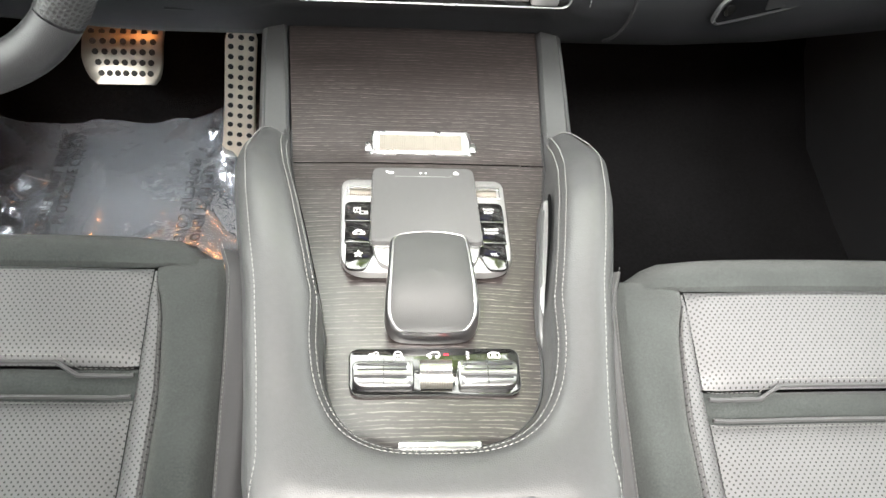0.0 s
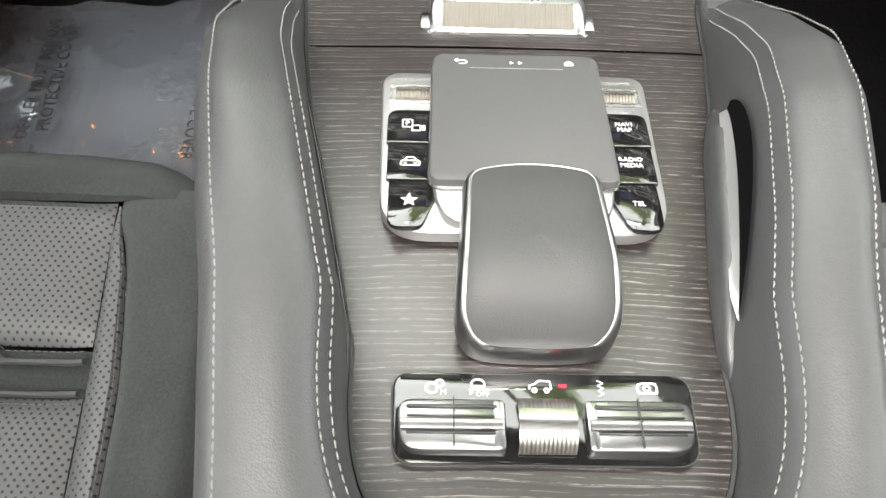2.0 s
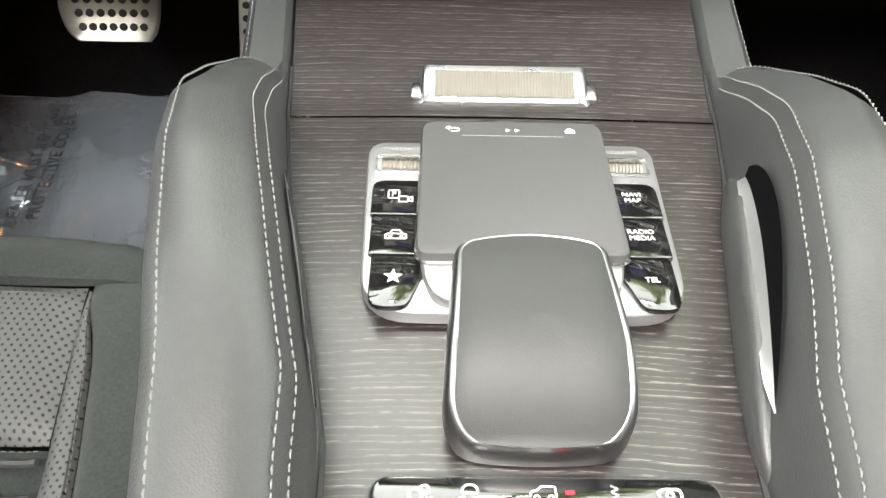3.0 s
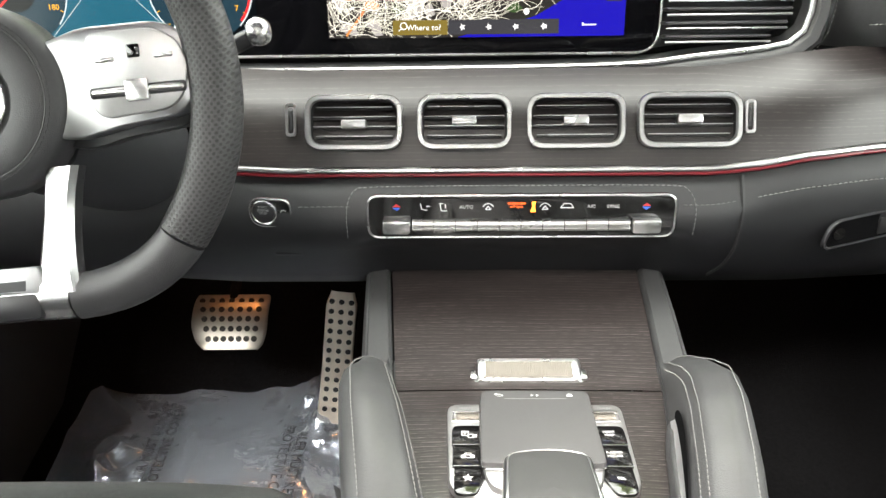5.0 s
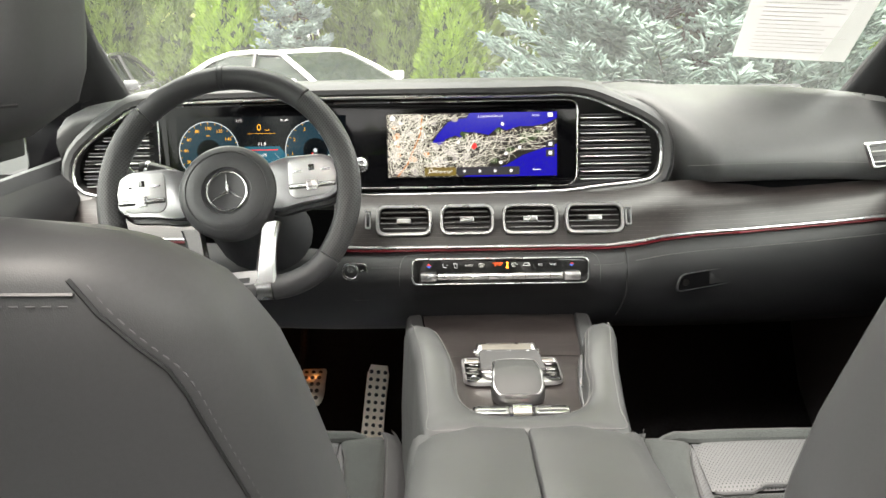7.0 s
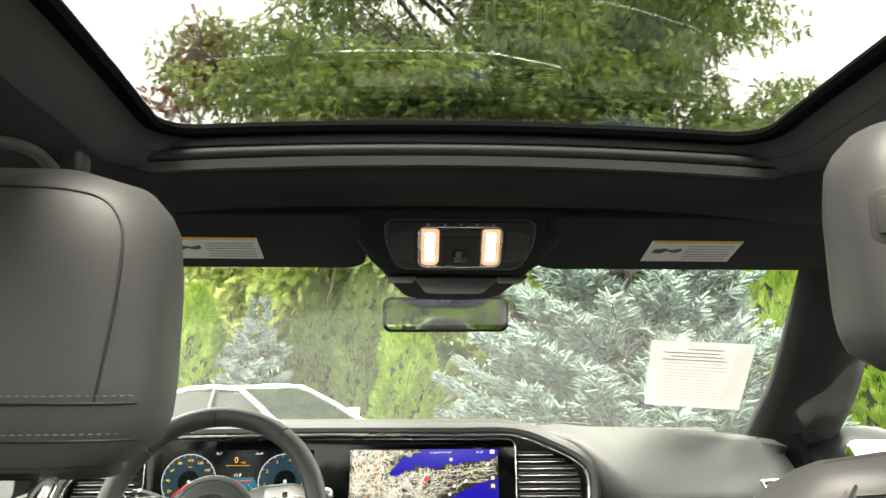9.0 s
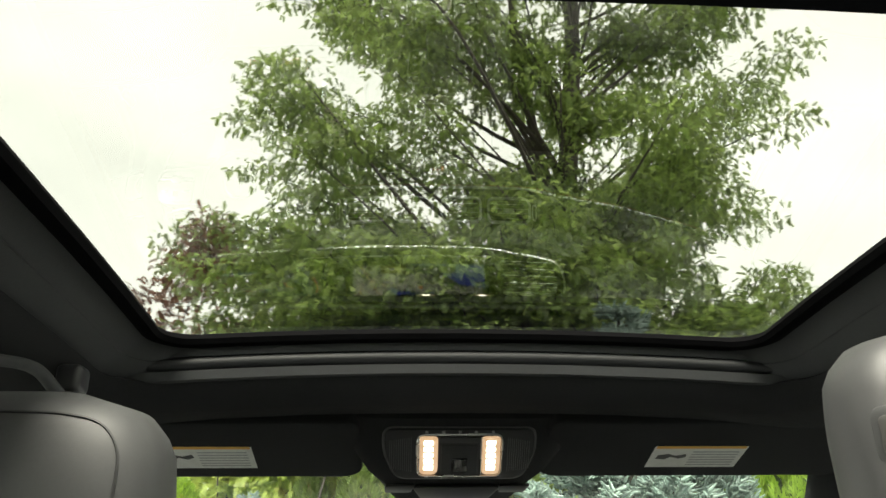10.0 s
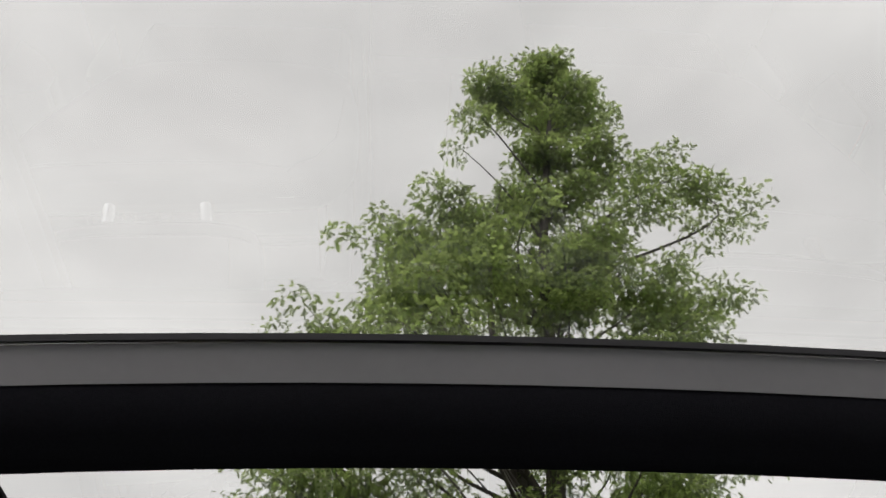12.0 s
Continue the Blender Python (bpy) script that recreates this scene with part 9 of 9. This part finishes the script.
def build_bush(name, label, cat, at, spanx, spanz, n, m_, seed, depth=1.4):
    rg = np.random.default_rng(seed)
    pr = random.Random(seed)
    th = thing(name, label, cat, at=(at[0], at[1], GROUND))
    pos, d, size, roll = [], [], [], []
    for i in range(n):
        c = np.array([at[0] + spanx * (rg.random() - 0.5), at[1] + depth * (rg.random() - 0.5), spanz[0] + (spanz[1] - spanz[0]) * rg.random()])
        r = 0.45 + 0.35 * rg.random()
        k = int(240 * r)
        u = rg.normal(size=(k, 3))
        u /= np.linalg.norm(u, axis=1, keepdims=True)
        q = c + u * (r * (0.3 + 0.7 * rg.random(k)))[:, None]
        pos.append(q)
        d.append(u + rg.normal(scale=0.4, size=(k, 3)) + np.array([0, 0, -0.25]))
        size.append(0.14 + 0.09 * rg.random(k))
        roll.append(rg.normal(scale=0.6, size=k))
        if i % 2 == 0:
            pts, rad = limb((at[0], at[1], GROUND + 0.3), tuple(c), 0.035, 0.008, pr, 7, 0.2)
            under(th, part("stem", tube(pts, rad, 5), BARK))
    tv, tf = frond()
    ob = scatter("foliage", tv, tf, np.concatenate(pos), np.concatenate(d), np.concatenate(roll), np.concatenate(size), m_, None, "loose leafy foliage")
    tagged(under(th, ob), kind="stuff")


def build_spruce(at, height, radius, m_, seed, label, tiers, per):
    rg = np.random.default_rng(seed)
    th = thing("blue_spruce", label, "tree", "blue spruces", at=(at[0], at[1], GROUND))
    under(th, part("trunk", tube([V(at[0], at[1], GROUND - 0.05), V(at[0], at[1], GROUND + height * 0.5), V(at[0], at[1], GROUND + height)], [0.13, 0.07, 0.012], 8), BARK, None, "grey trunk"))
    pos, d, size, bw = [], [], [], bmesh.new()
    for i in range(tiers):
        t = (i + 0.5) / tiers
        z = GROUND + 0.15 + height * t * 0.97
        L = radius * (1 - t) ** 0.85 + 0.10
        k = max(5, int(per * (1 - 0.6 * t)))
        for j in range(k):
            a = 2 * math.pi * (j + rg.random()) / k
            l = L * (0.72 + 0.42 * rg.random())
            out = np.array([math.cos(a), math.sin(a), 0.0])
            side = np.array([-out[1], out[0], 0.0])
            zz = z + rg.normal(scale=0.07)
            pts = [np.array([at[0], at[1], zz]) + out * l * q + np.array([0, 0, -0.16 * l * math.sin(q * 2.4) + 0.20 * l * q * q]) for q in np.linspace(0, 1, 6)]
            tube([V(*p) for p in pts], [0.018, 0.015, 0.012, 0.010, 0.008, 0.005], 4, bw)
            n = int(l * (135 if radius > 1 else 240)) + 8
            q = 0.30 + 0.70 * rg.random(n) ** 0.7
            base = np.array([[np.interp(qq, np.linspace(0, 1, 6), [p[c] for p in pts]) for c in range(3)] for qq in q])
            s = rg.choice([-1.0, 1.0], n)
            w = (1.08 - q) * 0.42 * l * rg.random(n)
            base += side[None] * (s * w)[:, None] + out[None] * (w * 0.35)[:, None]
            base[:, 2] += rg.normal(scale=0.035, size=n) - 0.03 * w
            pos.append(base)
            d.append(out[None] * (0.35 + 0.5 * rg.random((n, 1))) + side[None] * (s * (0.30 + 0.7 * rg.random(n)))[:, None] + np.array([0, 0, 1.0]) * (0.10 + 0.55 * rg.random((n, 1))) + rg.normal(scale=0.28, size=(n, 3)))
            size.append((0.090 + 0.055 * rg.random(n)) * (1.0 if radius > 1 else 0.65))
    under(th, part("branch", bw, BARK, None, "brown branches"))
    pos, d, size = np.concatenate(pos), np.concatenate(d), np.concatenate(size)
    tv, tf = shoot()
    ob = scatter("needles", tv, tf, pos, d, rg.random(len(pos)) * 6, size, m_, None, "silver-blue needled shoots")
    tagged(under(th, ob), kind="stuff")


def build_cedar(height, radius, seed, m_, label, n=2850):
    rg = np.random.default_rng(seed)
    th = thing("arborvitae", label, "hedge tree", "arborvitae row", at=(0, 0, 0))
    t = rg.random(n) ** 0.9
    a = rg.random(n) * 2 * math.pi
    lump = 0.85 + 0.18 * np.sin(a * 3 + t * 9) + 0.10 * np.sin(a * 7 - t * 23)
    r = radius * np.interp(t, (0, 0.08, 0.3, 0.7, 0.92, 1), (0.75, 0.95, 1.0, 0.72, 0.32, 0.04)) * lump
    pos = np.stack([r * np.cos(a), r * np.sin(a), 0.05 + height * t], 1)
    d = np.stack([np.cos(a) * 0.45, np.sin(a) * 0.45, np.full(n, 1.0)], 1) + rg.normal(scale=0.25, size=(n, 3))
    tv, tf = spray()
    ob = scatter("foliage", tv, tf, pos, d, rg.normal(scale=0.9, size=n), 0.13 + 0.09 * rg.random(n), m_, th, "upright green sprays")
    tagged(ob, kind="stuff")
    # near-black core added behind the sprays as the shade inside the tree
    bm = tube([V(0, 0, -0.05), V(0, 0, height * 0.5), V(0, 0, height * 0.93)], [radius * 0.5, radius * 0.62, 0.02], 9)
    part("shade_core", bm, mat("cedar_shade", (0.02, 0.03, 0.01), 0.95, spread=0.4), th, "dark core standing for the shade inside the foliage")
    return th


def build_car(at, yaw, paint, label, glass_m):
    """A parked sedan, nose along its own -y."""
    car = thing("parked_car", label, "car", "parked cars", at=(0, 0, 0))
    W, L = 0.90, 4.7

    def row(y, prof):
        half = [(x, z) for x, z in prof]
        return [V(-x, y, z) for x, z in half] + [V(x, y, z) for x, z in reversed(half)]
    body = []
    for y, hood, w in ((-2.35, 0.56, 0.62), (-2.28, 0.63, 0.78), (-2.0, 0.70, 0.86), (-1.4, 0.79, 0.90), (-1.05, 0.84, 0.91), (0.0, 0.91, 0.92), (1.2, 0.95, 0.92), (1.9, 0.98, 0.88), (2.2, 0.96, 0.82), (2.33, 0.80, 0.70)):
        body.append(row(y, ((0.0, 0.20), (w * 0.8, 0.22), (w, 0.34), (w + 0.01, 0.60), (w - 0.04, hood - 0.06), (w - 0.16, hood), (0.0, hood + 0.02))))
    part("body", loft(body, ring=True, caps=True), paint, car, "painted body")
    cab = []
    for y, z, w in ((-1.18, 0.845, 0.77), (-0.66, 1.12, 0.69), (-0.25, 1.32, 0.60), (-0.05, 1.385, 0.565), (0.5, 1.42, 0.56), (1.0, 1.39, 0.56), (1.35, 1.30, 0.58), (1.95, 1.02, 0.66)):
        cab.append((y, z, w))
    roof = [[V(u * w, y, z + 0.008 - 0.03 * abs(u) ** 3) for u in np.linspace(-1, 1, 9)] for y, z, w in [(-0.66, 1.128, 0.69)] + cab[2:7]]
    part("roof", loft(roof), paint, car, "painted roof")
    ws = [[V(u * w, y - 0.06 * (1 - u * u), z) for u in np.linspace(-0.95, 0.95, 9)] for y, z, w in cab[:4]]
    part("windshield", loft(ws), glass_m, car, "dark reflecting windshield")
    rw = [[V(u * w * 0.94, y, z) for u in np.linspace(-1, 1, 7)] for y, z, w in cab[6:]]
    part("rear_window", loft(rw), glass_m, car, "dark rear window")
    for s in (-1, 1):
        sg = [[V(s * (0.78 - 0.20 * t), y, 0.900 + (min(1.36, float(np.interp(y, [c[0] for c in cab], [c[1] for c in cab]))) - 0.930) * t) for t in (0, 0.5, 1)] for y in np.linspace(-0.85, 1.7, 12)]
        part("side_window", loft(sg), glass_m, car, "dark side window")
        part("pillar", tube([V(s * 0.78, -1.18, 0.85), V(s * 0.68, -0.58, 1.16), V(s * 0.575, -0.08, 1.385), V(s * 0.565, 0.5, 1.405), V(s * 0.565, 1.0, 1.375), V(s * 0.60, 1.4, 1.28), V(s * 0.70, 1.95, 1.02)], 0.035, 7), paint, car, "painted roof pillar")
        part("pillar", tube([V(s * 0.785, 0.35, 0.96), V(s * 0.60, 0.42, 1.38)], 0.03, 6), SATIN, car, "black door pillar")
        mir = part("wing_mirror", box((0.20, 0.10, 0.13), (s * 1.0, -0.68, 1.02), 0.03, 2), paint, car, "painted wing mirror")
        part("headlight", box((0.34, 0.16, 0.12), (s * 0.62, -2.24, 0.68), 0.04, 2), mat("headlight_lens", (0.5, 0.5, 0.52), 0.1, coat=1.0), car, "clear headlight")
        for y in (-1.42, 1.42):
            wh = part("wheel", loft([[V(s * x, y + r * math.cos(a), 0.32 + r * math.sin(a)) for a in np.linspace(0, 2 * math.pi, 25)[:-1]] for x, r in ((0.72, 0.30), (0.74, 0.32), (0.90, 0.32), (0.925, 0.30), (0.925, 0.22))], ring=True), RUBBER, car, "black tyre")
            part("rim", loft([[V(s * x, y + r * math.cos(a), 0.32 + r * math.sin(a)) for a in np.linspace(0, 2 * math.pi, 25)[:-1]] for x, r in ((0.925, 0.22), (0.90, 0.20), (0.91, 0.05), (0.92, 0.001))], ring=True), SILVER, wh, "silver rim")
    for x in (-0.33, 0.33):
        part("seat", box((0.42, 0.12, 0.55), (x, 0.25, 0.98), 0.06, 2), mat("tan_seat", (0.30, 0.26, 0.20), 0.7), car, "tan seat")
    part("grille", box((0.70, 0.06, 0.22), (0, -2.36, 0.55), 0.02, 2), SATIN, car, "black grille")
    car.matrix_basis = pose(at[0], at[1], GROUND, 0, 0, yaw)
    car.scale = (1, 1, 0.94)
    return car


def build_outside():
    asphalt = mat("asphalt", (0.055, 0.055, 0.056), 0.9, grain=0.6, scale=60, spread=0.3, coarse=0.5)
    bm = bmesh.new()
    bmesh.ops.create_grid(bm, x_segments=40, y_segments=40, size=300)
    for v in bm.verts:
        v.co.z = GROUND
    tagged(part("ground", bm, asphalt), "grey asphalt yard", "ground", kind="structure")
    build_locust()
    build_bush("russet_shrub", "tall shrub with reddish brown leaves", "shrub", (-4.4, 13.6), 2.4, (3.2, 7.9), 15, RUSSET, 5)
    build_bush("lime_shrub", "yellow-green leafy shrub behind the hedge", "shrub", (-2.3, 13.0), 5.4, (1.6, 4.9), 150, LIME, 6)
    build_spruce((2.85, 8.4), 4.85, 2.6, SPRUCE, 21, "large silver-blue spruce filling the yard's edge", 20, 17)
    build_spruce((-2.45, 11.3), 2.55, 0.92, SPRUCE_DIM, 22, "small blue spruce in the hedge row", 13, 11)
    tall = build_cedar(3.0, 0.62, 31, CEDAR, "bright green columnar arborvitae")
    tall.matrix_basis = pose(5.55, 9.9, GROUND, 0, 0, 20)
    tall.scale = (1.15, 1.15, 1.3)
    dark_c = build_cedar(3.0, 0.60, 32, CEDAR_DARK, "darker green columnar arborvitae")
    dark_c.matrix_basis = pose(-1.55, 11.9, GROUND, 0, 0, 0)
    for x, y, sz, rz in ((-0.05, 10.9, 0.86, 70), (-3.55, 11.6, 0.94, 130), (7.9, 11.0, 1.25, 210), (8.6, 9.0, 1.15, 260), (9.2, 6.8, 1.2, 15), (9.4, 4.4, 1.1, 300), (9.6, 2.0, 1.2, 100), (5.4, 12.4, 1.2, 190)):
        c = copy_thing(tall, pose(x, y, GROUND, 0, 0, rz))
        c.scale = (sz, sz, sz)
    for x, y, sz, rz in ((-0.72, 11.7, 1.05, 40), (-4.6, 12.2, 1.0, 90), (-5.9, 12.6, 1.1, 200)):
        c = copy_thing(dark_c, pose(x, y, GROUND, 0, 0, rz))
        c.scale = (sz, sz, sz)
    for x in np.linspace(-4.2, 4.6, 8):
        c = copy_thing(tall, pose(float(x), -9.0 - 0.6 * math.sin(x * 3), GROUND, 0, 0, 40 * float(x)))
        c.scale = (1.3, 1.3, 1.0)
    # far trees all round, seen past the rest and in the mirrors
    rg = np.random.default_rng(77)
    n = 15000
    a = rg.random(n) * 2 * math.pi
    R = 26 + 5 * rg.random(n)
    h = (3.5 + 2.5 * np.sin(a * 5) + 1.5 * np.sin(a * 13 + 1)) * rg.random(n) ** 0.8 + GROUND
    pos = np.stack([R * np.sin(a), R * np.cos(a), h], 1)
    tv, tf = spray()
    ob = scatter("far_trees", tv, tf, pos, rg.normal(size=(n, 3)) + np.array([0, 0, 0.4]), rg.random(n) * 6, 0.9 + 0.7 * rg.random(n), FAR)
    tagged(ob, "distant green trees round the yard", "trees", kind="stuff")
    car_glass = mat("car_glass", (0.016, 0.022, 0.018), 0.05, spread=0.1, spec=0.14)
    build_car((-1.95, 9.6), 52, mat("white_paint", (0.78, 0.78, 0.77), 0.25, coat=1.0, spread=0.02), "parked white sedan in front of the hedge", car_glass)
    build_car((-5.2, 9.3), 8, mat("dark_grey_paint", (0.06, 0.06, 0.065), 0.25, coat=1.0, spread=0.04), "parked dark grey sedan beside the hedge", car_glass)


build_outside()
